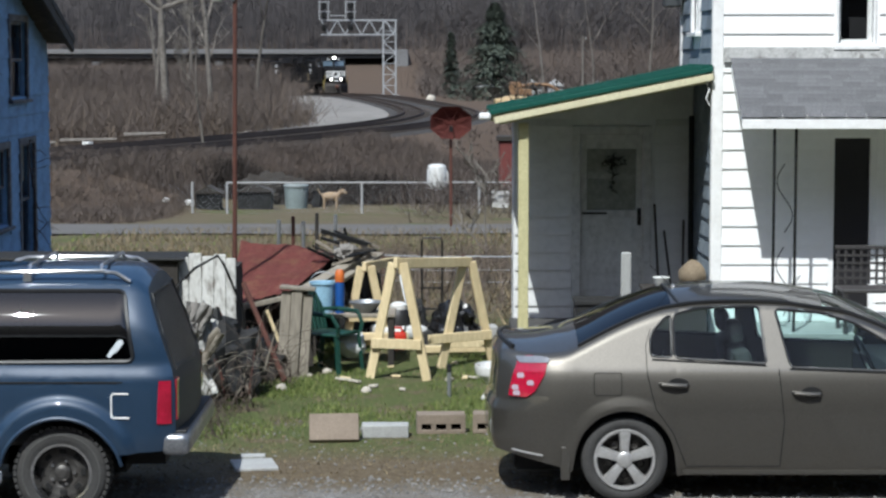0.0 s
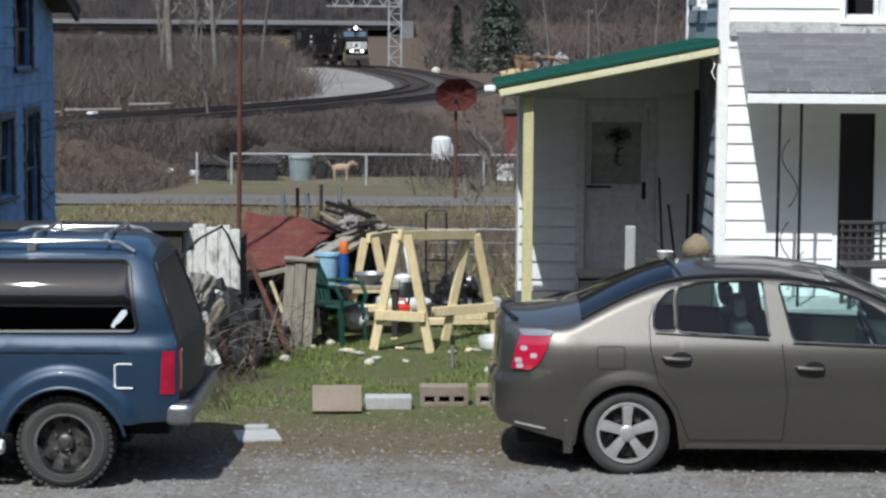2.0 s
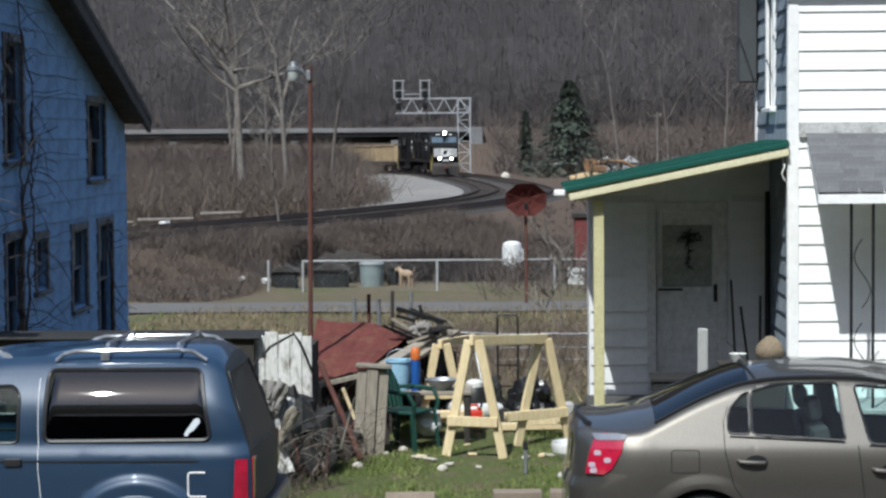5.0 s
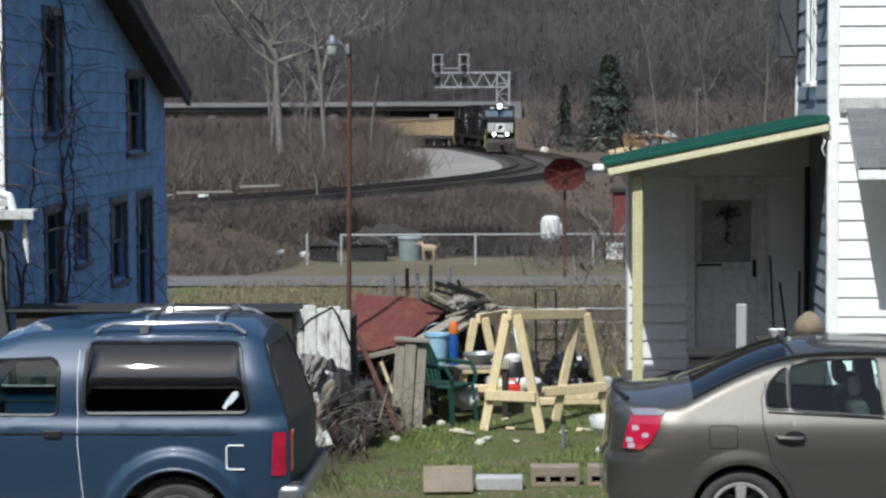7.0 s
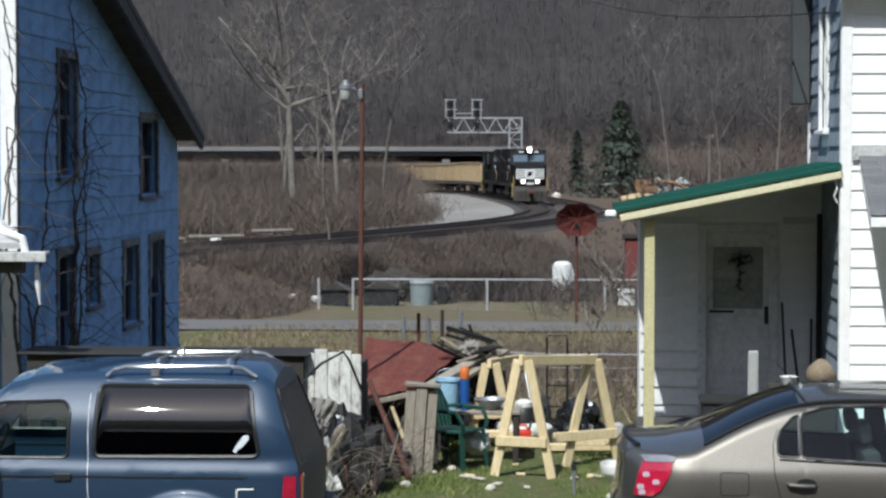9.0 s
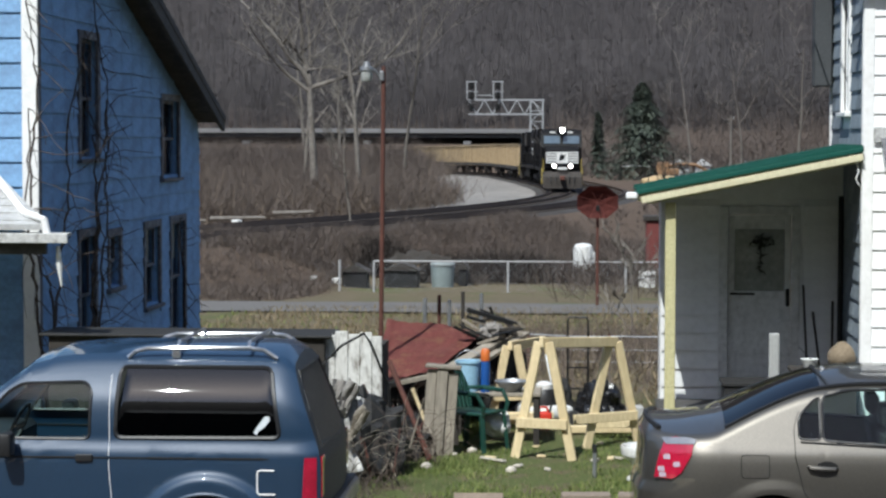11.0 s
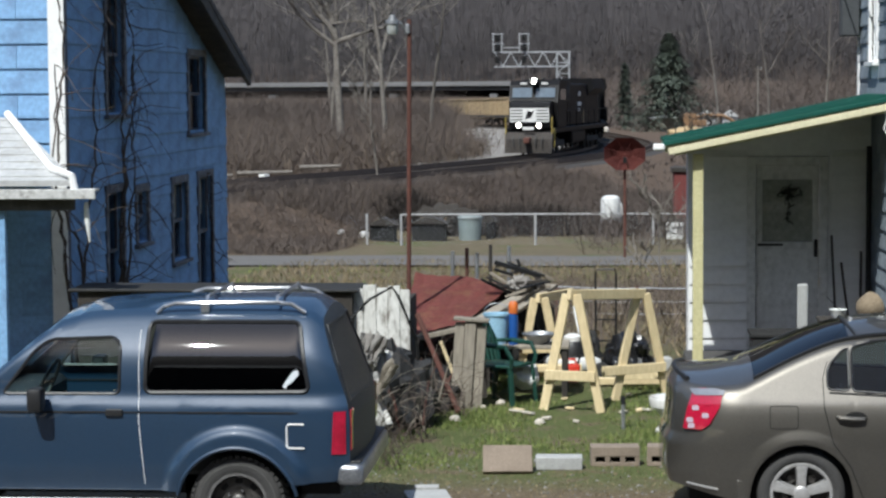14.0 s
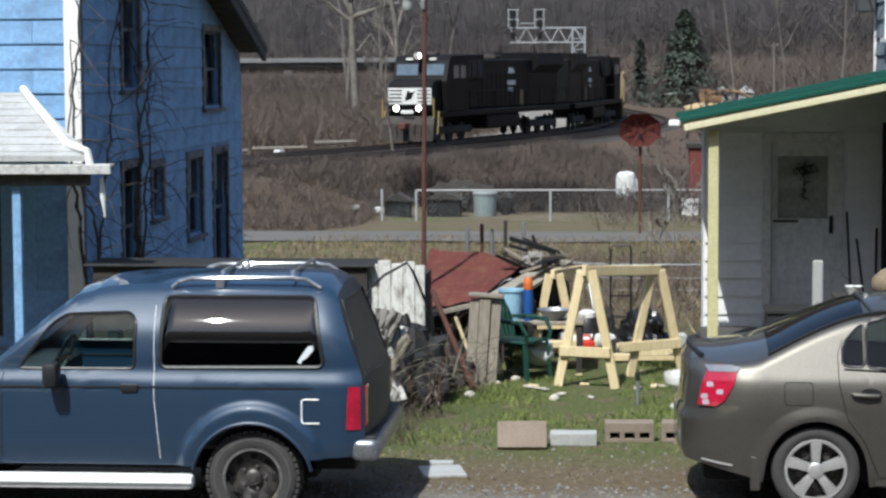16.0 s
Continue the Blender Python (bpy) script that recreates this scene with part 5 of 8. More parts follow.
        part("wing_mirror", box(-1.47, -1.36, s * 0.95 - 0.075, s * 0.95 + 0.075, 1.0, 1.17, 0.03, seg=2), M_BLACKP, car, smooth=True)
        part("mirror_arm", beam((-1.45, s * 0.84, 1.08), (-1.45, s * 0.92, 1.10), 0.05, 0.03), M_BLACKP, car)
    for x in (-0.26, 0.25):
        part("cross_bar", tube([(x, -0.56, 1.735), (x, -0.50, 1.775), (x, 0.50, 1.775), (x, 0.56, 1.735)], 0.014, 8), M_ALU, car, smooth=True)
    # fuel flap with a chrome edge
    part("fuel_flap", sh.pane(round_poly([(0.365, 0.74), (0.365, 0.90), (0.50, 0.90), (0.50, 0.74)], 0.02), -1, 0.003), M_NAVY, car)
    part("fuel_flap_trim", sh.line([(0.48, 0.905), (0.375, 0.905), (0.36, 0.89), (0.36, 0.75), (0.375, 0.735), (0.485, 0.735)], -1, 0.006, 0.006), M_TRIMW, car)
    st = [(0.325, 1.165), (0.345, 1.20), (0.40, 1.275), (0.435, 1.28), (0.44, 1.25), (0.39, 1.19), (0.36, 1.175), (0.35, 1.15)]
    part("sticker", sh.pane(st, -1, 0.002), mat("white_sticker", (0.7, 0.75, 0.78), None, 0.5), car, "torn white sticker")
    # rear window of the hatch, bumper
    bm = bmesh.new()
    rows = []
    for j in range(9):
        z = 1.07 + 0.50 * j / 8
        x = 0.8 + shift(0.8, z) + 0.003
        rows.append([bm.verts.new((x + 0.05 * (1 - v * v), v * W(0.8, z) * 0.87, z)) for v in (-1 + 2 * k / 8 for k in range(9))])
    for a, b in zip(rows, rows[1:]):
        for j in range(8):
            bm.faces.new((a[j], a[j + 1], b[j + 1], b[j]))
    part("rear_window", bm, mat("dusty_dark_glass", (0.026, 0.026, 0.027), (0.04, 0.038, 0.036), 0.5, s1=3, s2=40, bump=0.0, spec=0.3), obs["hatch"], smooth=True)
    part("window_seal", tube([(0.8 + shift(0.8, z) + 0.01 + (0.04 if abs(v) < 0.5 else 0), v * W(0.8, z) * 0.88, z) for v, z in ((-1, 1.06), (-1, 1.3), (-1, 1.57), (0, 1.585), (1, 1.57), (1, 1.3), (1, 1.06), (0, 1.05))], 0.014, 6, closed=True), M_BLACKP, obs["hatch"])
    bmp = part("rear_bumper", box(0.70, 0.90, -0.845, 0.845, 0.46, 0.62, 0.05, seg=3), M_DULLCHROME, car, "scuffed chrome rear bumper", smooth=True)
    part("bumper_pad", box(0.72, 0.88, -0.80, 0.80, 0.621, 0.635, 0.006), M_BLACKP, bmp)
    part("front_bumper", box(-3.42, -3.25, -0.82, 0.82, 0.42, 0.62, 0.04), M_CHROME, car)
    bm = bmesh.new()
    rows = []
    for i in range(9):
        u = -1.94 + 0.56 * i / 8
        w = sh.w(u, zt(u), zt(u)) - 0.02
        rows.append([bm.verts.new((u, v * w, zt(u) + crown(u) * (1 - (v * w / (w + 0.02)) ** 2) + 0.002)) for v in (-1 + 2 * k / 8 for k in range(9))])
    for a, b in zip(rows, rows[1:]):
        for j in range(8):
            bm.faces.new((a[j], a[j + 1], b[j + 1], b[j]))
    part("windscreen", bm, M_AUTO, car, smooth=True)
    part("floor_pan", box(-3.2, 0.7, -0.6, 0.6, 0.36, 0.6), M_WELL, car)
    part("cargo_trim", box(-0.6, 0.66, -0.66, 0.66, 0.5, 1.05, 0.03), M_SEAT, car)
    part("dash", box(-1.98, -1.62, -0.74, 0.74, 0.6, 1.05, 0.04), M_BLACKP, car)
    for y in (-0.38, 0.38):
        s0 = new("seat")
        s0.empty_display_size = 0.1
        s0.matrix_basis = pose(-0.95, y, 0.18)
        s0.parent = car
        part("cushion", box(-0.25, 0.25, -0.25, 0.25, 0.36, 0.54, 0.06, seg=2), M_SEAT, s0, smooth=True)
        part("backrest", box(-0.07, 0.07, -0.24, 0.24, 0, 0.62, 0.05, m=pose(0.22, 0, 0.5, 0, 12, 0), seg=2), M_SEAT, s0, smooth=True)
        part("headrest", box(-0.05, 0.05, -0.13, 0.13, 0, 0.16, 0.04, m=pose(0.36, 0, 1.12, 0, 8, 0), seg=2), M_SEAT, s0, smooth=True)
    steering(car, -1.48, -0.38, 1.13, -1)
    for c in (0.0, WB):
        part("wheel_house", box(c - 0.42, c + 0.42, -0.6, 0.6, 0.3, 0.74), M_WELL, car)
        part("axle", cyl((c, -0.66, R_), (c, 0.66, R_), 0.045), M_WELL, car)
    return car


sedan()
suv_car()

# ---------------------------------------------------------------- the yard
rnd = random.Random(11)
M_RUST = mat("rusted_red_sheet", (0.30, 0.085, 0.07), (0.20, 0.06, 0.05), 0.8, 0.0, s1=2.2, s2=25, bump=0.3, dirt=(0.30, 0.16, 0.09), dirt_amount=0.7)
M_RUSTPOLE = mat("rusted_steel_pole", (0.13, 0.045, 0.03), (0.075, 0.03, 0.022), 0.9, 0.0, s1=3, s2=40, bump=0.3)
M_OLDWOOD = mat("grey_weathered_wood", (0.32, 0.285, 0.23), (0.19, 0.165, 0.13), 0.9, s1=3, s2=30, bump=0.4, stretch=(1, 1, 0.15), per_piece=0.15)
M_DARKWOOD = mat("rotten_dark_wood", (0.045, 0.038, 0.032), (0.028, 0.024, 0.02), 0.95, s1=3, s2=25, bump=0.4)
M_PEEL = mat("peeling_white_paint", (0.66, 0.66, 0.63), (0.5, 0.49, 0.46), 0.8, s1=3.2, s2=28, bump=0.4, dirt=(0.13, 0.11, 0.09), dirt_amount=1.0, stretch=(1.6, 1, 0.5), per_piece=0.12)
M_TARP = mat("dark_tarp", (0.022, 0.021, 0.020), (0.012, 0.012, 0.012), 0.8, s1=4, s2=30, bump=0.3)
M_RAG = mat("grey_rag", (0.30, 0.285, 0.26), (0.18, 0.165, 0.15), 0.95, s1=4, s2=30, bump=0.4)
M_GREENP = mat("dark_green_plastic", (0.012, 0.055, 0.04), (0.010, 0.045, 0.033), 0.4, s1=3, s2=40, bump=0.02)
M_LTBLUE = mat("pale_blue_plastic", (0.34, 0.55, 0.70), (0.28, 0.47, 0.6), 0.45, s1=3, s2=40, bump=0.02)
M_BLUEP = mat("blue_plastic", (0.012, 0.08, 0.30), None, 0.4, s1=3, s2=40)
M_ORANGE = mat("orange_plastic", (0.65, 0.16, 0.03), None, 0.45)
M_REDP = mat("red_plastic", (0.6, 0.035, 0.015), None, 0.4)
M_CERAMIC = mat("white_ceramic", (0.74, 0.73, 0.70), (0.62, 0.61, 0.58), 0.25, s1=4, s2=40, bump=0.02, coat=0.5, dirt=(0.3, 0.28, 0.24), dirt_amount=0.35)
M_BLOCKB = mat("brown_concrete", (0.27, 0.215, 0.165), (0.19, 0.15, 0.115), 0.95, s1=5, s2=60, bump=0.5)
M_BLOCKG = mat("grey_concrete", (0.42, 0.42, 0.41), (0.33, 0.33, 0.32), 0.95, s1=5, s2=60, bump=0.5)
M_ROCK = mat("pale_rock", (0.58, 0.53, 0.45), (0.42, 0.38, 0.32), 0.9, s1=6, s2=40, bump=0.5)
M_GALV = mat("galvanised_steel", (0.42, 0.43, 0.44), (0.32, 0.33, 0.34), 0.45, 0.7, s1=4, s2=40)
M_WPLAST = mat("white_plastic", (0.72, 0.72, 0.70), (0.62, 0.62, 0.6), 0.5, s1=4, s2=40)


def gz_(x, y):
    return land(x, y)


def board(name, p, q, w, h, material, parent=None, label="", up=(0, 0, 1)):
    return part(name, beam(p, q, w, h, up=up), material, parent, label)


# pine trestle frames
def a_frame(parent, foot_l, foot_r, top, z_tie, over):
    """Two splayed legs that meet under the beam, and a tie board across them."""
    mid = ((Vector(foot_l) + Vector(foot_r)) / 2).to_2d()
    run = (Vector(foot_r) - Vector(foot_l)).to_2d().normalized()
    face = Vector((run.y, -run.x, 0))
    ends = []
    for f, s in ((foot_l, -1), (foot_r, 1)):
        a = Vector((*f, gz_(*f)))
        b = Vector((mid.x + s * run.x * 0.055, mid.y + s * run.y * 0.055, top))
        board("leg", a, b, 0.038, 0.092, M_PINE, parent, up=Vector((run.x, run.y, 0)))
        ends.append(a.lerp(b, (z_tie - a.z) / (top - a.z)))
    off = face * 0.042
    r3 = Vector((run.x, run.y, 0))
    board("tie_board", ends[0] + off - r3 * over[0], ends[1] + off + r3 * over[1], 0.036, 0.10, M_PINE, parent)


def trestle(label, feet_a, feet_b, top_a, top_b):
    t = thing("trestle_frame", label, "sawhorse", group="pine sawhorses")
    a_frame(t, *feet_a, top_a, 0.37, (0.05, 0.03))
    a_frame(t, *feet_b, top_b, 0.33, (0.26, 0.03))
    ma = (Vector(feet_a[0]) + Vector(feet_a[1])) / 2
    mb = (Vector(feet_b[0]) + Vector(feet_b[1])) / 2
    d = (mb - ma).normalized() * 0.05
    board("top_beam", (*(ma - d), top_a + 0.0), (*(mb + d), top_b + 0.0), 0.05, 0.10, M_PINE, t)


trestle("new yellow pine sawhorse frame on the grass", ((-0.74, 21.61), (-0.16, 21.45)), ((-0.02, 22.26), (0.53, 22.61)), 1.19, 1.11)
trestle("smaller pine sawhorse frame beside the work table", ((-1.10, 23.75), (-0.62, 23.9)), ((-0.74, 24.65), (-0.34, 24.8)), 0.93, 0.90)
for k, (x0, x1, y, z) in enumerate(((-0.92, -0.36, 23.9, 0.08), (-0.9, -0.4, 23.7, 0.16), (0.05, 0.86, 23.1, 0.16), (-0.2, 0.6, 23.4, 0.06), (0.7, 0.95, 22.45, 0.30))):
    tagged(board("pine_board", (x0, y, z), (x1, y + 0.1, z), 0.14, 0.07, M_PINE), "short new pine board lying in the yard", "board", group="loose pine boards")

# plastic garden chair
ch = thing("garden_chair", "dark green moulded plastic garden chair", "chair", at=pose(-1.17, 22.12, 0.0, 0, 0, 62))
part("seat", box(-0.22, 0.22, -0.22, 0.22, 0.39, 0.42, 0.012, seg=2), M_GREENP, ch, smooth=True)
for x in (-0.22, 0.22):
    for y in (-0.22, 0.24):
        part("leg", beam((x * 1.1, y * 1.12, 0.0), (x, y * 0.95, 0.41), 0.05, 0.04), M_GREENP, ch)
for k in range(6):
    x = -0.19 + k * 0.076
    part("back_slat", tube([(x, 0.2, 0.42), (x, 0.235, 0.55), (x * 1.02, 0.27, 0.7), (x * 0.95, 0.30, 0.80 - 0.25 * x * x)], 0.02, 6), M_GREENP, ch, smooth=True)
part("back_rim", tube([(-0.23, 0.2, 0.42), (-0.25, 0.25, 0.62), (-0.18, 0.30, 0.79), (0, 0.315, 0.83), (0.18, 0.30, 0.79), (0.25, 0.25, 0.62), (0.23, 0.2, 0.42)], 0.022, 6), M_GREENP, ch, smooth=True)
for x in (-0.26, 0.26):
    part("armrest", tube([(x * 0.95, 0.25, 0.62), (x, 0.05, 0.63), (x, -0.18, 0.61), (x * 0.95, -0.24, 0.5), (x * 0.88, -0.23, 0.40)], [0.02, 0.026, 0.026, 0.024, 0.022], 6), M_GREENP, ch, smooth=True)

# table with tub, basin, spray bottle
tb = thing("work_table", "low dark work table crowded with buckets", "table", at=pose(-1.0, 22.75, 0))
part("tabletop", box(-0.45, 0.5, -0.3, 0.3, 0.52, 0.56, 0.008), M_OLDWOOD, tb)
for x in (-0.4, 0.45):
    for y in (-0.25, 0.25):
        part("leg", box(x - 0.03, x + 0.03, y - 0.03, y + 0.03, 0.0, 0.52), M_DARKWOOD, tb)
tub = thing("bucket", "pale blue plastic bucket on the table", "bucket", at=pose(-1.27, 22.62, 0.56))
part("shell", lathe([(0.0, 0.004), (0.105, 0.0), (0.135, 0.30), (0.147, 0.305), (0.147, 0.325), (0.13, 0.32), (0.1, 0.01), (0, 0.01)], 28), M_LTBLUE, tub, smooth=True)
part("handle", tube([(0.14 * math.cos(a), 0.02, 0.31 + 0.12 * math.sin(a)) for a in (math.pi * k / 12 for k in range(13))], 0.004, 5), M_GALV, tub)
sb = thing("fuel_bottle", "blue bottle with an orange cap on the table", "bottle", at=pose(-1.09, 22.55, 0.56))
part("body", lathe([(0, 0), (0.05, 0.0), (0.05, 0.30), (0.042, 0.33), (0, 0.33)], 18), M_BLUEP, sb, smooth=True)
part("cap", lathe([(0.048, 0.33), (0.05, 0.35), (0.05, 0.43), (0.03, 0.46), (0, 0.46)], 18), M_ORANGE, sb, smooth=True)
bs = thing("basin", "dented metal basin on the table", "basin", at=pose(-0.82, 22.6, 0.56))
part("bowl", lathe([(0.0, 0.01), (0.09, 0.0), (0.16, 0.10), (0.18, 0.115), (0.17, 0.12), (0.09, 0.015), (0, 0.02)], 24), M_GALV, bs, smooth=True)
bag = bmesh.new()
bmesh.ops.create_icosphere(bag, subdivisions=3, radius=0.17)
for v in bag.verts:
    v.co *= 1 + 0.35 * noise.noise(v.co * 9)
    v.co.z = max(v.co.z * 0.8 + 0.13, 0)
tagged(part("plastic_bag", bag, M_WPLAST, at=pose(-0.95, 22.35, 0.12), smooth=True), "crumpled white plastic bag under the table", "bag")

def lump(name, label, cat, x, y, z, sx, sy, sz, material, seed, rough=0.4, freq=3.0, sub=4):
    bm = bmesh.new()
    bmesh.ops.create_icosphere(bm, subdivisions=sub, radius=1)
    for v in bm.verts:
        n = noise.noise(v.co * freq + Vector((seed, 0, 0))) + 0.5 * noise.noise(v.co * freq * 2.7 + Vector((0, seed, 0)))
        v.co *= 1 + rough * n
        v.co = Vector((v.co.x * sx, v.co.y * sy, max(v.co.z, -0.35) * sz))
    return tagged(part(name, bm, material, at=pose(x, y, z + 0.3 * sz), smooth=sub > 2), label, cat)

# weathered planks stood on end
pl = thing("plank_bundle", "grey weathered planks standing on end", "planks", at=pose(-1.52, 21.7, 0, 0, 4, 0))
for k, (x, w, h, y) in enumerate(((-0.13, 0.1, 0.88, 0.0), (-0.02, 0.11, 0.92, -0.02), (0.09, 0.1, 0.86, 0.01), (0.03, 0.12, 0.9, 0.06))):
    part("plank", box(x - w / 2, x + w / 2, y - 0.018, y + 0.018, 0, h, 0.004), M_OLDWOOD, pl)
part("cap_plank", box(-0.2, 0.16, -0.06, 0.12, 0.90, 0.93, 0.004), M_OLDWOOD, pl)

# low lean-to with a rusted red sheet roof
ls = thing("lean_to", "low lean-to under a rusted red sheet-metal roof", "shed")
RP = [Vector((-2.28, 22.7, 0.62)), Vector((-1.62, 22.9, 0.76)), Vector((-1.18, 24.6, 1.02)), Vector((-1.36, 25.0, 1.10)), Vector((-2.36, 25.0, 1.12))]
bm = bmesh.new()
def roof_pt(a, b):
    lo = RP[0].lerp(RP[1], a)
    hi = RP[4].lerp(RP[2], a)
    p = lo.lerp(hi, b)
    return p + Vector((0, 0, 0.004 * math.sin(a * 46) + 0.03 * noise.noise((a * 3, b * 4, 1))))
g = [[bm.verts.new(roof_pt(i / 60, j / 10)) for j in range(11)] for i in range(61)]
for i in range(60):
    for j in range(10):
        bm.faces.new((g[i][j], g[i + 1][j], g[i + 1][j + 1], g[i][j + 1]))
bmesh.ops.solidify(bm, geom=bm.faces[:], thickness=0.006)
part("roof_sheet", bm, M_RUST, ls, "rusted red corrugated sheet", smooth=True)
board("edge_board", (-2.3, 22.62, 0.57), (-1.5, 22.78, 0.74), 0.05, 0.05, M_OLDWOOD, ls)
board("edge_board", (-1.62, 22.8, 0.70), (-0.86, 24.5, 1.02), 0.16, 0.04, M_OLDWOOD, ls)
board("edge_board", (-1.45, 22.9, 0.66), (-0.75, 24.6, 1.0), 0.16, 0.04, M_OLDWOOD, ls)
for x, y, h in ((-2.2, 22.75, 0.55), (-1.6, 22.95, 0.68), (-1.25, 24.5, 0.95), (-2.3, 24.8, 1.02)):
    part("post", box(x - 0.04, x + 0.04, y - 0.04, y + 0.04, -0.1, h), M_DARKWOOD, ls)
part("back_panel", box(-2.3, -1.2, 24.7, 24.74, -0.1, 0.92), M_DARKWOOD, ls)
for k, (x, h) in enumerate(((-1.95, 1.34), (-1.78, 1.38), (-1.66, 1.32), (-1.5, 1.42), (-1.28, 1.40))):
    tagged(part("pipe", cyl((x, 25.3, -0.1), (x + 0.01, 25.3, h), 0.022, n=10), (M_GALV, M_RUSTPOLE, M_GALV, M_DARKWOOD, M_GALV)[k]), "thin pipe standing upright behind the lean-to", "pipe", group="pipes behind the lean-to")
# scrap heap on the lean-to
for k in range(16):
    x, y = -1.0 + rnd.uniform(-0.32, 0.22), 24.2 + rnd.uniform(-0.3, 0.4)
    z = 1.02 + rnd.uniform(-0.05, 0.18)
    d = Vector((rnd.uniform(-1, 1), rnd.uniform(-0.5, 0.5), rnd.uniform(-0.35, 0.6))).normalized() * rnd.uniform(0.12, 0.3)
    tagged(board("scrap_bar", Vector((x, y, z)) - d, Vector((x, y, z)) + d, rnd.uniform(0.02, 0.06), rnd.uniform(0.015, 0.04), rnd.choice((M_DARKWOOD, M_IRON, M_OLDWOOD, M_TARP))), "scrap piece in a heap on the lean-to", "scrap", group="scrap heap")
tagged(board("scrap_bar", (-1.38, 24.2, 1.30), (-0.85, 24.2, 1.14), 0.05, 0.05, M_IRON), "long dark scrap bar on the heap", "scrap", group="scrap heap")
lump("cloth_bundle", "pale cloth bundle on the scrap heap", "bundle", -1.08, 24.1, 1.0, 0.13, 0.12, 0.12, M_RAG, 5)
lump("scrap_mound", "dark mound of scrap beside the lean-to", "scrap", -0.98, 24.6, 0.0, 0.30, 0.3, 0.75, M_TARP, 8, 0.35)
lump("junk_mound", "dark junk heaped under the lean-to roof", "junk", -1.9, 23.6, 0.0, 0.5, 0.6, 0.42, M_DARKWOOD, 9, 0.4)
tagged(board("broom_handle", (-1.84, 22.3, 0.62), (-1.66, 22.2, 0.18), 0.03, 0.03, M_PINE), "pale stick leaning under the lean-to", "stick")
tagged(part("rusted_bar", cyl((-2.02, 21.6, 0.98), (-1.58, 21.25, 0.03), 0.026, n=10), M_RUSTPOLE), "rusted steel bar leaning to the ground", "bar", group="rusted bars")
tagged(part("rusted_bar", cyl((-2.3, 21.7, 0.72), (-1.9, 21.3, 0.03), 0.018, n=8), M_RUSTPOLE), "thin rusted steel bar leaning to the ground", "bar", group="rusted bars")

# low shed with a peeling white end
sd = thing("low_shed", "low dark shed with a peeling white end panel", "shed")
part("body", box(-5.6, -2.72, 21.9, 22.6, -0.1, 1.17), M_DARKWOOD, sd)
part("roof", box(-5.7, -2.65, 21.85, 22.65, 1.175, 1.205, 0.01), M_TARP, sd)
for k, (w, z0, z1) in enumerate(((0.10, 0.45, 1.20), (0.13, 0.40, 1.24), (0.12, 0.47, 1.21), (0.12, 0.38, 1.23), (0.10, 0.50, 1.19))):
    x0 = -2.72 + (0.0, 0.104, 0.238, 0.362, 0.486)[k]
    part("white_panel", box(x0, x0 + w, 22.0 - 0.004 * (k % 2), 22.03, z0, z1, 0.004), M_PEEL, sd, "peeling white painted board")
part("panel_backing", box(-2.72, -2.12, 22.04, 22.6, -0.1, 1.1), M_DARKWOOD, sd)
tagged(part("bent_frame", tube([(-2.62, 20.6, 0.3), (-2.60, 20.6, 1.02), (-2.40, 20.65, 1.22), (-2.18, 20.7, 1.34), (-2.12, 20.7, 1.25), (-1.95, 20.75, 0.82), (-1.88, 20.75, 0.05)], 0.014, 8), M_IRON, smooth=True), "bent black steel tube frame among the rubbish", "frame")
# rubbish between the shed and the vehicle
lump("tarpaulin", "dark tarpaulin heap beside the vehicle", "tarpaulin", -2.2, 20.5, 0.0, 0.42, 0.6, 0.60, M_TARP, 2, 0.38, 3.4)
lump("tarpaulin", "dark tarpaulin under the lean-to", "tarpaulin", -2.0, 21.9, 0.0, 0.42, 0.5, 0.30, M_TARP, 4, 0.35)
for k in range(14):
    x, y, z = -2.32 + rnd.uniform(-0.16, 0.2), 19.9 + rnd.uniform(-0.4, 0.3), 0.42 + rnd.uniform(-0.12, 0.38)
    bm = bmesh.new()
    bmesh.ops.create_grid(bm, x_segments=7, y_segments=7, size=rnd.uniform(0.06, 0.14))
    for v in bm.verts:
        v.co.z += 0.07 * noise.noise(v.co * 11 + Vector((k * 3, 0, 0)))
        v.co.x *= 0.55 + 0.5 * noise.noise(v.co * 9 + Vector((0, k * 3, 0)))
        v.co.y *= 1.9
    bmesh.ops.solidify(bm, geom=bm.faces[:], thickness=0.008)
    tagged(part("rag", bm, rnd.choice((M_RAG, M_RAG, M_OLDWOOD, M_PEEL)), at=pose(x, y, z, rnd.uniform(65, 110), rnd.uniform(-35, 35), rnd.uniform(-50, 50))), "torn grey rag caught in the rubbish heap", "rag", group="rags in the heap")
for k in range(26):
    x, y = -2.1 + rnd.uniform(-0.3, 0.4), 20.3 + rnd.uniform(-0.8, 1.0)
    d = Vector((rnd.uniform(-0.5, 0.5), rnd.uniform(-0.3, 0.3), 1)).normalized() * rnd.uniform(0.2, 0.55)
    z = rnd.uniform(0.02, 0.3)
    tagged(part("stick", cyl((x, y, z), Vector((x, y, z)) + d, 0.011, 0.005, 5), rnd.choice((M_DARKWOOD, M_OLDWOOD, M_RUSTPOLE))), "dry stick poking out of the rubbish", "stick", group="sticks in the rubbish")

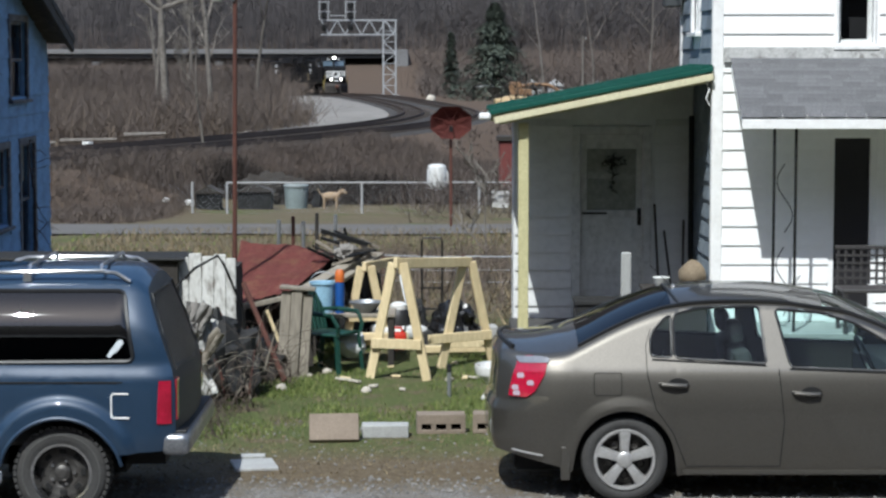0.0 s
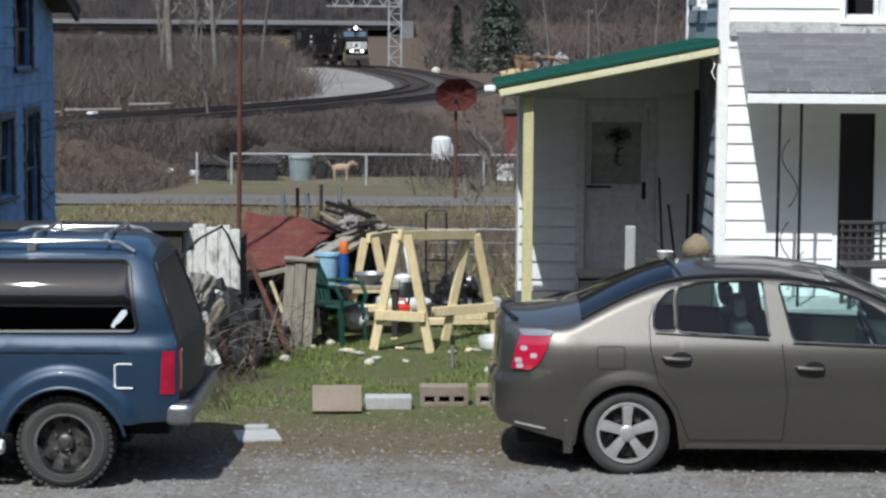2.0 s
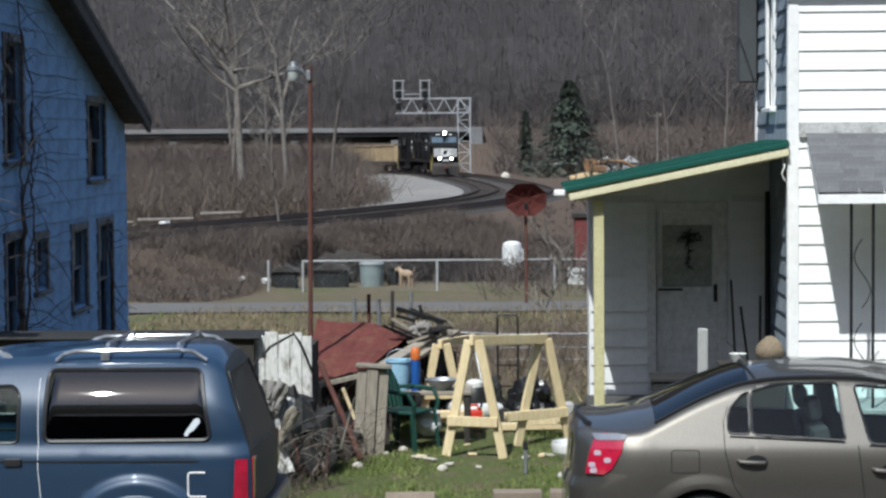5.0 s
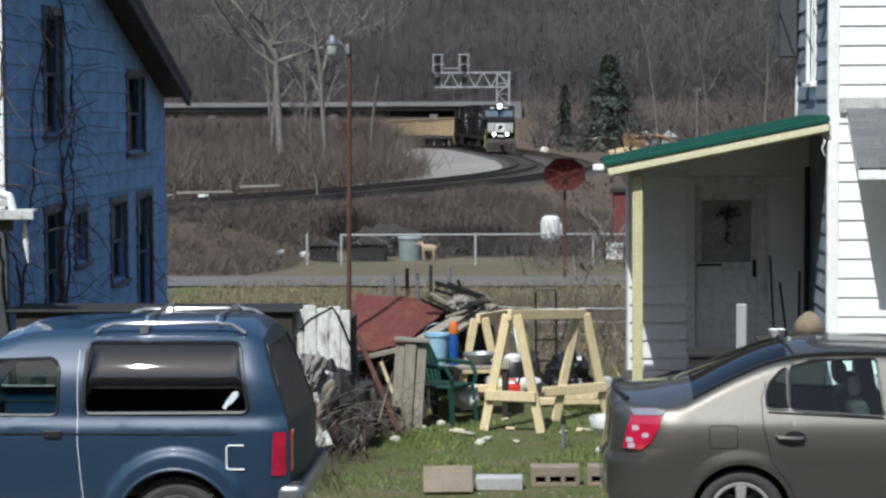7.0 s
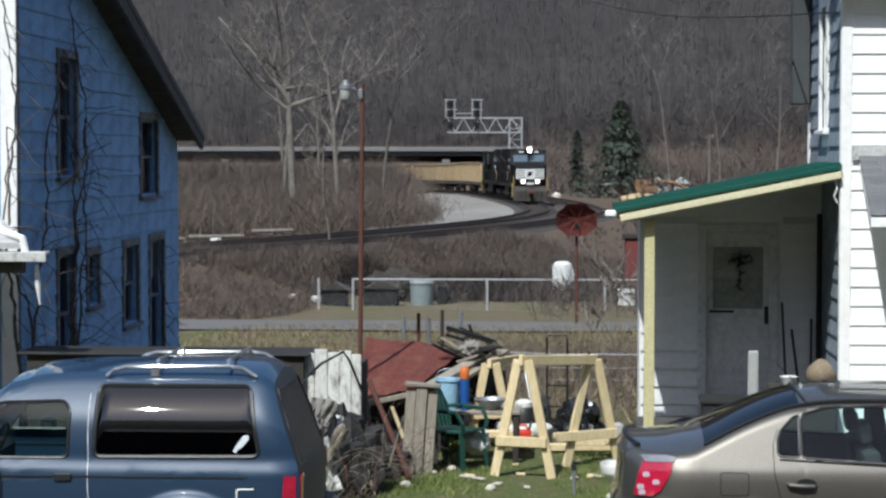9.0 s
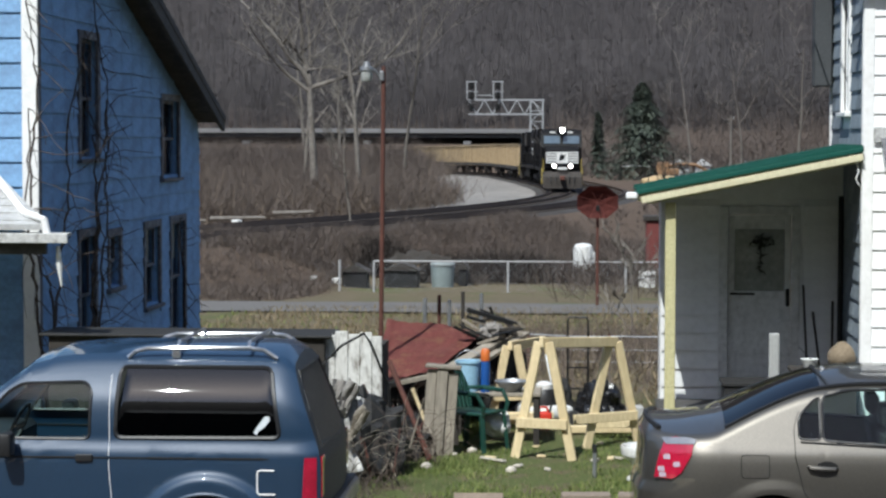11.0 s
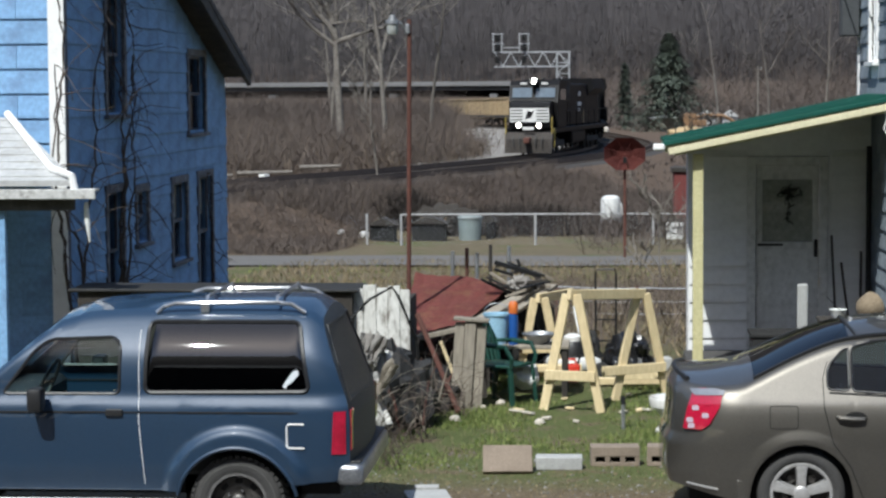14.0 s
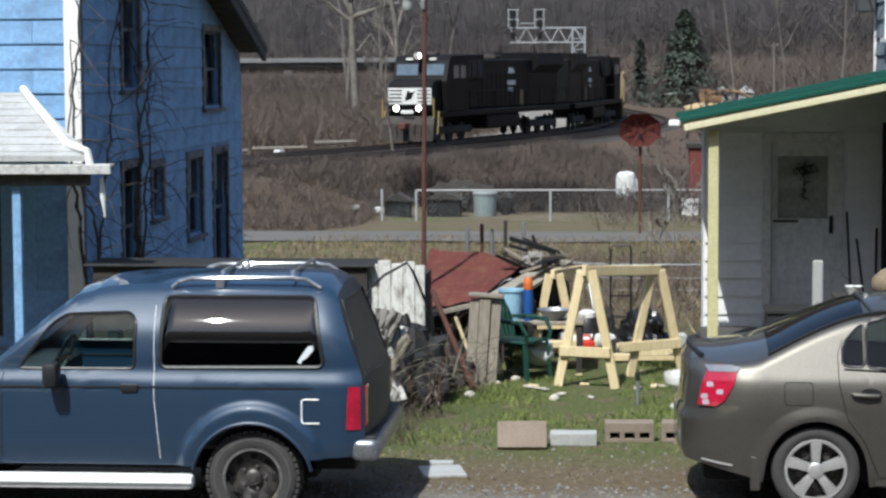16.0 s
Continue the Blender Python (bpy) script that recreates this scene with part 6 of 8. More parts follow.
# tangle of dead bramble over the rubbish
def bramble(n, x0, x1, y0, y1, h, material, name, label, seed, thick=0.005):
    r = random.Random(seed)
    bm = bmesh.new()
    for _ in range(n):
        p = Vector((r.uniform(x0, x1), r.uniform(y0, y1), 0.0))
        d = Vector((r.gauss(0, 0.4), r.gauss(0, 0.3), 1)).normalized()
        pts = [p.copy()]
        top = h * r.uniform(0.5, 1.1)
        for j in range(7):
            d = (d + Vector((r.gauss(0, 0.3), r.gauss(0, 0.25), -0.32 if j > 2 else 0.05))).normalized()
            p = p + d * (top / 5)
            p.z = max(p.z, 0.02)
            pts.append(p.copy())
        tube(pts, [thick * (1.2 - 0.12 * j) for j in range(8)], 3, bm)
    return tagged(part(name, bm, material), label, "bramble", kind="stuff")


M_STEM = mat("dead_grey_stems", (0.30, 0.27, 0.225), (0.17, 0.15, 0.12), 0.9, s1=5, s2=40)
M_STEMD = mat("dead_brown_stems", (0.11, 0.08, 0.06), (0.06, 0.045, 0.036), 0.9, s1=5, s2=40)
bramble(55, -2.6, -1.95, 19.3, 21.2, 0.85, M_STEM, "bramble", "dead grey bramble tangled over the rubbish", 51)
bramble(120, -2.6, -1.75, 19.4, 21.6, 0.75, M_STEMD, "bramble", "dead brown bramble tangled over the rubbish", 52)
# these low dark stems stand for the black shade beside the vehicle
bramble(80, -2.55, -1.85, 17.9, 19.5, 0.34, M_STEMD, "bramble", "dark brown stems added on the ground where black shade lies", 54)
bramble(90, -2.2, -1.5, 21.0, 22.4, 0.45, M_STEMD, "bramble", "dead brown stems under the lean-to", 53)

# tall rusted lamp pole
lp = thing("yard_light", "tall rusted steel pole with a bell-shaped yard light", "yard light", at=pose(-2.3, 23.5, 0))
part("pole", cyl((0.0, 0, -0.2), (0.04, 0, 4.02), 0.027, 0.023, 12), M_RUSTPOLE, lp)
part("arm", tube([(0.03, -0.03, 3.86), (-0.05, -0.05, 3.98), (-0.12, -0.06, 4.0)], 0.013, 8), M_GALV, lp)
part("lamp_housing", lathe([(0.0, 0.1), (0.03, 0.1), (0.04, 0.05), (0.075, 0.04), (0.078, 0.0), (0.03, 0.0), (0, 0.0)], 20, m=Matrix.Translation((-0.14, -0.06, 3.97))), M_GALV, lp, smooth=True)
part("lens", lathe([(0.066, 0.0), (0.062, -0.09), (0.05, -0.11), (0, -0.115)], 20, m=Matrix.Translation((-0.14, -0.06, 3.965))), mat("ribbed_lens", (0.5, 0.52, 0.5), None, 0.2), lp, smooth=True)
part("photocell", box(-0.005, 0.045, -0.05, 0.0, 3.86, 3.97, 0.01), M_GALV, lp)

# concrete blocks
def solid_block(x, y, w, d, h, material, label, rx=0, rz=0):
    tagged(part("concrete_block", box(-w / 2, w / 2, -d / 2, d / 2, 0, h, 0.008, seg=2), material, at=pose(x, y, gz_(x, y), rx, 0, rz), smooth=False), label, "concrete block", group="row of blocks")
solid_block(-0.92, 17.95, 0.42, 0.1, 0.25, M_BLOCKB, "brown concrete block tilted in the grass", -35, 4)
solid_block(-0.495, 18.2, 0.40, 0.19, 0.11, M_BLOCKG, "grey concrete slab block lying flat", 0, 1)
def hollow_block(x, y, rz):
    b = thing("concrete_block", "hollow brown concrete block with its holes showing", "concrete block", group="row of blocks", at=pose(x, y, gz_(x, y), 0, 0, rz))
    bm = bmesh.new()
    W_, D_, H_ = 0.42, 0.2, 0.17
    for z0, z1 in ((0, 0.035), (H_ - 0.035 - 0.05, H_)):
        box(-W_ / 2, W_ / 2, -D_ / 2, D_ / 2, z0, z1, 0.004, bm)
    for x0 in (-0.21, -0.085, 0.045, 0.17):
        box(x0, x0 + 0.04, -D_ / 2 + 0.001, D_ / 2 - 0.001, 0.034, H_ - 0.084, 0, bm)
    part("shell", bm, M_BLOCKB, b)
    # black block set inside the holes to stand for their shade
    part("hole_shade", box(-0.17, 0.17, 0.03, 0.08, 0.034, H_ - 0.084), M_WELL, b)
hollow_block(-0.02, 18.45, 3)
hollow_block(0.47, 18.42, -2)
# cardboard and slab near the vehicle
for x, y, w, d, rz in ((-1.5, 16.85, 0.34, 0.42, 12), (-1.55, 17.3, 0.2, 0.12, 5)):
    tagged(part("paving_slab", box(-w / 2, w / 2, -d / 2, d / 2, 0, 0.03, 0.006), M_BLOCKG, at=pose(x, y, gz_(x, y) - 0.005, 0, 0, rz)), "flat grey slab lying on the gravel", "slab", group="flat slabs")
# toilet bowl, pipe stub
tlt = thing("toilet_bowl", "discarded white ceramic toilet bowl on the grass", "toilet", at=pose(0.50, 20.3, gz_(0.5, 20.3)))
part("bowl", lathe([(0.0, 0.25), (0.12, 0.26), (0.155, 0.335), (0.185, 0.34), (0.192, 0.32), (0.18, 0.25), (0.12, 0.2), (0.085, 0.15)], 28, m=Matrix.Diagonal((1.05, 1.2, 1, 1))), M_CERAMIC, tlt, smooth=True)
part("pedestal", lathe([(0.085, 0.16), (0.08, 0.1), (0.11, 0.05), (0.135, 0.03), (0.14, 0.0), (0, 0)], 28, m=Matrix.Diagonal((1.0, 1.3, 1, 1))), M_CERAMIC, tlt, smooth=True)
st_ = thing("pipe_stub", "galvanised pipe stub with a black cap in the grass", "pipe", at=pose(0.06, 20.45, 0))
part("pipe", cyl((0, 0, -0.05), (0, 0, 0.25), 0.02, n=12), M_GALV, st_)
part("cap", cyl((0, 0, 0.24), (0, 0, 0.31), 0.024, 0.018, 12), M_BLACKP, st_)
# hand truck, bin bags, gas can, cooler, pale blocks
ht = thing("hand_truck", "black steel hand truck standing in the yard", "hand truck", at=pose(-0.13, 25.2, gz_(-0.13, 25.2)))
for x in (-0.12, 0.12):
    part("rail", cyl((x, 0, 0.05), (x, 0.05, 1.1), 0.012, n=8), M_IRON, ht)
    part("wheel", lathe([(0.0, -0.03), (0.1, -0.03), (0.11, 0.0), (0.1, 0.03), (0, 0.03)], 18, m=Matrix.Translation((x * 1.3, 0.06, 0.11)) @ Matrix.Rotation(radians(90), 4, "Y")), M_TYRE, ht)
part("handle", tube([(-0.12, 0.05, 1.08), (-0.1, 0.05, 1.14), (0.1, 0.05, 1.14), (0.12, 0.05, 1.08)], 0.012, 6), M_IRON, ht)
for z in (0.3, 0.55, 0.8):
    part("crossbar", cyl((-0.12, 0.02, z), (0.12, 0.02, z), 0.01, n=6), M_IRON, ht)
part("toe_plate", box(-0.18, 0.18, -0.22, 0.0, 0.02, 0.035), M_IRON, ht)
lump("bin_bag", "shiny black plastic bin bag", "bin bag", 0.12, 24.2, 0.0, 0.27, 0.25, 0.38, mat("black_bag", (0.012, 0.012, 0.013), None, 0.25, s1=5, s2=20, bump=0.6), 21, 0.3, 4)
lump("bin_bag", "small black plastic bin bag", "bin bag", -0.35, 24.6, 0.0, 0.17, 0.2, 0.36, M_TARP, 22, 0.3, 4)
gc = thing("fuel_can", "red plastic fuel can by the boards", "fuel can", at=pose(-0.5, 23.45, 0.04))
part("body", box(-0.1, 0.1, -0.07, 0.07, 0.0, 0.2, 0.03, seg=2), M_REDP, gc, smooth=True)
part("handle", tube([(-0.07, 0, 0.19), (-0.05, 0, 0.25), (0.04, 0, 0.25), (0.06, 0, 0.19)], 0.014, 6), M_REDP, gc, smooth=True)
part("spout", cyl((0.07, 0, 0.19), (0.1, 0, 0.3), 0.015, 0.01, 8), M_BLACKP, gc)
gr = thing("push_mower", "white and black push mower behind the trestle", "mower", at=pose(-0.5, 24.1, 0.0, 0, 0, 20))
part("deck", box(-0.28, 0.28, -0.24, 0.24, 0.1, 0.24, 0.05, seg=2), M_WPLAST, gr, smooth=True)
part("engine", lathe([(0.14, 0.24), (0.14, 0.36), (0.1, 0.42), (0, 0.43)], 18), M_BLACKP, gr, smooth=True)
part("engine_cover", lathe([(0.1, 0.42), (0.1, 0.47), (0.05, 0.5), (0, 0.5)], 18), M_WPLAST, gr, smooth=True)
for x in (-0.25, 0.25):
    for y in (-0.26, 0.26):
        part("wheel", lathe([(0, -0.025), (0.09, -0.025), (0.1, 0.0), (0.09, 0.025), (0, 0.025)], 18, m=Matrix.Translation((x, y, 0.1)) @ Matrix.Rotation(radians(90), 4, "X")), M_TYRE, gr)
part("handle", tube([(-0.2, 0.2, 0.22), (-0.22, 0.6, 0.75), (0.22, 0.6, 0.75), (0.2, 0.2, 0.22)], 0.012, 6), M_GALV, gr)
for k, (x, w, h) in enumerate(((0.32, 0.2, 0.16), (0.53, 0.18, 0.19), (0.70, 0.14, 0.13))):
    tagged(part("pale_block", box(-w / 2, w / 2, -0.1, 0.1, 0, h, 0.012), M_BLOCKG if k else M_WPLAST, at=pose(x, 24.6, gz_(x, 24.6), 0, 0, 8 * k)), "pale concrete block by the porch corner", "concrete block", group="pale blocks by the porch")

# rocks and wood scraps in the grass
for k, (x, y, r) in enumerate(((-1.58, 20.85, 0.062), (-1.2, 22.0, 0.05), (-0.75, 20.7, 0.055), (-1.36, 21.7, 0.03))):
    bm = bmesh.new()
    bmesh.ops.create_icosphere(bm, subdivisions=2, radius=r)
    for v in bm.verts:
        v.co *= 1 + 0.3 * noise.noise(v.co * 20 + Vector((k, 0, 0)))
        v.co.z = max(v.co.z * 0.75, -0.3 * r)
    tagged(part("rock", bm, M_ROCK, at=pose(x, y, gz_(x, y) + 0.3 * r), smooth=True), "pale rounded rock on the grass", "rock", group="rocks on the grass")
for k in range(22):
    x, y = rnd.uniform(-1.0, 0.6), rnd.uniform(20.6, 22.9)
    L0 = rnd.uniform(0.04, 0.14)
    if k == 0:
        x, y, L0 = -0.95, 21.3, 0.32
    tagged(part("wood_offcut", box(-L0 / 2, L0 / 2, -0.03, 0.03, 0, 0.022, 0.003), M_PINE if k % 3 else M_ROCK, at=pose(x, y, gz_(x, y) + 0.01, rnd.uniform(-8, 8), rnd.uniform(-8, 8), rnd.uniform(0, 180))), "pale wood offcut lying in the grass", "offcut", group="wood offcuts")

# things on the side porch
pt = thing("fence_picket", "pale weathered board standing by the porch", "board", at=pose(1.92, 22.4, 0))
part("plank", box(-0.055, 0.055, -0.02, 0.02, 0.0, 1.22, 0.018, seg=2), M_BLOCKG, pt)
bk = thing("wicker_basket", "tan wicker basket tipped on its side", "basket", at=pose(2.52, 22.45, 0.93, 75, 0, 130))
part("weave", lathe([(0.0, 0.0), (0.07, 0.01), (0.12, 0.06), (0.14, 0.15), (0.15, 0.2), (0.135, 0.21), (0.12, 0.15), (0, 0.12)], 26), mat("tan_wicker", (0.28, 0.22, 0.15), (0.17, 0.13, 0.085), 0.9, s1=10, s2=60, bump=0.8), bk, smooth=True)
cr = thing("storage_crate", "dark crate heaped on the porch step", "crate", at=pose(2.45, 22.4, 0))
part("body", box(-0.35, 0.3, -0.2, 0.25, 0.0, 0.82, 0.01), M_DARKWOOD, cr)
part("lid", box(-0.37, 0.32, -0.22, 0.27, 0.82, 0.86, 0.006), M_DARKWOOD, cr)
pb = thing("white_bowl", "white plastic bowl on the crate", "bowl", at=pose(2.28, 22.35, 0.86))
part("bowl", lathe([(0, 0.0), (0.05, 0.0), (0.09, 0.09), (0.095, 0.1), (0.085, 0.095), (0, 0.02)], 20), M_WPLAST, pb, smooth=True)
stp = thing("porch_step", "dark wooden step box under the porch door", "step", at=pose(1.9, 23.7, 0.30))
part("tread", box(-0.45, 0.4, -0.3, 0.3, 0.24, 0.28, 0.006), M_TARP, stp)
part("riser", box(-0.43, 0.38, -0.28, 0.28, 0.0, 0.24), M_TARP, stp)
for k, (x, h, lean) in enumerate(((2.45, 1.3, -0.06), (2.62, 1.0, -0.12), (2.7, 1.12, 0.02))):
    tl_ = thing("garden_tool", "dark long-handled garden tool leaning on the wall", "garden tool", group="garden tools", at=pose(x, 24.1, 0.3))
    part("shaft", cyl((0, 0, 0.0), (lean, 0.12, h), 0.014, n=8), M_DARKWOOD, tl_)
    part("head", box(-0.07, 0.07, -0.02, 0.02, 0.0, 0.12, 0.01), M_IRON, tl_)
wr = thing("wreath", "dark dried-flower swag on the porch door", "wreath", at=pose(1.92, 24.3, 2.08))
bm = bmesh.new()
for k in range(90):
    a, r0 = rnd.uniform(0, math.tau), rnd.uniform(0, 0.13)
    x, z = r0 * math.cos(a), 0.5 * r0 * math.sin(a) if k < 55 else -rnd.uniform(0, 0.34)
    x = x if k < 55 else rnd.uniform(-0.03, 0.03)
    d = Vector((rnd.uniform(-1, 1), -0.3, rnd.uniform(-1, 1))).normalized() * 0.05
    cyl(Vector((x, 0, z)), Vector((x, -0.01, z)) + d, 0.008, 0.003, 4, bm)
part("foliage", bm, mat("dried_leaf", (0.03, 0.032, 0.022), None, 0.9), wr)
ca = part("cable", tube([(2.78, 22.7, 3.0), (2.8, 22.66, 2.9), (2.77, 22.66, 2.82), (2.8, 22.67, 2.76), (2.82, 22.7, 2.74)], 0.008, 6), M_TRIMW)
tagged(ca, "loose white cable under the porch roof", "cable")
dp = thing("drainpipe", "dark drainpipe down the house corner", "drainpipe", at=pose(2.78, 24.05, 0.3))
part("pipe", cyl((0, 0, 0), (0, 0, 2.3), 0.03, n=10), M_IRON, dp)

# grass and gravel
def blades(n, x0, x1, y0, y1, h0, h1, material, name, label, cat, seed, keep=None, wide=0.006):
    r = random.Random(seed)
    V, Fs = [], []
    while len(Fs) < n:
        x, y = r.uniform(x0, x1), r.uniform(y0, y1)
        if keep and not keep(x, y, r):
            continue
        z = land(x, y) - 0.01
        h = r.uniform(h0, h1)
        a = r.uniform(0, math.tau)
        w = wide * r.uniform(0.6, 1.4)
        lx, ly = r.uniform(-0.6, 0.6) * h, r.uniform(-0.6, 0.6) * h
        b = len(V)
        V += [(x - w * math.cos(a), y - w * math.sin(a), z), (x + w * math.cos(a), y + w * math.sin(a), z), (x + lx, y + ly, z + h)]
        Fs.append((b, b + 1, b + 2))
    me = bpy.data.meshes.new(name)
    me.from_pydata(V, [], Fs)
    me.materials.append(material)
    return tagged(new(name, me), label, cat, kind="stuff")


def leafy(name, c, c2):
    m, N, L = nt(name)
    b = N["Principled BSDF"]
    g = N.new("ShaderNodeNewGeometry")
    L.new(mixc(N, L, g.outputs["Random Per Island"], c, c2), b.inputs["Base Color"])
    b.inputs["Roughness"].default_value = 0.8
    b.inputs["Specular IOR Level"].default_value = 0.2
    return m


M_GRASS = leafy("grass_blades", (0.06, 0.098, 0.022), (0.205, 0.23, 0.075))
M_DRY = leafy("dry_grass", (0.27, 0.215, 0.13), (0.09, 0.066, 0.04))
def patch(x, y, r):
    return noise.noise((x * 1.1, y * 0.9, 0)) * 1.1 + 0.2 > r.random() and y - 18.0 > 0.8 * r.random() - 0.2
blades(34000, -3.6, 3.2, 17.6, 25.5, 0.02, 0.07, M_GRASS, "grass", "short patchy green grass of the yard", "grass", 1, patch, 0.007)
blades(20000, -4, 4, 17.0, 27, 0.015, 0.05, M_DRY, "dry_grass", "dry brown grass and straw in the yard", "dry grass", 2, None, 0.004)
blades(16000, -9, 5, 26, 60, 0.05, 0.22, M_DRY, "dry_weeds", "dry weeds behind the yard", "weeds", 3, None, 0.012)
blades(2200, -11, 7, 40, 58, 0.04, 0.12, M_GRASS, "lane_grass", "green verge along the lane", "grass", 4, None, 0.02)


def stones(n, x0, x1, y0, y1, r0, r1, material, name, label, cat, seed):
    r = random.Random(seed)
    V, Fs = [], []
    for k in range(n):
        x, y = r.uniform(x0, x1), r.uniform(y0, y1)
        s = r.uniform(r0, r1)
        z = land(x, y) + s * 0.15
        b = len(V)
        for dx, dy, dz in ((1, 0, 0), (-0.5, 0.87, 0), (-0.5, -0.87, 0), (0, 0, 0.8), (0, 0, -0.6)):
            V.append((x + s * dx * r.uniform(0.6, 1.3), y + s * dy * r.uniform(0.6, 1.3), z + s * dz * r.uniform(0.5, 1.1)))
        for a, c in ((0, 1), (1, 2), (2, 0)):
            Fs += [(b + a, b + c, b + 3), (b + c, b + a, b + 4)]
    me = bpy.data.meshes.new(name)
    me.from_pydata(V, [], Fs)
    me.materials.append(material)
    return tagged(new(name, me), label, cat, kind="stuff")


M_STONES = leafy("gravel_stones", (0.25, 0.242, 0.23), (0.12, 0.114, 0.106))
stones(10000, -5.5, 6, 12.6, 16.4, 0.008, 0.028, M_STONES, "gravel", "loose grey gravel of the parking strip", "gravel", 5)
stones(1500, -5, 5, 16.6, 19, 0.006, 0.02, M_STONES, "gravel", "scattered gravel at the grass edge", "gravel", 6)
blades(9000, -4, 4, 15.8, 18.6, 0.008, 0.03, M_DRY, "leaf_litter", "dry leaf litter at the gravel edge", "leaf litter", 7, None, 0.012)

# ---------------------------------------------------------------- behind the yards
M_FENCE = mat("fence_pipe_grey", (0.50, 0.50, 0.50), (0.38, 0.38, 0.38), 0.6, 0.3)
M_BRUSH = leafy("bare_brush", (0.103, 0.083, 0.071), (0.074, 0.059, 0.052))
M_BRUSHL = leafy("pale_brush", (0.17, 0.132, 0.098), (0.09, 0.07, 0.056))
M_WOODS = leafy("bare_winter_woods", (0.070, 0.063, 0.063), (0.054, 0.049, 0.049))
M_BARK = mat("grey_bark", (0.20, 0.18, 0.155), (0.12, 0.105, 0.09), 0.95, s1=0.8, s2=6, bump=0.3)
M_SYC = mat("sycamore_bark", (0.25, 0.23, 0.205), (0.12, 0.105, 0.09), 0.9, s1=0.6, s2=4, bump=0.2, dirt=(0.10, 0.085, 0.07), dirt_amount=0.7)
M_SPRUCE = leafy("spruce_needles", (0.033, 0.044, 0.034), (0.10, 0.115, 0.09))

# chain-link fence along the far yard
fc = thing("chain_link_fence", "grey chain-link fence with pipe posts", "fence")
FY = 80.0
fx = [-9.35, -8.06, -3.03, 1.35, 5.6]
for x in fx:
    z = land(x, FY)
    part("post", cyl((x, FY, z - 0.1), (x, FY, z + 1.18), 0.045, n=8), M_FENCE, fc)
for a, b in zip(fx[1:], fx[2:]):
    part("top_rail", cyl((a, FY, land(a, FY) + 1.16), (b, FY, land(b, FY) + 1.16), 0.033, n=6), M_FENCE, fc)
bm = bmesh.new()
for k in range(75):
    x = fx[0] + k * 0.2
    for d in (-1, 1):
        cyl((x, FY, land(x, FY)), (x + d * 1.1, FY, land(x, FY) + 1.12), 0.002, n=3, bm=bm, caps=False)
tagged(part("mesh_wire", bm, M_GALV, fc), kind="stuff")
for x, y0 in ((2.05, 80.5), (2.25, 80.4)):
    tagged(part("white_sign", box(-0.22, 0.22, -0.02, 0.02, 0, 0.62, 0.01), M_WPLAST, at=pose(x, y0, land(x, y0) + 0.2)), "faded white board hung at the fence", "board", group="white boards")
# wire fence nearer the yard
wf = thing("wire_fence", "low wire fence behind the yard", "fence")
for x in (-0.9, 0.3, 1.5, 2.6):
    part("post", cyl((x, 32, land(x, 32) - 0.1), (x, 32, land(x, 32) + 0.55), 0.02, n=6), M_RUSTPOLE, wf)
for h in (0.5, 0.3, 0.12):
    part("wire", tube([(x, 32, land(x, 32) + h + 0.01 * math.sin(x * 5)) for x in [-0.9 + 0.35 * i for i in range(11)]], 0.006 if h < 0.5 else 0.011, 4), M_GALV, wf)

def bare_tree(name, label, x, y, h, r, seed, material, lean=0.0, levels=4, first=0.35, twig=0.02, spread=0.75):
    """A tapered trunk that forks into limbs and twigs."""
    rr = random.Random(seed)
    z0 = land(x, y) - 0.2
    tree = thing(name, label, "tree", at=pose(x, y, z0))
    trunk, crown_ = bmesh.new(), bmesh.new()
    def grow(bm, p, d, L_, r0, lev):
        n = 5 if lev else 9
        pts, rad = [p.copy()], [r0]
        for i in range(n):
            d = (d + Vector((rr.uniform(-1, 1), rr.uniform(-1, 1), rr.uniform(-0.2, 0.55))) * (0.10 if lev == 0 else 0.2)).normalized()
            p = p + d * (L_ / n)
            pts.append(p.copy())
            rad.append(max(r0 * (1 - 0.72 * (i + 1) / n), 0.012))
        tube(pts, rad, 8 if lev == 0 else (5 if lev == 1 else 3), bm)
        if lev >= levels:
            return
        for k in range(rr.randint(4, 6) if lev < 2 else rr.randint(3, 4)):
            f = rr.uniform(first if lev == 0 else 0.25, 1.0)
            i = min(n - 1, int(f * n))
            q = pts[i].lerp(pts[i + 1], f * n - i) if i < n else pts[-1]
            a = rr.uniform(0, math.tau)
            e = Vector((math.cos(a), math.sin(a) * 0.7, 0))
            e = (d * (1 - spread * 0.5) + e * spread + Vector((0, 0, 0.25))).normalized()
            grow(crown_, q, e, L_ * rr.uniform(0.32, 0.55), max(rad[i] * 0.55, twig), lev + 1)
    grow(trunk, Vector((0, 0, 0)), Vector((lean, 0, 1)).normalized(), h, r, 0)
    part("trunk", trunk, material, tree, smooth=True)
    part("crown", crown_, material, tree, "bare grey limbs and twigs", smooth=True)
    return tree

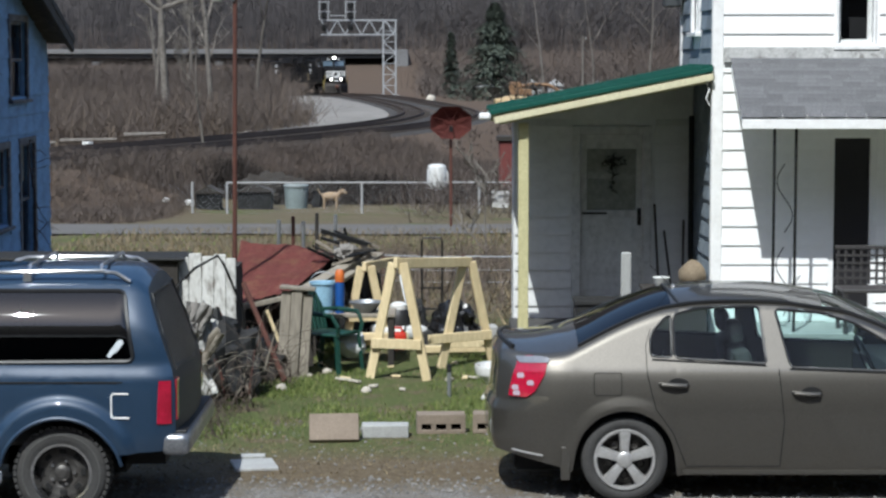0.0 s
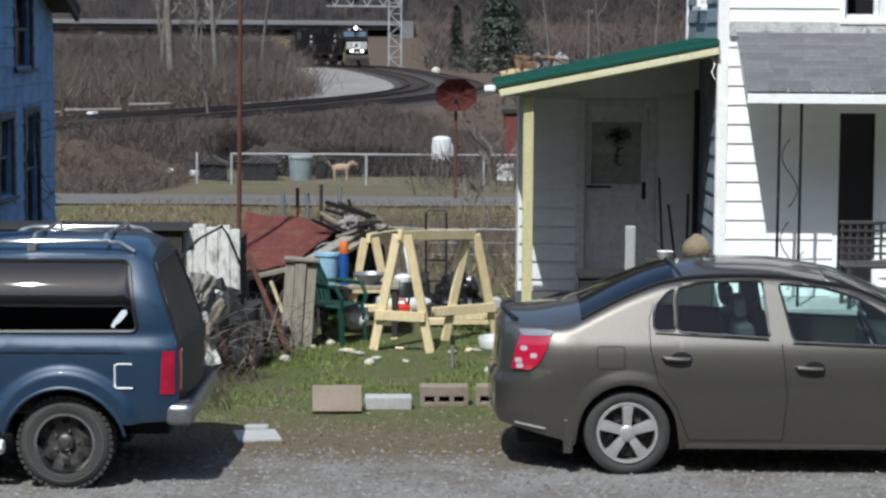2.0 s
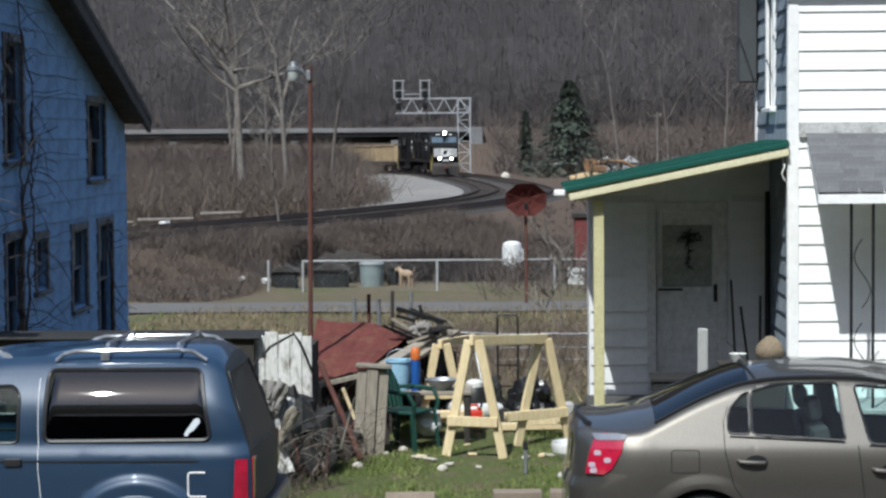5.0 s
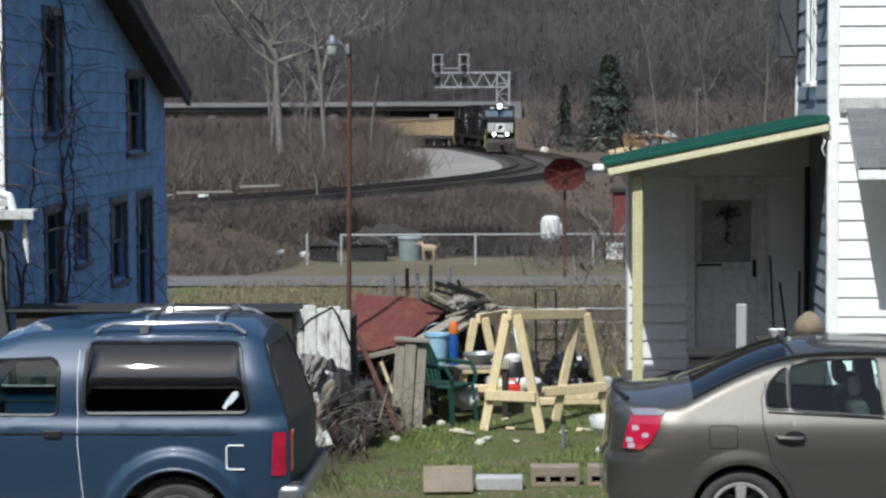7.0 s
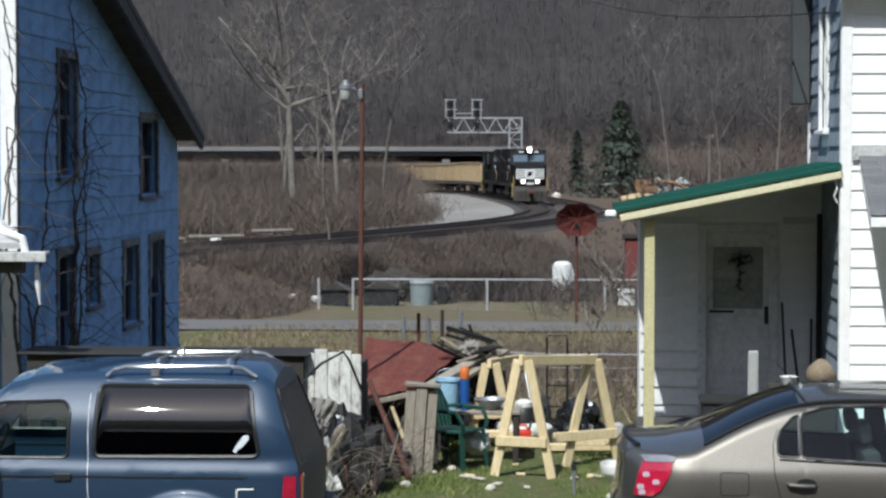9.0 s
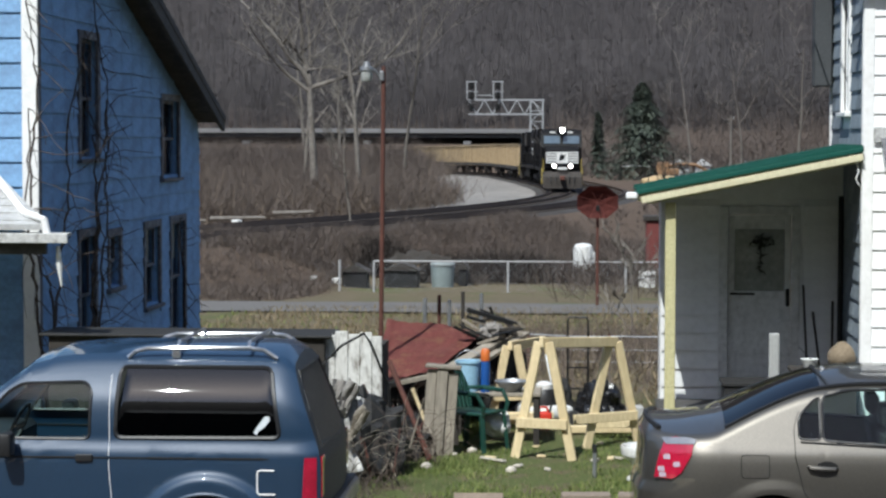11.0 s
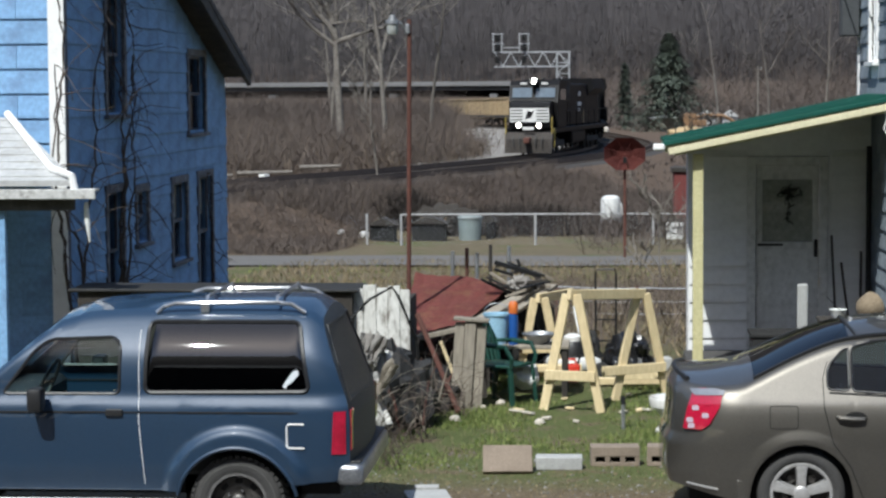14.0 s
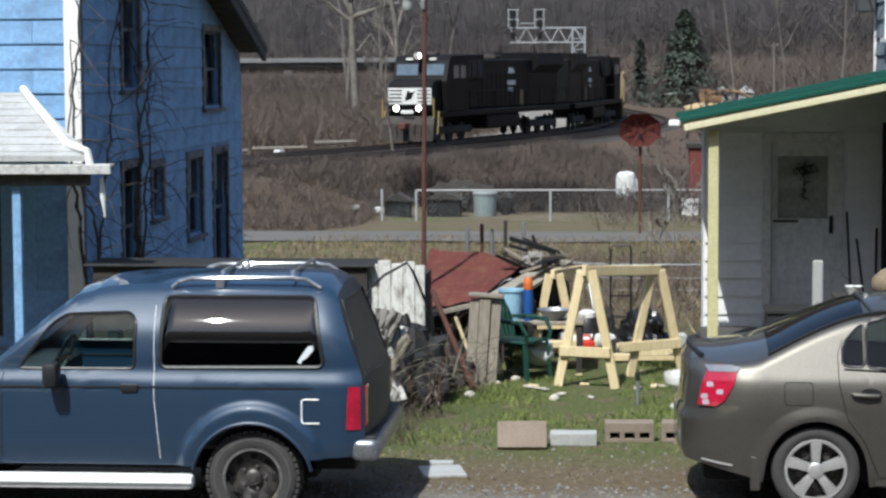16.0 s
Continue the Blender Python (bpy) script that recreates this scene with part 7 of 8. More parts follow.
def forked_tree(label, x, y, fork, r, limbs, seed, material):
    """A bole that forks into a few long crooked limbs; limbs: (start height, sideways, depth, rise, thickness)."""
    rr = random.Random(seed)
    tree = thing("sycamore", label, "tree", at=pose(x, y, land(x, y) - 0.2), group="sycamores")
    bole = tube([(0, 0, 0), (-0.12, 0, fork * 0.35), (-0.3, 0.1, fork * 0.7), (-0.4, 0.1, fork)], [r * 1.25, r, r * 0.92, r * 0.85], 10)
    part("trunk", bole, material, tree, smooth=True)
    for z0, dx, dy, dz, th in limbs:
        bm = bmesh.new()
        def grow(p, d, length, r0, lev):
            pts, rad, n = [p.copy()], [r0], 7 if lev == 0 else 5
            q, e = p.copy(), d.copy()
            for i in range(n):
                e = (e + Vector((rr.gauss(0, 0.16), rr.gauss(0, 0.16), rr.gauss(0.05, 0.13)))).normalized()
                q = q + e * (length / n)
                pts.append(q.copy())
                rad.append(max(r0 * (1 - 0.75 * (i + 1) / n), 0.014))
            tube(pts, rad, (7, 5, 4, 3)[min(lev, 3)], bm)
            if lev < 3:
                for _ in range((7, 4, 3)[lev]):
                    i = rr.randint(1, n - 1)
                    side = Vector((rr.choice((-1, 1)) * rr.uniform(0.5, 1), rr.uniform(-0.6, 0.6), rr.uniform(-0.15, 0.9)))
                    grow(pts[i], (e * 0.5 + side).normalized(), length * rr.uniform(0.28, 0.5), max(rad[i] * 0.5, 0.018), lev + 1)
        v = Vector((dx, dy, dz))
        grow(Vector((-0.12 - 0.28 * min(1, z0 / fork), 0.05, z0)), v.normalized(), v.length, th, 0)
        part("limb", bm, material, tree, smooth=True)


forked_tree("tall bare sycamore with pale mottled bark", -21.2, 165, 9.2, 0.28, ((9.1, -2.4, 0.5, 8.5, 0.24), (8.6, -5.6, -1.0, 5.4, 0.17), (8.9, 7.5, 1.0, 5.2, 0.19), (9.1, 1.6, -0.5, 8.8, 0.22), (6.0, 3.0, 1.0, 2.4, 0.08), (5.0, -2.6, 0.6, 2.6, 0.08)), 5, M_SYC)
forked_tree("bare sycamore with white upper limbs", -17.5, 163, 7.5, 0.18, ((7.4, -1.2, 0.4, 9.0, 0.18), (7.0, 1.8, 0.3, 7.6, 0.15), (6.2, -2.4, -0.4, 4.5, 0.1), (5.0, 2.6, 0.6, 3.2, 0.08)), 15, M_SYC)
bare_tree("bare_tree", "slim bare grey tree by the railway", -24.5, 185, 18, 0.2, 8, M_BARK, 0.02)
bare_tree("bare_tree", "slim bare grey tree in the thicket", -16.4, 190, 17, 0.17, 9, M_BARK, 0.0)
bare_tree("bare_tree", "bare dark tree at the wood's edge", -28, 240, 19, 0.2, 10, M_BARK, 0.0)
bare_tree("bare_tree", "bare dark tree in the valley", -35, 262, 20, 0.22, 11, M_BARK, 0.0)
bare_tree("bare_tree", "bare pale-trunked tree behind the yard", 13.5, 290, 17, 0.17, 12, M_SYC, 0.0)
bare_tree("bare_tree", "bare tree behind the machinery", 21, 300, 15, 0.18, 13, M_BARK, 0.0)
bare_tree("bare_tree", "bare tree at the hill foot", 27, 280, 17, 0.2, 14, M_BARK, 0.0)
bare_tree("bare_tree", "thin bare tree at the hill foot", 33, 300, 18, 0.2, 15, M_BARK, 0.0)
bare_tree("bare_tree", "small bare tree beside the dish", 2.9, 72, 4.2, 0.025, 16, M_DARKWOOD, 0.0, 4, 0.15, 0.004)
bare_tree("bare_tree", "small bare shrub tree beside the lane", 0.9, 45, 1.9, 0.022, 17, M_BARK, 0.0, 3, 0.1, 0.004)
bare_tree("bare_tree", "small bare tree on the bank", -11.6, 104, 5.0, 0.06, 18, M_BARK, 0.0, 4, 0.1, 0.008)

def spruce(x, y, h, r, seed, n, label):
    rr = random.Random(seed)
    z0 = land(x, y)
    t = thing("spruce", label, "tree", at=pose(x, y, z0))
    part("trunk", cyl((0, 0, -0.2), (0, 0, h), 0.2, 0.03, 8), M_BARK, t)
    V, Fs = [], []
    for k in range(n):
        f = rr.random() ** 0.8
        z = 0.5 + f * (h - 0.5)
        R = r * (1 - f) ** 0.85 * rr.uniform(0.5, 1.1) * (0.88 + 0.2 * math.sin(f * 34 + seed)) + 0.12
        a = rr.uniform(0, math.tau)
        d = Vector((math.cos(a), math.sin(a), 0))
        for j in range(7):
            u = rr.uniform(0.3, 1.0)
            p = Vector((0, 0, z)) + d * (R * u) + Vector((0, 0, -0.35 * R * u * u + rr.uniform(-0.1, 0.1)))
            e = (d + Vector((rr.uniform(-0.8, 0.8), rr.uniform(-0.8, 0.8), rr.uniform(-0.7, 0.2)))).normalized() * rr.uniform(0.35, 0.7)
            s = d.cross(Vector((0, 0, 1))) * 0.13
            b = len(V)
            V += [tuple(p - s), tuple(p + s), tuple(p + e)]
            Fs.append((b, b + 1, b + 2))
    me = bpy.data.meshes.new("crown")
    me.from_pydata(V, [], Fs)
    me.materials.append(M_SPRUCE)
    c = new("crown", me)
    c.parent = t
spruce(5.9, 245, 11.0, 7.6, 1, 2600, "dark green spruce beside the railway yard")
spruce(1.0, 262, 8.0, 1.7, 2, 420, "narrow dark evergreen by the gantry")

def brush(n, sample, h0, h1, material, name, label, seed, wide, blades_=9):
    """Thickets of thin stems."""
    rr = random.Random(seed)
    V, Fs = [], []
    for k in range(n):
        x, y = sample(rr)
        z = land(x, y) - 0.05
        h = rr.uniform(h0, h1) * (1 + 0.55 * noise.noise((x * 0.22, y * 0.12, 7)))
        for j in range(blades_):
            px, py = x + rr.gauss(0, 0.25 * h), y + rr.gauss(0, 0.25 * h)
            a = rr.uniform(0, math.tau)
            w = wide * rr.uniform(0.5, 1.3)
            b = len(V)
            up = h * rr.uniform(0.0, 0.55)
            tip = (px + rr.gauss(0, 0.42 * h), py + rr.gauss(0, 0.42 * h), z + h * rr.uniform(0.5, 1.1))
            V += [(px - w * math.cos(a), py - w * math.sin(a), z + up * 0.8), (px + w * math.cos(a), py + w * math.sin(a), z + up * 0.8), tip]
            Fs.append((b, b + 1, b + 2))
    me = bpy.data.meshes.new(name)
    me.from_pydata(V, [], Fs)
    me.materials.append(material)
    return tagged(new(name, me), label, "brush", kind="stuff")

def near_bank(rr):
    while True:
        y = rr.uniform(84, 112)
        x = rr.uniform(-24, 9)
        d = np.hypot(TA[:, 0] - x, TA[:, 1] - y)
        i = int(d.argmin())
        off = (x - TA[i, 0]) * TS[i, 0] + (y - TA[i, 1]) * TS[i, 1]
        if off > 6.4 or (d[i] > 30):
            if y < 88 and not (x < -9.8 or (x < 3 and rr.random() < 0.15)):
                continue
            return x, y
def thicket(rr):
    while True:
        y = rr.uniform(128, 335)
        x = -y * rr.uniform(0.062, 0.19)
        d = np.hypot(TA[:, 0] - x, TA[:, 1] - y)
        if d.min() > 4.5 + (10 if 150 < y < 260 and x > -y * 0.075 else 0):
            return x, y
def tall_thicket(rr):
    while True:
        y = rr.uniform(215, 318)
        x = -y * rr.uniform(0.083, 0.20)
        d = np.hypot(TA[:, 0] - x, TA[:, 1] - y)
        if d.min() > 7:
            return x, y
def right_bank(rr):
    while True:
        y = rr.uniform(105, 190)
        x = rr.uniform(-2, 14)
        d = np.hypot(TA[:, 0] - x, TA[:, 1] - y)
        i = int(d.argmin())
        off = (x - TA[i, 0]) * TS[i, 0] + (y - TA[i, 1]) * TS[i, 1]
        if off > 7.5:
            return x, y
def wide_slope(rr):
    while True:
        y = rr.uniform(290, 420)
        x = y * rr.uniform(-0.01, 0.17)
        d = np.hypot(TA[:, 0] - x, TA[:, 1] - y)
        if d.min() > 12:
            return x, y
brush(9000, near_bank, 0.3, 0.9, M_BRUSH, "bank_brush", "bare brown brush on the railway bank", 21, 0.013)
def left_bank(rr):
    return rr.uniform(-22, -9.7), rr.uniform(66, 96)
def behind_fence(rr):
    return rr.uniform(-9.3, 2), rr.uniform(86, 91)
def yard_back(rr):
    return rr.uniform(-2.6, 2.4), rr.uniform(25.6, 44)
def fence_foot(rr):
    return rr.uniform(-1.2, 4.5), rr.uniform(66, 92)
brush(420, yard_back, 0.25, 0.85, M_BRUSHL, "yard_weeds", "dry tan weed stalks behind the yard", 61, 0.006)
brush(260, yard_back, 0.3, 1.0, M_BRUSH, "yard_stems", "bare brown weed stems behind the yard", 62, 0.006)
brush(160, fence_foot, 0.6, 2.4, M_BRUSH, "fence_saplings", "thin bare saplings along the fence", 63, 0.012)
brush(4200, left_bank, 0.2, 0.7, M_BRUSH, "left_brush", "bare brown brush on the rough bank", 28, 0.012)
brush(1500, left_bank, 0.15, 0.45, M_BRUSHL, "left_weeds", "pale dry weeds on the rough bank", 29, 0.012)
# near-black stems added to fill the shadowed voids behind the fence
brush(1800, behind_fence, 0.5, 1.2, leafy("shade_dark", (0.045, 0.036, 0.03), (0.02, 0.017, 0.015)), "shade_stems", "dark stems added for the shadowed band behind the fence", 30, 0.025)
brush(900, near_bank, 0.3, 0.9, M_BRUSHL, "bank_weeds", "pale dry weeds on the railway bank", 22, 0.012)
brush(11000, thicket, 0.8, 3.4, M_BRUSH, "thicket", "bare brown thicket inside the railway bend", 23, 0.019)
brush(5500, tall_thicket, 3.0, 4.7, M_BRUSH, "tall_thicket", "tall bare brown thicket before the bridge", 27, 0.04)
brush(4500, thicket, 0.6, 2.8, M_BRUSHL, "pale_thicket", "tawny undergrowth inside the railway bend", 24, 0.028)
brush(900, right_bank, 0.25, 0.8, M_BRUSH, "track_brush", "low brush beyond the tracks", 25, 0.03)
brush(2200, wide_slope, 1.5, 6.0, M_BRUSH, "slope_brush", "bare brush at the foot of the hill", 26, 0.07)

# wooded hillside
def hill_z(x, y):
    s = max(0.0, y - 395)
    return 0.30 * s + 0.0004 * s * s + 6 * noise.noise((x * 0.006, y * 0.006, 2)) * min(1, s / 60) + land(x, 395) * 0
M_HILL = mat("leaf_littered_hillside", (0.060, 0.052, 0.050), (0.040, 0.035, 0.035), 0.98, s1=0.02, s2=0.25, bump=0.3, spec=0.1)
bm = bmesh.new()
rows = []
for y in [392 + 12 * i for i in range(52)]:
    rows.append([bm.verts.new((x, y, max(hill_z(x, y), -1.5) + (0 if y > 393 else -2))) for x in [-700 + 25 * i for i in range(57)]])
for a, b in zip(rows, rows[1:]):
    for j in range(56):
        bm.faces.new((a[j], a[j + 1], b[j + 1], b[j]))
tagged(part("hillside", bm, M_HILL, smooth=True), "steep brown hillside under bare winter woods", "hill", kind="structure")
rr = random.Random(77)
V, Fs = [], []
for k in range(19000):
    f = rr.random()
    y = 396 + 520 * f ** 1.6
    x = y * rr.uniform(-0.235, 0.235)
    z = max(hill_z(x, y), land(x, y)) - 0.5
    h = rr.uniform(7, 15)
    w = rr.uniform(0.03, 0.07)
    lean = rr.gauss(0, 0.7)
    def blade(p, q, w0):
        b = len(V)
        V.extend([(p[0] - w0, p[1], p[2]), (p[0] + w0, p[1], p[2]), q])
        Fs.append((b, b + 1, b + 2))
    blade((x, y, z), (x + lean, y, z + h), w)
    for j in range(15):
        g = rr.uniform(0.25, 0.95)
        p = (x + lean * g, y + rr.uniform(-0.3, 0.3), z + h * g)
        q = (p[0] + rr.gauss(0, 2.0), p[1] + rr.gauss(0, 1.6), p[2] + rr.uniform(-0.4, 2.6))
        blade(p, q, w * 0.75)
me = bpy.data.meshes.new("hillside_woods")
me.from_pydata(V, [], Fs)
me.materials.append(M_WOODS)
tagged(new("hillside_woods", me), "bare grey-brown winter woods covering the hillside", "woods", kind="stuff")

# road bridge at the foot of the hill
br = thing("road_bridge", "long grey road bridge with dark girders", "bridge")
M_DECK = mat("bridge_concrete", (0.19, 0.188, 0.188), (0.14, 0.138, 0.138), 0.9, s1=0.2, s2=3)
M_GIRDER = mat("bridge_girder_steel", (0.045, 0.043, 0.043), (0.03, 0.029, 0.029), 0.7, s1=0.3, s2=3)
BRY = 384.0
part("deck", box(-95, -6.3, BRY, BRY + 9, 3.9, 4.7, 0.02), M_DECK, br)
for k in range(3):
    part("girder", box(-95, -6.6, BRY + 0.5 + 3.4 * k, BRY + 0.9 + 3.4 * k, 3.15, 3.9), M_GIRDER, br)
for x in (-88, -62, -40, -22):
    part("pier", box(x - 0.7, x + 0.7, BRY + 1, BRY + 8, -3, 2.55, 0.05), M_DECK, br)
part("abutment", box(-8.5, -6.2, BRY, BRY + 9, -3, 3.9, 0.05), M_DECK, br)

# signal gantry
gn = thing("signal_gantry", "grey steel lattice signal gantry over the tracks", "signal gantry", at=pose(-6.5, 262, -1.45))
M_GANT = mat("galvanised_lattice", (0.44, 0.45, 0.46), (0.34, 0.35, 0.36), 0.5, 0.3, s1=0.5, s2=5)
PH = 9.2
for dx in (-0.75, 0.75):
    for dy in (-0.6, 0.6):
        part("leg", box(dx - 0.09, dx + 0.09, dy - 0.09, dy + 0.09, 0, PH), M_GANT, gn)
for dy in (-0.6, 0.6):
    for k in range(7):
        z0, z1 = k * PH / 7, (k + 1) * PH / 7
        s = 1 if k % 2 else -1
        part("brace", beam((-0.75 * s, dy, z0), (0.75 * s, dy, z1), 0.1, 0.1), M_GANT, gn)
        part("strut", beam((-0.75, dy, z1), (0.75, dy, z1), 0.08, 0.08), M_GANT, gn)
for dy in (-0.6, 0.6):
    for z in (7.45, 9.2):
        part("chord", box(-8.3, 0.9, dy - 0.09, dy + 0.09, z - 0.09, z + 0.09), M_GANT, gn)
    for k in range(9):
        x0 = -8.3 + k * 0.98
        s = k % 2
        part("web", beam((x0, dy, 7.45 if s else 9.2), (x0 + 0.98, dy, 9.2 if s else 7.45), 0.09, 0.09), M_GANT, gn)
part("walkway", box(-8.3, 0.9, -0.55, 0.55, 7.36, 7.42), M_GANT, gn)
for x in (-7.9, -4.7):
    for z in (10.9, 9.75, 8.3):
        hd = part("signal_head", box(x - 0.28, x + 0.28, -0.95, -0.7, z - 0.42, z + 0.42, 0.08), M_IRON, gn, "black signal head")
        for q in (-0.2, 0.1):
            part("visor", cyl((x, -0.96, z + q), (x, -1.2, z + q), 0.12, n=10), M_IRON, hd)
    part("mast", box(x + 0.45, x + 0.57, -0.66, -0.54, 9.2, 11.5), M_GANT, gn)
    part("ladder", box(x - 0.62, x - 0.5, -0.66, -0.54, 9.2, 11.5), M_GANT, gn)
    for z in (10.2, 11.4):
        part("platform", box(x - 0.7, x + 0.7, -0.7, 0.4, z - 0.05, z + 0.05), M_GANT, gn)
part("catwalk", box(-7.2, -5.4, -0.7, 0.5, 9.7, 9.8), M_GANT, gn)
part("footing", box(-1.2, 1.2, -1.1, 1.1, -0.5, 0.12, 0.03), M_BLOCKG, gn)

# rusted octagonal dish on its pole
ds = thing("satellite_dish", "rusted red octagonal dish on a thin pole", "satellite dish", at=pose(0.23, 62, land(0.23, 62)))
bm = bmesh.new()
rings = []
for r_, d_ in ((0.0, 0.22), (0.25, 0.2), (0.45, 0.13), (0.64, 0.0)):
    rings.append([bm.verts.new((r_ * math.cos(a), d_, r_ * 0.8 * math.sin(a))) for a in (math.tau * (k + 0.5) / 8 for k in range(8))] if r_ else [bm.verts.new((0, d_, 0))])
for k in range(8):
    bm.faces.new((rings[0][0], rings[1][k], rings[1][(k + 1) % 8]))
    for a, b in zip(rings[1:], rings[2:]):
        bm.faces.new((a[k], b[k], b[(k + 1) % 8], a[(k + 1) % 8]))
bmesh.ops.solidify(bm, geom=bm.faces[:], thickness=0.02)
M_DISH = mat("rust_red_mesh", (0.17, 0.04, 0.03), (0.12, 0.03, 0.025), 0.9, s1=3, s2=20)
part("reflector", bm, M_DISH, ds, at=pose(0, 0, 3.02, 8, 0, 0))
for k in range(8):
    a = math.tau * (k + 0.5) / 8
    part("rib", beam((0, 0.2, 3.02), (0.63 * math.cos(a), -0.01, 3.02 + 0.5 * math.sin(a)), 0.015, 0.015), M_DISH, ds)
part("pole", cyl((0, 0.3, -0.2), (0, 0.3, 3.1), 0.045, n=10), M_RUSTPOLE, ds)
part("feed_arm", tube([(0.1, 0.0, 2.6), (0.08, -0.5, 2.7), (0.02, -0.6, 2.95)], 0.02, 6), M_RUSTPOLE, ds)
part("feed_cap", box(-0.05, 0.05, -0.66, -0.56, 2.78, 2.95, 0.01), M_IRON, ds)

# upright white tank on legs
tk = thing("fuel_tank", "upright white tank on short legs", "tank", at=pose(-0.25, 88, land(-0.25, 88) + 0.02))
part("shell", lathe([(0, 0.05), (0.32, 0.07), (0.39, 0.14), (0.41, 0.3), (0.41, 1.26), (0.37, 1.42), (0.25, 1.51), (0, 1.54)], 28), M_WPLAST, tk, smooth=True)
part("valve_box", box(0.34, 0.48, -0.1, 0.1, 0.7, 1.2, 0.03), M_WPLAST, tk)
for x in (-0.28, 0.28):
    for y in (-0.28, 0.28):
        part("leg", box(x - 0.04, x + 0.04, y - 0.04, y + 0.04, -0.05, 0.14), M_GALV, tk)
# red shed, bin, kennels
rs = thing("red_shed", "small dull-red shed behind the fence", "shed", at=pose(2.95, 93, land(2.95, 93)))
part("wall", box(-0.5, 1.6, 0, 1.8, -0.1, 2.3, 0.02), mat("dull_red_paint", (0.17, 0.04, 0.035), None, 0.85, s1=1, s2=10), rs)
part("roof", box(-0.6, 1.7, -0.1, 1.9, 2.3, 2.5, 0.02), M_DARKWOOD, rs)
bn2 = thing("rubbish_bin", "grey-green rubbish bin behind the fence", "bin", at=pose(-5.75, 84, land(-5.75, 84)))
part("body", lathe([(0, 0), (0.42, 0.0), (0.47, 0.85), (0, 0.85)], 20), mat("grey_green_plastic", (0.22, 0.27, 0.27), (0.17, 0.21, 0.21), 0.6, s1=2, s2=15), bn2, smooth=True)
part("lid", lathe([(0.5, 0.86), (0.5, 0.92), (0.4, 1.02), (0, 1.06)], 20), mat("grey_bin_lid", (0.25, 0.28, 0.28), None, 0.6), bn2, smooth=True)
for x, y, w, h in ((-9.0, 82, 0.95, 0.85), (-7.3, 83, 1.3, 0.9), (-5.0, 84.5, 0.3, 0.9)):
    kn = thing("kennel", "dark wooden kennel behind the fence", "kennel", group="kennels", at=pose(x, y, land(x, y)))
    part("body", box(-w / 2, w / 2, 0, 0.9, -0.05, h * 0.75, 0.01), M_WELL, kn)
    part("roof", prism([(-w / 2 - 0.1, h * 0.75), (0, h * 1.1), (w / 2 + 0.1, h * 0.75)], -0.1, 1.0), M_DARKWOOD, kn)
# dark mound added to stand for shadow near the kennels
lump("shadow_mound", "dark mound added for shadow behind the fence", "brush heap", -7.0, 86.5, land(-7, 86.5), 1.6, 0.8, 0.9, M_DARKWOOD, 31, 0.4, 3)
# pale litter and logs
for k, (x, y, w) in enumerate(((-10.6, 82, 0.12), (-9.75, 82.5, 0.16), (-12.5, 95, 0.14), (-17.2, 104, 0.2))):
    tagged(part("litter", box(-w, w, -w, w, 0, w * 1.4, 0.03), M_WPLAST, at=pose(x, y, land(x, y) + 0.02, 0, 0, 20 * k)), "scrap of white litter on the bank", "litter", group="litter")
for k, (x, y, L0) in enumerate(((-20.5, 124, 3.2), (-17.5, 126, 2.4), (-23.5, 125, 1.8))):
    tagged(part("fallen_log", cyl((x - L0 / 2, y, land(x, y) + 0.55), (x + L0 / 2, y + 0.4, land(x, y) + 0.62), 0.13, 0.09, 8), M_SYC), "pale fallen log beside the track", "log", group="fallen logs")

# machinery yard beyond the tracks
ex = thing("excavator", "small orange-brown excavator parked beyond the tracks", "excavator", at=pose(8.0, 228, land(8.0, 228)))
M_CAT = mat("faded_orange_paint", (0.24, 0.135, 0.06), (0.17, 0.095, 0.05), 0.7, s1=0.8, s2=8)
part("cab", box(-1.0, 0.3, -0.8, 0.8, 0.8, 2.2, 0.08), M_CAT, ex)
part("counterweight", box(0.3, 1.4, -0.9, 0.9, 0.8, 1.5, 0.1), M_CAT, ex)
for y in (-0.9, 0.9):
    part("crawler", box(-1.5, 1.5, y - 0.25, y + 0.25, 0, 0.75, 0.2, seg=2), M_IRON, ex)
part("boom", tube([(-0.6, 0, 1.6), (1.4, 0, 2.0), (3.2, 0, 1.9), (4.4, 0, 1.2)], 0.2, 6), M_CAT, ex)
part("bucket", box(4.1, 4.9, -0.4, 0.4, 0.5, 1.2, 0.1), M_CAT, ex)
lump("sand_heap", "tan heap of sand beyond the tracks", "sand heap", 6.9, 205, land(6.9, 205), 2.2, 1.6, 0.9, mat("tan_sand", (0.45, 0.33, 0.18), (0.36, 0.26, 0.14), 0.95, s1=0.8, s2=6), 41, 0.15, 2)
lump("boulder", "pale boulder beside the gantry", "boulder", -1.3, 228, land(-1.3, 228), 0.5, 0.5, 0.55, M_ROCK, 42, 0.15, 2)
for k, (x, y, w, c) in enumerate(((5.2, 242, 3.0, M_GREYROOF), (10.8, 262, 2.4, M_GREYROOF), (14, 268, 1.8, M_GREYROOF))):
    hs = thing("farm_shed", "small weathered shed among the trees", "shed", group="sheds among the trees", at=pose(x, y, land(x, y)))
    part("wall", box(-w / 2, w / 2, 0, 2, -0.1, 1.5), M_OLDWOOD if k == 0 else c, hs)
    part("roof", prism([(-w / 2 - 0.2, 1.5), (0, 2.3 if k else 1.8), (w / 2 + 0.2, 1.5)], -0.3, 2.3), c, hs)
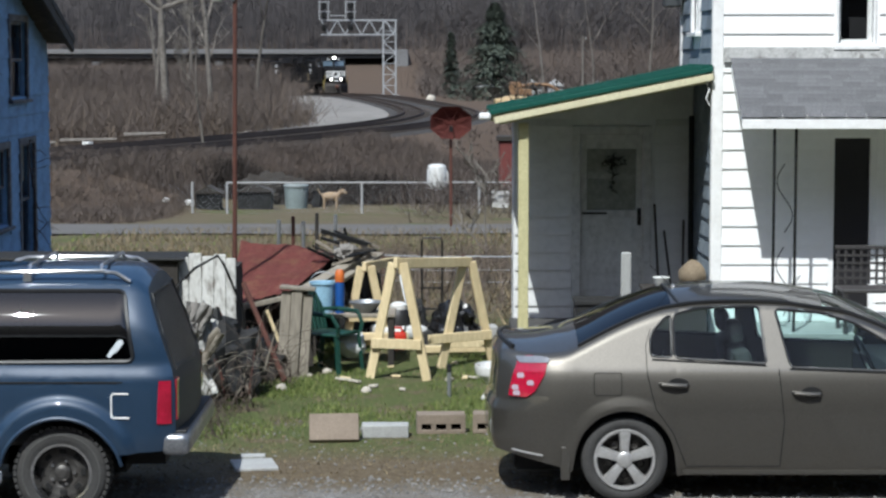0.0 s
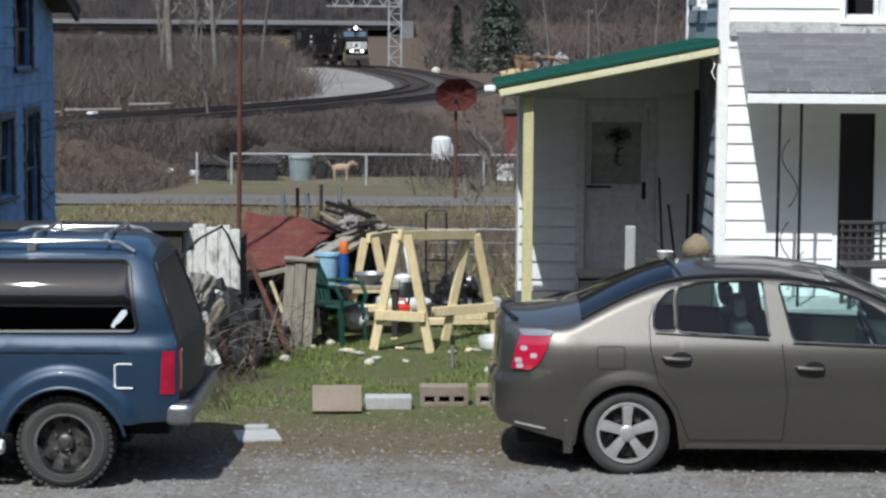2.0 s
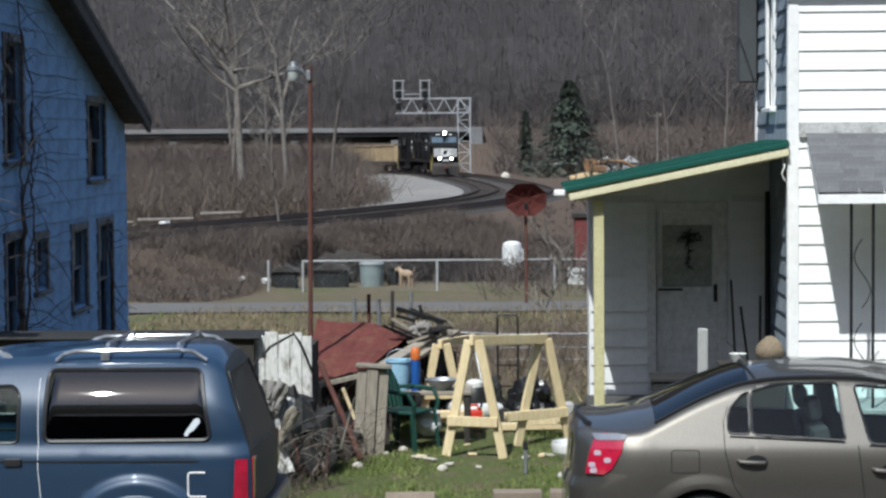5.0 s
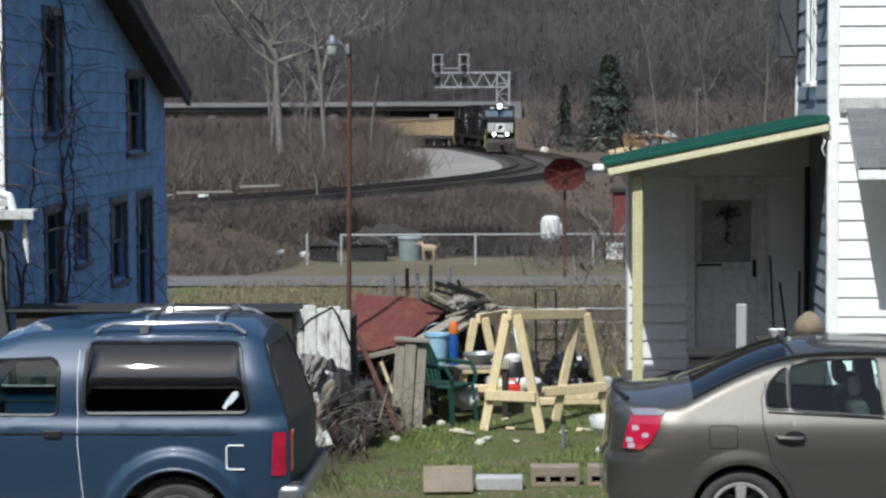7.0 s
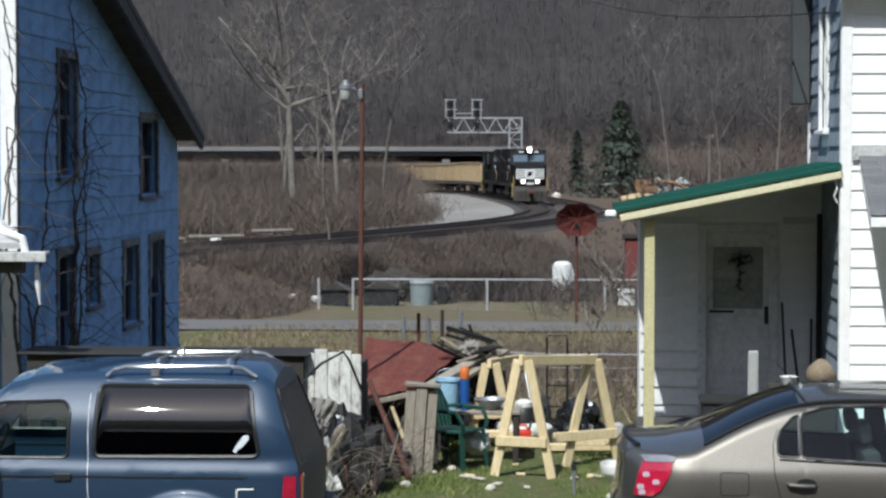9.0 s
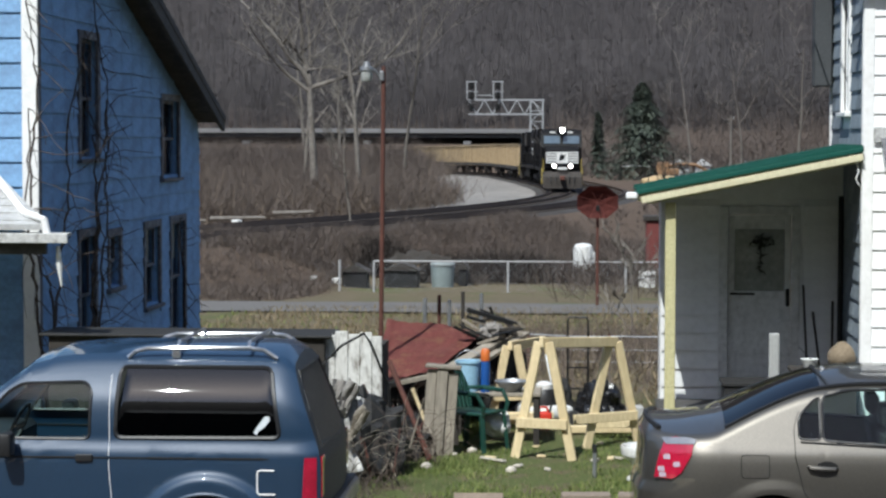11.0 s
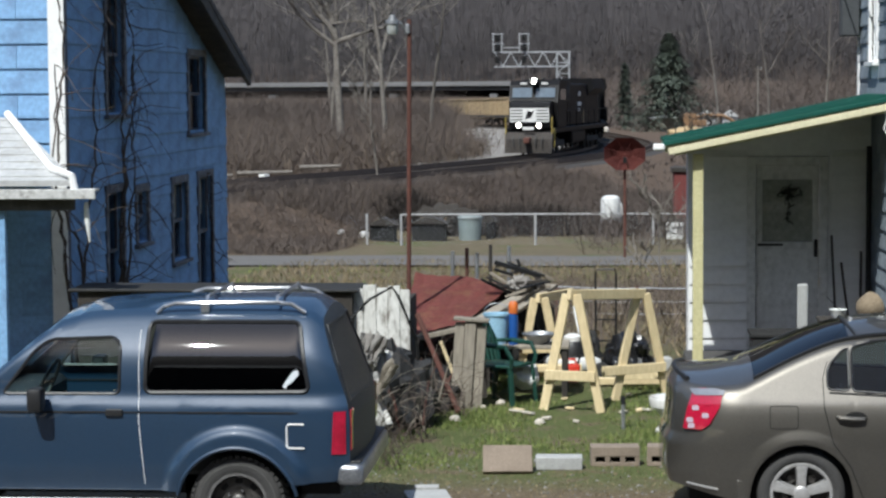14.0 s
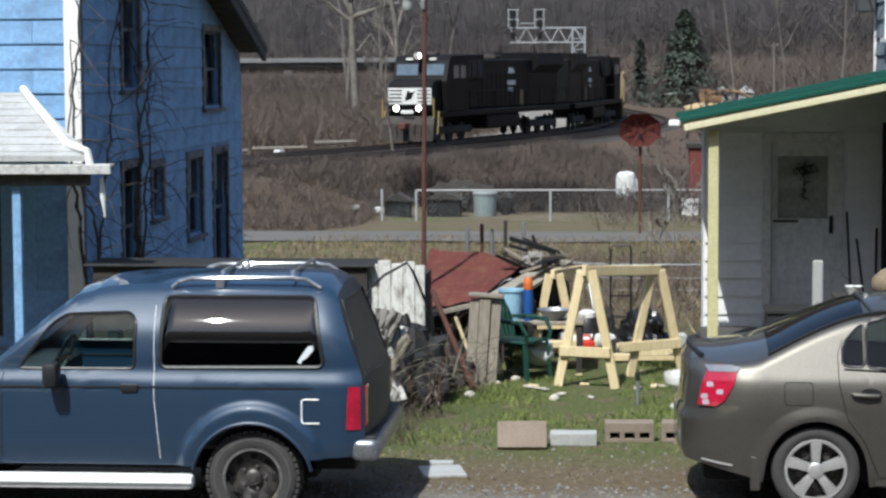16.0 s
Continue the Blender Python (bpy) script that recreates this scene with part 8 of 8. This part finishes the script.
for x, y, h in ((10.6, 152, 3.6), (14.0, 216, 7.0)):
    po = thing("utility_pole", "pale utility pole with a small cross-arm", "utility pole", group="utility poles", at=pose(x, y, land(x, y)))
    part("pole", cyl((0, 0, -0.3), (0, 0, h), 0.11, 0.08, 8), M_SYC, po)
    part("crossarm", box(-0.4, 0.4, -0.06, 0.06, h - 0.4, h - 0.28), M_SYC, po)
    part("insulator", cyl((0.3, 0, h - 0.28), (0.3, 0, h - 0.1), 0.05, n=6), M_GALV, po)

# the near side of the valley, behind the viewer and unseen: a plain house front and a brown slope
# the house is added to cut sky light and darken the reflections
hb = thing("house_behind", "unseen plain dark house front added to block sky and darken reflections", "house")
part("wall", quad_wall(bmesh.new(), (9, -4.0), (-9, -4.0), -0.1, 6.5, [], 0.2, (0, 1)), mat("unseen_house_brown", (0.075, 0.06, 0.048), None, 0.8), hb)
part("roof", prism([(-9.0, 9.5), (-3.4, 6.5), (-14.6, 6.5)], -9.4, 9.4, axis="x"), M_SHINGLE, hb)
part("balcony", box(-4, 4, -3.98, -0.9, 1.45, 1.6), M_OLDWOOD, hb)
for x in (-3.9, 3.9):
    part("balcony_post", box(x - 0.06, x + 0.06, -1.05, -0.93, -0.1, 1.45), M_OLDWOOD, hb)
# unseen slope added to hold back low sky light and dim the glass
bm = bmesh.new()
rows = []
for y in [-26 - 12 * i for i in range(26)]:
    rows.append([bm.verts.new((x, y, 0.80 * (-26 - y) + 9 * noise.noise((x * 0.01, y * 0.01, 8)) - 0.3)) for x in [-520 + 26 * i for i in range(41)]])
for a, b in zip(rows, rows[1:]):
    for j in range(40):
        bm.faces.new((a[j], a[j + 1], b[j + 1], b[j]))
tagged(part("unseen_south_slope", bm, M_HILL, smooth=True), "unseen brown slope added on the near side to block low sky", "hill", kind="structure")

# service wire to the white house
wp0, wp1 = Vector((2.8, 22.85, 4.75)), Vector((-0.2, 45.0, 6.67))
tagged(part("service_wire", tube([wp0.lerp(wp1, u / 14) - Vector((0, 0, 0.25 * math.sin(math.pi * u / 14))) for u in range(15)], 0.009, 5), M_IRON), "thin black service wire to the white house", "wire")
# ---------------------------------------------------------------- the train and the dog
M_LBLACK = mat("locomotive_black", (0.008, 0.008, 0.009), (0.005, 0.005, 0.006), 0.5, s1=0.6, s2=6, bump=0.05, spec=0.15, dirt=(0.02, 0.017, 0.015), dirt_amount=0.3)
M_LGREY = mat("underframe_grime", (0.055, 0.045, 0.038), (0.03, 0.026, 0.023), 0.85, s1=0.8, s2=6)
M_LWHITE = mat("nose_white_paint", (0.74, 0.74, 0.72), (0.62, 0.62, 0.6), 0.5, s1=0.8, s2=8)
M_LGLASS = mat("cab_glass", (0.10, 0.14, 0.17), (0.07, 0.10, 0.13), 0.08, 0.0, s1=0.5, s2=5, bump=0.0, coat=1.0)
M_YELLOW = mat("handrail_yellow", (0.34, 0.26, 0.06), None, 0.6)
M_LAMP = glow("headlamp_glow", (1.0, 0.97, 0.9), 12.0)
M_LAMPW = glow("ditch_lamp_glow", (1.0, 0.93, 0.85), 6.0)
M_TANCAR = mat("tan_hopper_paint", (0.36, 0.27, 0.155), (0.28, 0.205, 0.12), 0.85, s1=0.4, s2=5, bump=0.1, dirt=(0.16, 0.11, 0.07), dirt_amount=0.4, per_piece=0.1)
M_COAL = mat("coal_load", (0.018, 0.018, 0.018), None, 0.8, s1=0.8, s2=4, bump=0.6)


def bogie(parent, y):
    b = new("bogie")
    b.empty_display_size = 0.2
    b.matrix_basis = pose(0, y, 0)
    b.parent = parent
    for dy in (-1.75, 0.0, 1.75) if parent["category"] == "locomotive" else (-0.85, 0.85):
        for x in (-0.74, 0.74):
            part("wheel", lathe([(0, -0.06), (0.5, -0.06), (0.52, 0.0), (0.5, 0.06), (0, 0.06)], 20, m=Matrix.Translation((x, dy, 0.5)) @ Matrix.Rotation(radians(90), 4, "Y")), M_LGREY, b, smooth=True)
    L_ = 2.5 if parent["category"] == "locomotive" else 1.4
    for x in (-1.02, 1.02):
        part("side_frame", box(x - 0.1, x + 0.1, -L_, L_, 0.45, 0.85, 0.06), M_LGREY, b)
    return b


def locomotive(label):
    """Its own space: y = 0 at the nose, running back along +y; x across; z from the rail."""
    lo = thing("locomotive", label, "locomotive")
    part("underframe", box(-1.5, 1.5, 0.7, 22.0, 1.35, 1.65, 0.04), M_LBLACK, lo)
    part("fuel_tank", box(-1.35, 1.35, 8.2, 13.6, 0.55, 1.34, 0.15, seg=2), M_LBLACK, lo)
    # nose and cab as one tapered body
    part("nose", prism([(0.55, 1.66), (0.45, 2.0), (0.5, 2.95), (0.75, 3.2), (2.4, 3.35), (2.4, 1.66)], -1.22, 1.22, axis="x"), M_LBLACK, lo)
    cab = part("cab", prism([(1.75, 3.2), (2.15, 4.25), (2.45, 4.52), (4.9, 4.52), (4.9, 1.66), (1.9, 1.66)], -1.52, 1.52, axis="x"), M_LBLACK, lo)
    for x in (-0.72, 0.72):
        pn = part("windscreen", beam((x - 0.6, 1.92, 3.78), (x + 0.6, 1.92, 3.78), 0.05, 0.62, up=(0, 0.35, 1)), M_LGLASS, cab)
    for s in (-1, 1):
        for y in (2.75, 3.75):
            part("side_window", box(s * 1.50, s * 1.53, y, y + 0.75, 3.35, 4.0, 0.0), M_LGLASS, cab)
        part("number_board", box(s * 0.45, s * 0.85, 2.02, 2.12, 4.28, 4.4, 0.01), M_LWHITE, cab)
    # white nose panel with dark bars and a plain emblem
    part("nose_panel", box(-1.2, 1.2, 0.425, 0.447, 2.02, 2.86, 0.005), M_LWHITE, lo)
    for s in (-1, 1):
        for k in range(4):
            part("nose_bar", box(s * 0.42, s * 1.15, 0.412, 0.424, 2.12 + 0.19 * k, 2.19 + 0.19 * k), M_LBLACK, lo)
    part("emblem", prism([(-0.28, 2.18), (0.1, 2.3), (0.3, 2.75), (0.12, 2.62), (-0.1, 2.72), (-0.2, 2.45)], 0.41, 0.424), M_LBLACK, lo)
    # headlamps
    part("headlamp_housing", box(-0.32, 0.32, 2.0, 2.16, 4.3, 4.56, 0.05), M_LBLACK, lo)
    hl = part("headlamp", lathe([(0, 0.02), (0.17, 0.02), (0.19, 0.0)], 18, m=Matrix.Translation((0.05, 1.98, 4.5)) @ Matrix.Rotation(radians(90), 4, "X")), M_LAMP, lo, "glowing headlamp")
    # added black tube that hides the lamp's glow from the side
    part("glow_blocker", lathe([(0.2, -0.1), (0.2, 0.6), (0.22, 0.6), (0.22, -0.1)], 20, m=Matrix.Translation((0.05, 1.98, 4.5)) @ Matrix.Rotation(radians(90), 4, "X")), M_LBLACK, lo)
    for s in (-1, 1):
        part("ditch_lamp", lathe([(0, 0.02), (0.13, 0.02), (0.15, 0.0)], 18, m=Matrix.Translation((s * 0.62, 0.12, 1.82)) @ Matrix.Rotation(radians(90), 4, "X")), M_LAMPW, lo, "glowing ditch lamp")
        part("ditch_bracket", box(s * 0.46, s * 0.78, 0.14, 0.5, 1.66, 1.98, 0.03), M_LBLACK, lo)
        part("corner_rail", cyl((s * 1.42, 0.2, 1.3), (s * 1.42, 0.2, 2.35), 0.04, n=6), M_YELLOW, lo)
        part("stair_edge", cyl((s * 1.5, 0.5, 0.5), (s * 1.5, 0.7, 1.65), 0.05, n=6), M_YELLOW, lo)
        for k in range(4):
            part("step", box(s * 1.1, s * 1.5, 0.3 + 0.08 * k, 0.62 + 0.08 * k, 0.45 + 0.28 * k, 0.5 + 0.28 * k), M_LGREY, lo)
        part("walkway_rail", tube([(s * 1.48, 5.2, 1.7), (s * 1.48, 5.2, 2.65), (s * 1.48, 12, 2.65), (s * 1.48, 21.5, 2.65), (s * 1.48, 21.5, 1.7)], 0.03, 5), M_LBLACK, lo)
        for y in (6.5, 9, 11.5, 14, 16.5, 19):
            part("stanchion", cyl((s * 1.48, y, 1.65), (s * 1.48, y, 2.65), 0.025, n=5), M_LBLACK, lo)
    part("number_bar", box(-0.35, 0.35, 0.05, 0.08, 1.55, 1.72, 0.01), M_LWHITE, lo)
    part("pilot", prism([(0.0, 0.28), (0.1, 1.0), (0.35, 1.4), (0.8, 1.4), (0.8, 0.28)], -1.45, 1.45, axis="x"), M_LGREY, lo)
    part("snow_plough", prism([(-1.45, 0.15), (1.45, 0.15), (1.2, 0.95), (-1.2, 0.95)], -0.12, -0.04), M_LGREY, lo)
    part("coupler", box(-0.18, 0.18, -0.7, 0.3, 0.75, 1.1, 0.06), M_RUSTPOLE, lo)
    for x in (-0.9, -0.5, 0.5, 0.9):
        part("air_hose", tube([(x, -0.05, 1.25), (x, -0.25, 1.0), (x * 0.95, -0.28, 0.6)], 0.035, 6), M_TYRE, lo)
    # long hood with doors, grilles, radiator wings
    hood = part("hood", box(-1.0, 1.0, 4.9, 21.2, 1.66, 4.35, 0.08), M_LBLACK, lo)
    part("air_intake", box(-1.25, 1.25, 5.0, 8.0, 3.2, 4.6, 0.06), M_LBLACK, hood)
    part("radiator", prism([(-1.5, 4.05), (-1.35, 4.72), (1.35, 4.72), (1.5, 4.05), (1.0, 3.55), (-1.0, 3.55)], 16.5, 21.0), M_LBLACK, hood)
    for s in (-1, 1):
        for k in range(11):
            part("door_panel", box(s * 1.0, s * 1.03, 8.3 + 0.74 * k, 8.3 + 0.74 * k + 0.68, 1.9, 3.6, 0.01), M_LBLACK, hood)
        for k in range(3):
            part("grille", box(s * 1.25, s * 1.28, 5.2 + 0.9 * k, 5.2 + 0.9 * k + 0.75, 3.4, 4.3), M_LGREY, hood)
        mk = part("side_marking", box(s * 1.03, s * 1.045, 12.3, 13.6, 2.9, 3.15), M_LWHITE, hood)
        part("side_marking", box(s * 1.03, s * 1.045, 12.4, 13.2, 2.55, 2.75), M_LWHITE, hood)
        part("side_marking", prism([(12.4, 3.55), (13.5, 3.55), (13.2, 3.85), (12.7, 3.85)], s * 1.031, s * 1.046, axis="x"), M_LWHITE, hood)
        part("rust_streak", box(s * 1.031, s * 1.04, 14.4, 14.9, 1.75, 2.6), M_TANCAR, hood)
    part("exhaust_stack", box(-0.4, 0.4, 12.0, 13.0, 4.34, 4.6, 0.05), M_LGREY, hood)
    part("horn", box(-0.3, 0.3, 3.4, 3.9, 4.52, 4.7, 0.05), M_LGREY, cab)
    bogie(lo, 4.0)
    bogie(lo, 18.2)
    return lo


def hopper():
    ho = thing("hopper_wagon", "tan ribbed coal hopper wagon behind the locomotives", "wagon", group="hopper wagons")
    part("body", prism([(-1.5, 3.35), (1.5, 3.35), (1.5, 1.5), (0.9, 0.95), (-0.9, 0.95), (-1.5, 1.5)], 0.5, 15.6), M_TANCAR, ho)
    for s in (-1, 1):
        for k in range(13):
            y = 0.7 + k * 1.21
            part("rib", box(s * 1.5, s * 1.62, y - 0.07, y + 0.07, 1.35, 3.35), M_TANCAR, ho)
        part("top_chord", box(s * 1.48, s * 1.63, 0.4, 15.7, 3.35, 3.5), M_TANCAR, ho)
        part("side_sill", box(s * 1.42, s * 1.6, 0.2, 15.9, 1.05, 1.35), M_LGREY, ho)
    part("coal", box(-1.42, 1.42, 0.6, 15.5, 3.2, 3.45, 0.1), M_COAL, ho)
    part("centre_sill", box(-0.3, 0.3, -0.3, 16.4, 0.75, 0.98), M_LGREY, ho)
    bogie(ho, 2.2)
    bogie(ho, 13.9)
    return ho


CUM = [0.0]
for a_, b_ in zip(TRACK, TRACK[1:]):
    CUM.append(CUM[-1] + (b_ - a_).length)
CUM = np.array(CUM)


def along(s):
    x, y = float(np.interp(s, CUM, TA[:, 0])), float(np.interp(s, CUM, TA[:, 1]))
    return Vector((x, y, RAIL + lerp_rows(GRADE, y)))


RUN = [(0.0, 364.0), (3.5, 392.5), (7.0, 426.5), (8.5, 443.5), (11.0, 472.0), (12.5, 488.0), (14.0, 503.2), (15.0, 513.2), (16.0, 524.2)]


def nose_at(t):
    """How far the leading nose has run along the line at t seconds."""
    return smooth_rows(RUN, t)


def vehicle_pose(s, wheel0, wheel1):
    """A vehicle whose nose is at s, standing on its two bogies."""
    a, b = along(s - wheel0), along(s - wheel1)
    d = (b - a).normalized()
    n = a - d * wheel0
    return pose(n.x, n.y, n.z, math.degrees(math.asin(d.z)), 0, math.degrees(math.atan2(-d.x, d.y)))


def dog():
    d = thing("dog", "tan dog with a white chest behind the fence", "dog")
    M_FUR = mat("tan_fur", (0.27, 0.18, 0.105), (0.36, 0.27, 0.18), 0.95, s1=4, s2=30, bump=0.3)
    bm = bmesh.new()
    bmesh.ops.create_uvsphere(bm, u_segments=16, v_segments=10, radius=1, matrix=Matrix.Translation((0, 0, 0.5)) @ Matrix.Diagonal((0.36, 0.14, 0.17, 1)))
    part("body", bm, M_FUR, d, smooth=True)
    bm = bmesh.new()
    bmesh.ops.create_uvsphere(bm, u_segments=14, v_segments=8, radius=1, matrix=Matrix.Translation((0.42, 0, 0.68)) @ Matrix.Diagonal((0.13, 0.1, 0.11, 1)))
    head = part("head", bm, M_FUR, d, smooth=True)
    part("muzzle", cyl((0.48, 0, 0.66), (0.62, 0, 0.63), 0.055, 0.04, 10), M_FUR, head)
    for s in (-1, 1):
        part("ear", cyl((0.38, s * 0.07, 0.75), (0.36, s * 0.1, 0.84), 0.04, 0.01, 6), M_DARKWOOD, head)
    part("neck", cyl((0.25, 0, 0.55), (0.4, 0, 0.68), 0.1, 0.08, 10), M_FUR, d)
    for x in (-0.25, 0.22):
        for s in (-1, 1):
            part("leg", cyl((x, s * 0.08, 0.0), (x, s * 0.08, 0.48), 0.035, 0.06, 8), M_FUR, d)
    part("tail", tube([(-0.34, 0, 0.55), (-0.45, 0, 0.65), (-0.5, 0, 0.8)], [0.03, 0.025, 0.012], 6), M_FUR, d)
    return d


lead = locomotive("black diesel freight locomotive with a white-barred nose, leading")
second = locomotive("black diesel freight locomotive coupled behind the leader")
for o in second.children_recursive:
    for slot in o.material_slots:
        if slot.material in (M_LAMP, M_LAMPW):
            slot.link = "OBJECT"
            slot.material = M_LGREY
first_hopper = hopper()
wagons = [first_hopper] + [copy_thing(first_hopper, pose(0, 0, 0)) for _ in range(13)]
the_dog = dog()


def motions():
    """The train runs round the bend towards the crossing; the dog moves off behind the bin."""
    T = [0.5 * k for k in range(33)]
    walk(lead, [(t, vehicle_pose(nose_at(t), 4.0, 18.2)) for t in T])
    walk(second, [(t, vehicle_pose(nose_at(t) - 22.8, 3.8, 18.0) @ pose(0, 22, 0, 0, 0, 180)) for t in T])
    for k, w in enumerate(wagons):
        walk(w, [(t, vehicle_pose(nose_at(t) - 46.0 - 16.6 * k, 2.2, 13.9)) for t in T])
    DOG = [(0.0, -4.35, 0), (1.0, -4.3, 10), (1.5, -4.25, 0), (2.5, -4.0, 15), (3.5, -3.85, 60), (4.7, -4.2, 120), (6.0, -4.8, 170), (7.0, -4.95, 150), (7.5, -5.65, 175), (8.0, -6.4, 178), (8.6, -7.3, 180), (16.0, -7.3, 180)]
    walk(the_dog, [(t, pose(x, 83.2 if t < 7.5 else 85.6, land(x, 83.2 if t < 7.5 else 85.6) + 0.01, 0, 0, a)) for t, x, a in DOG])

motions()
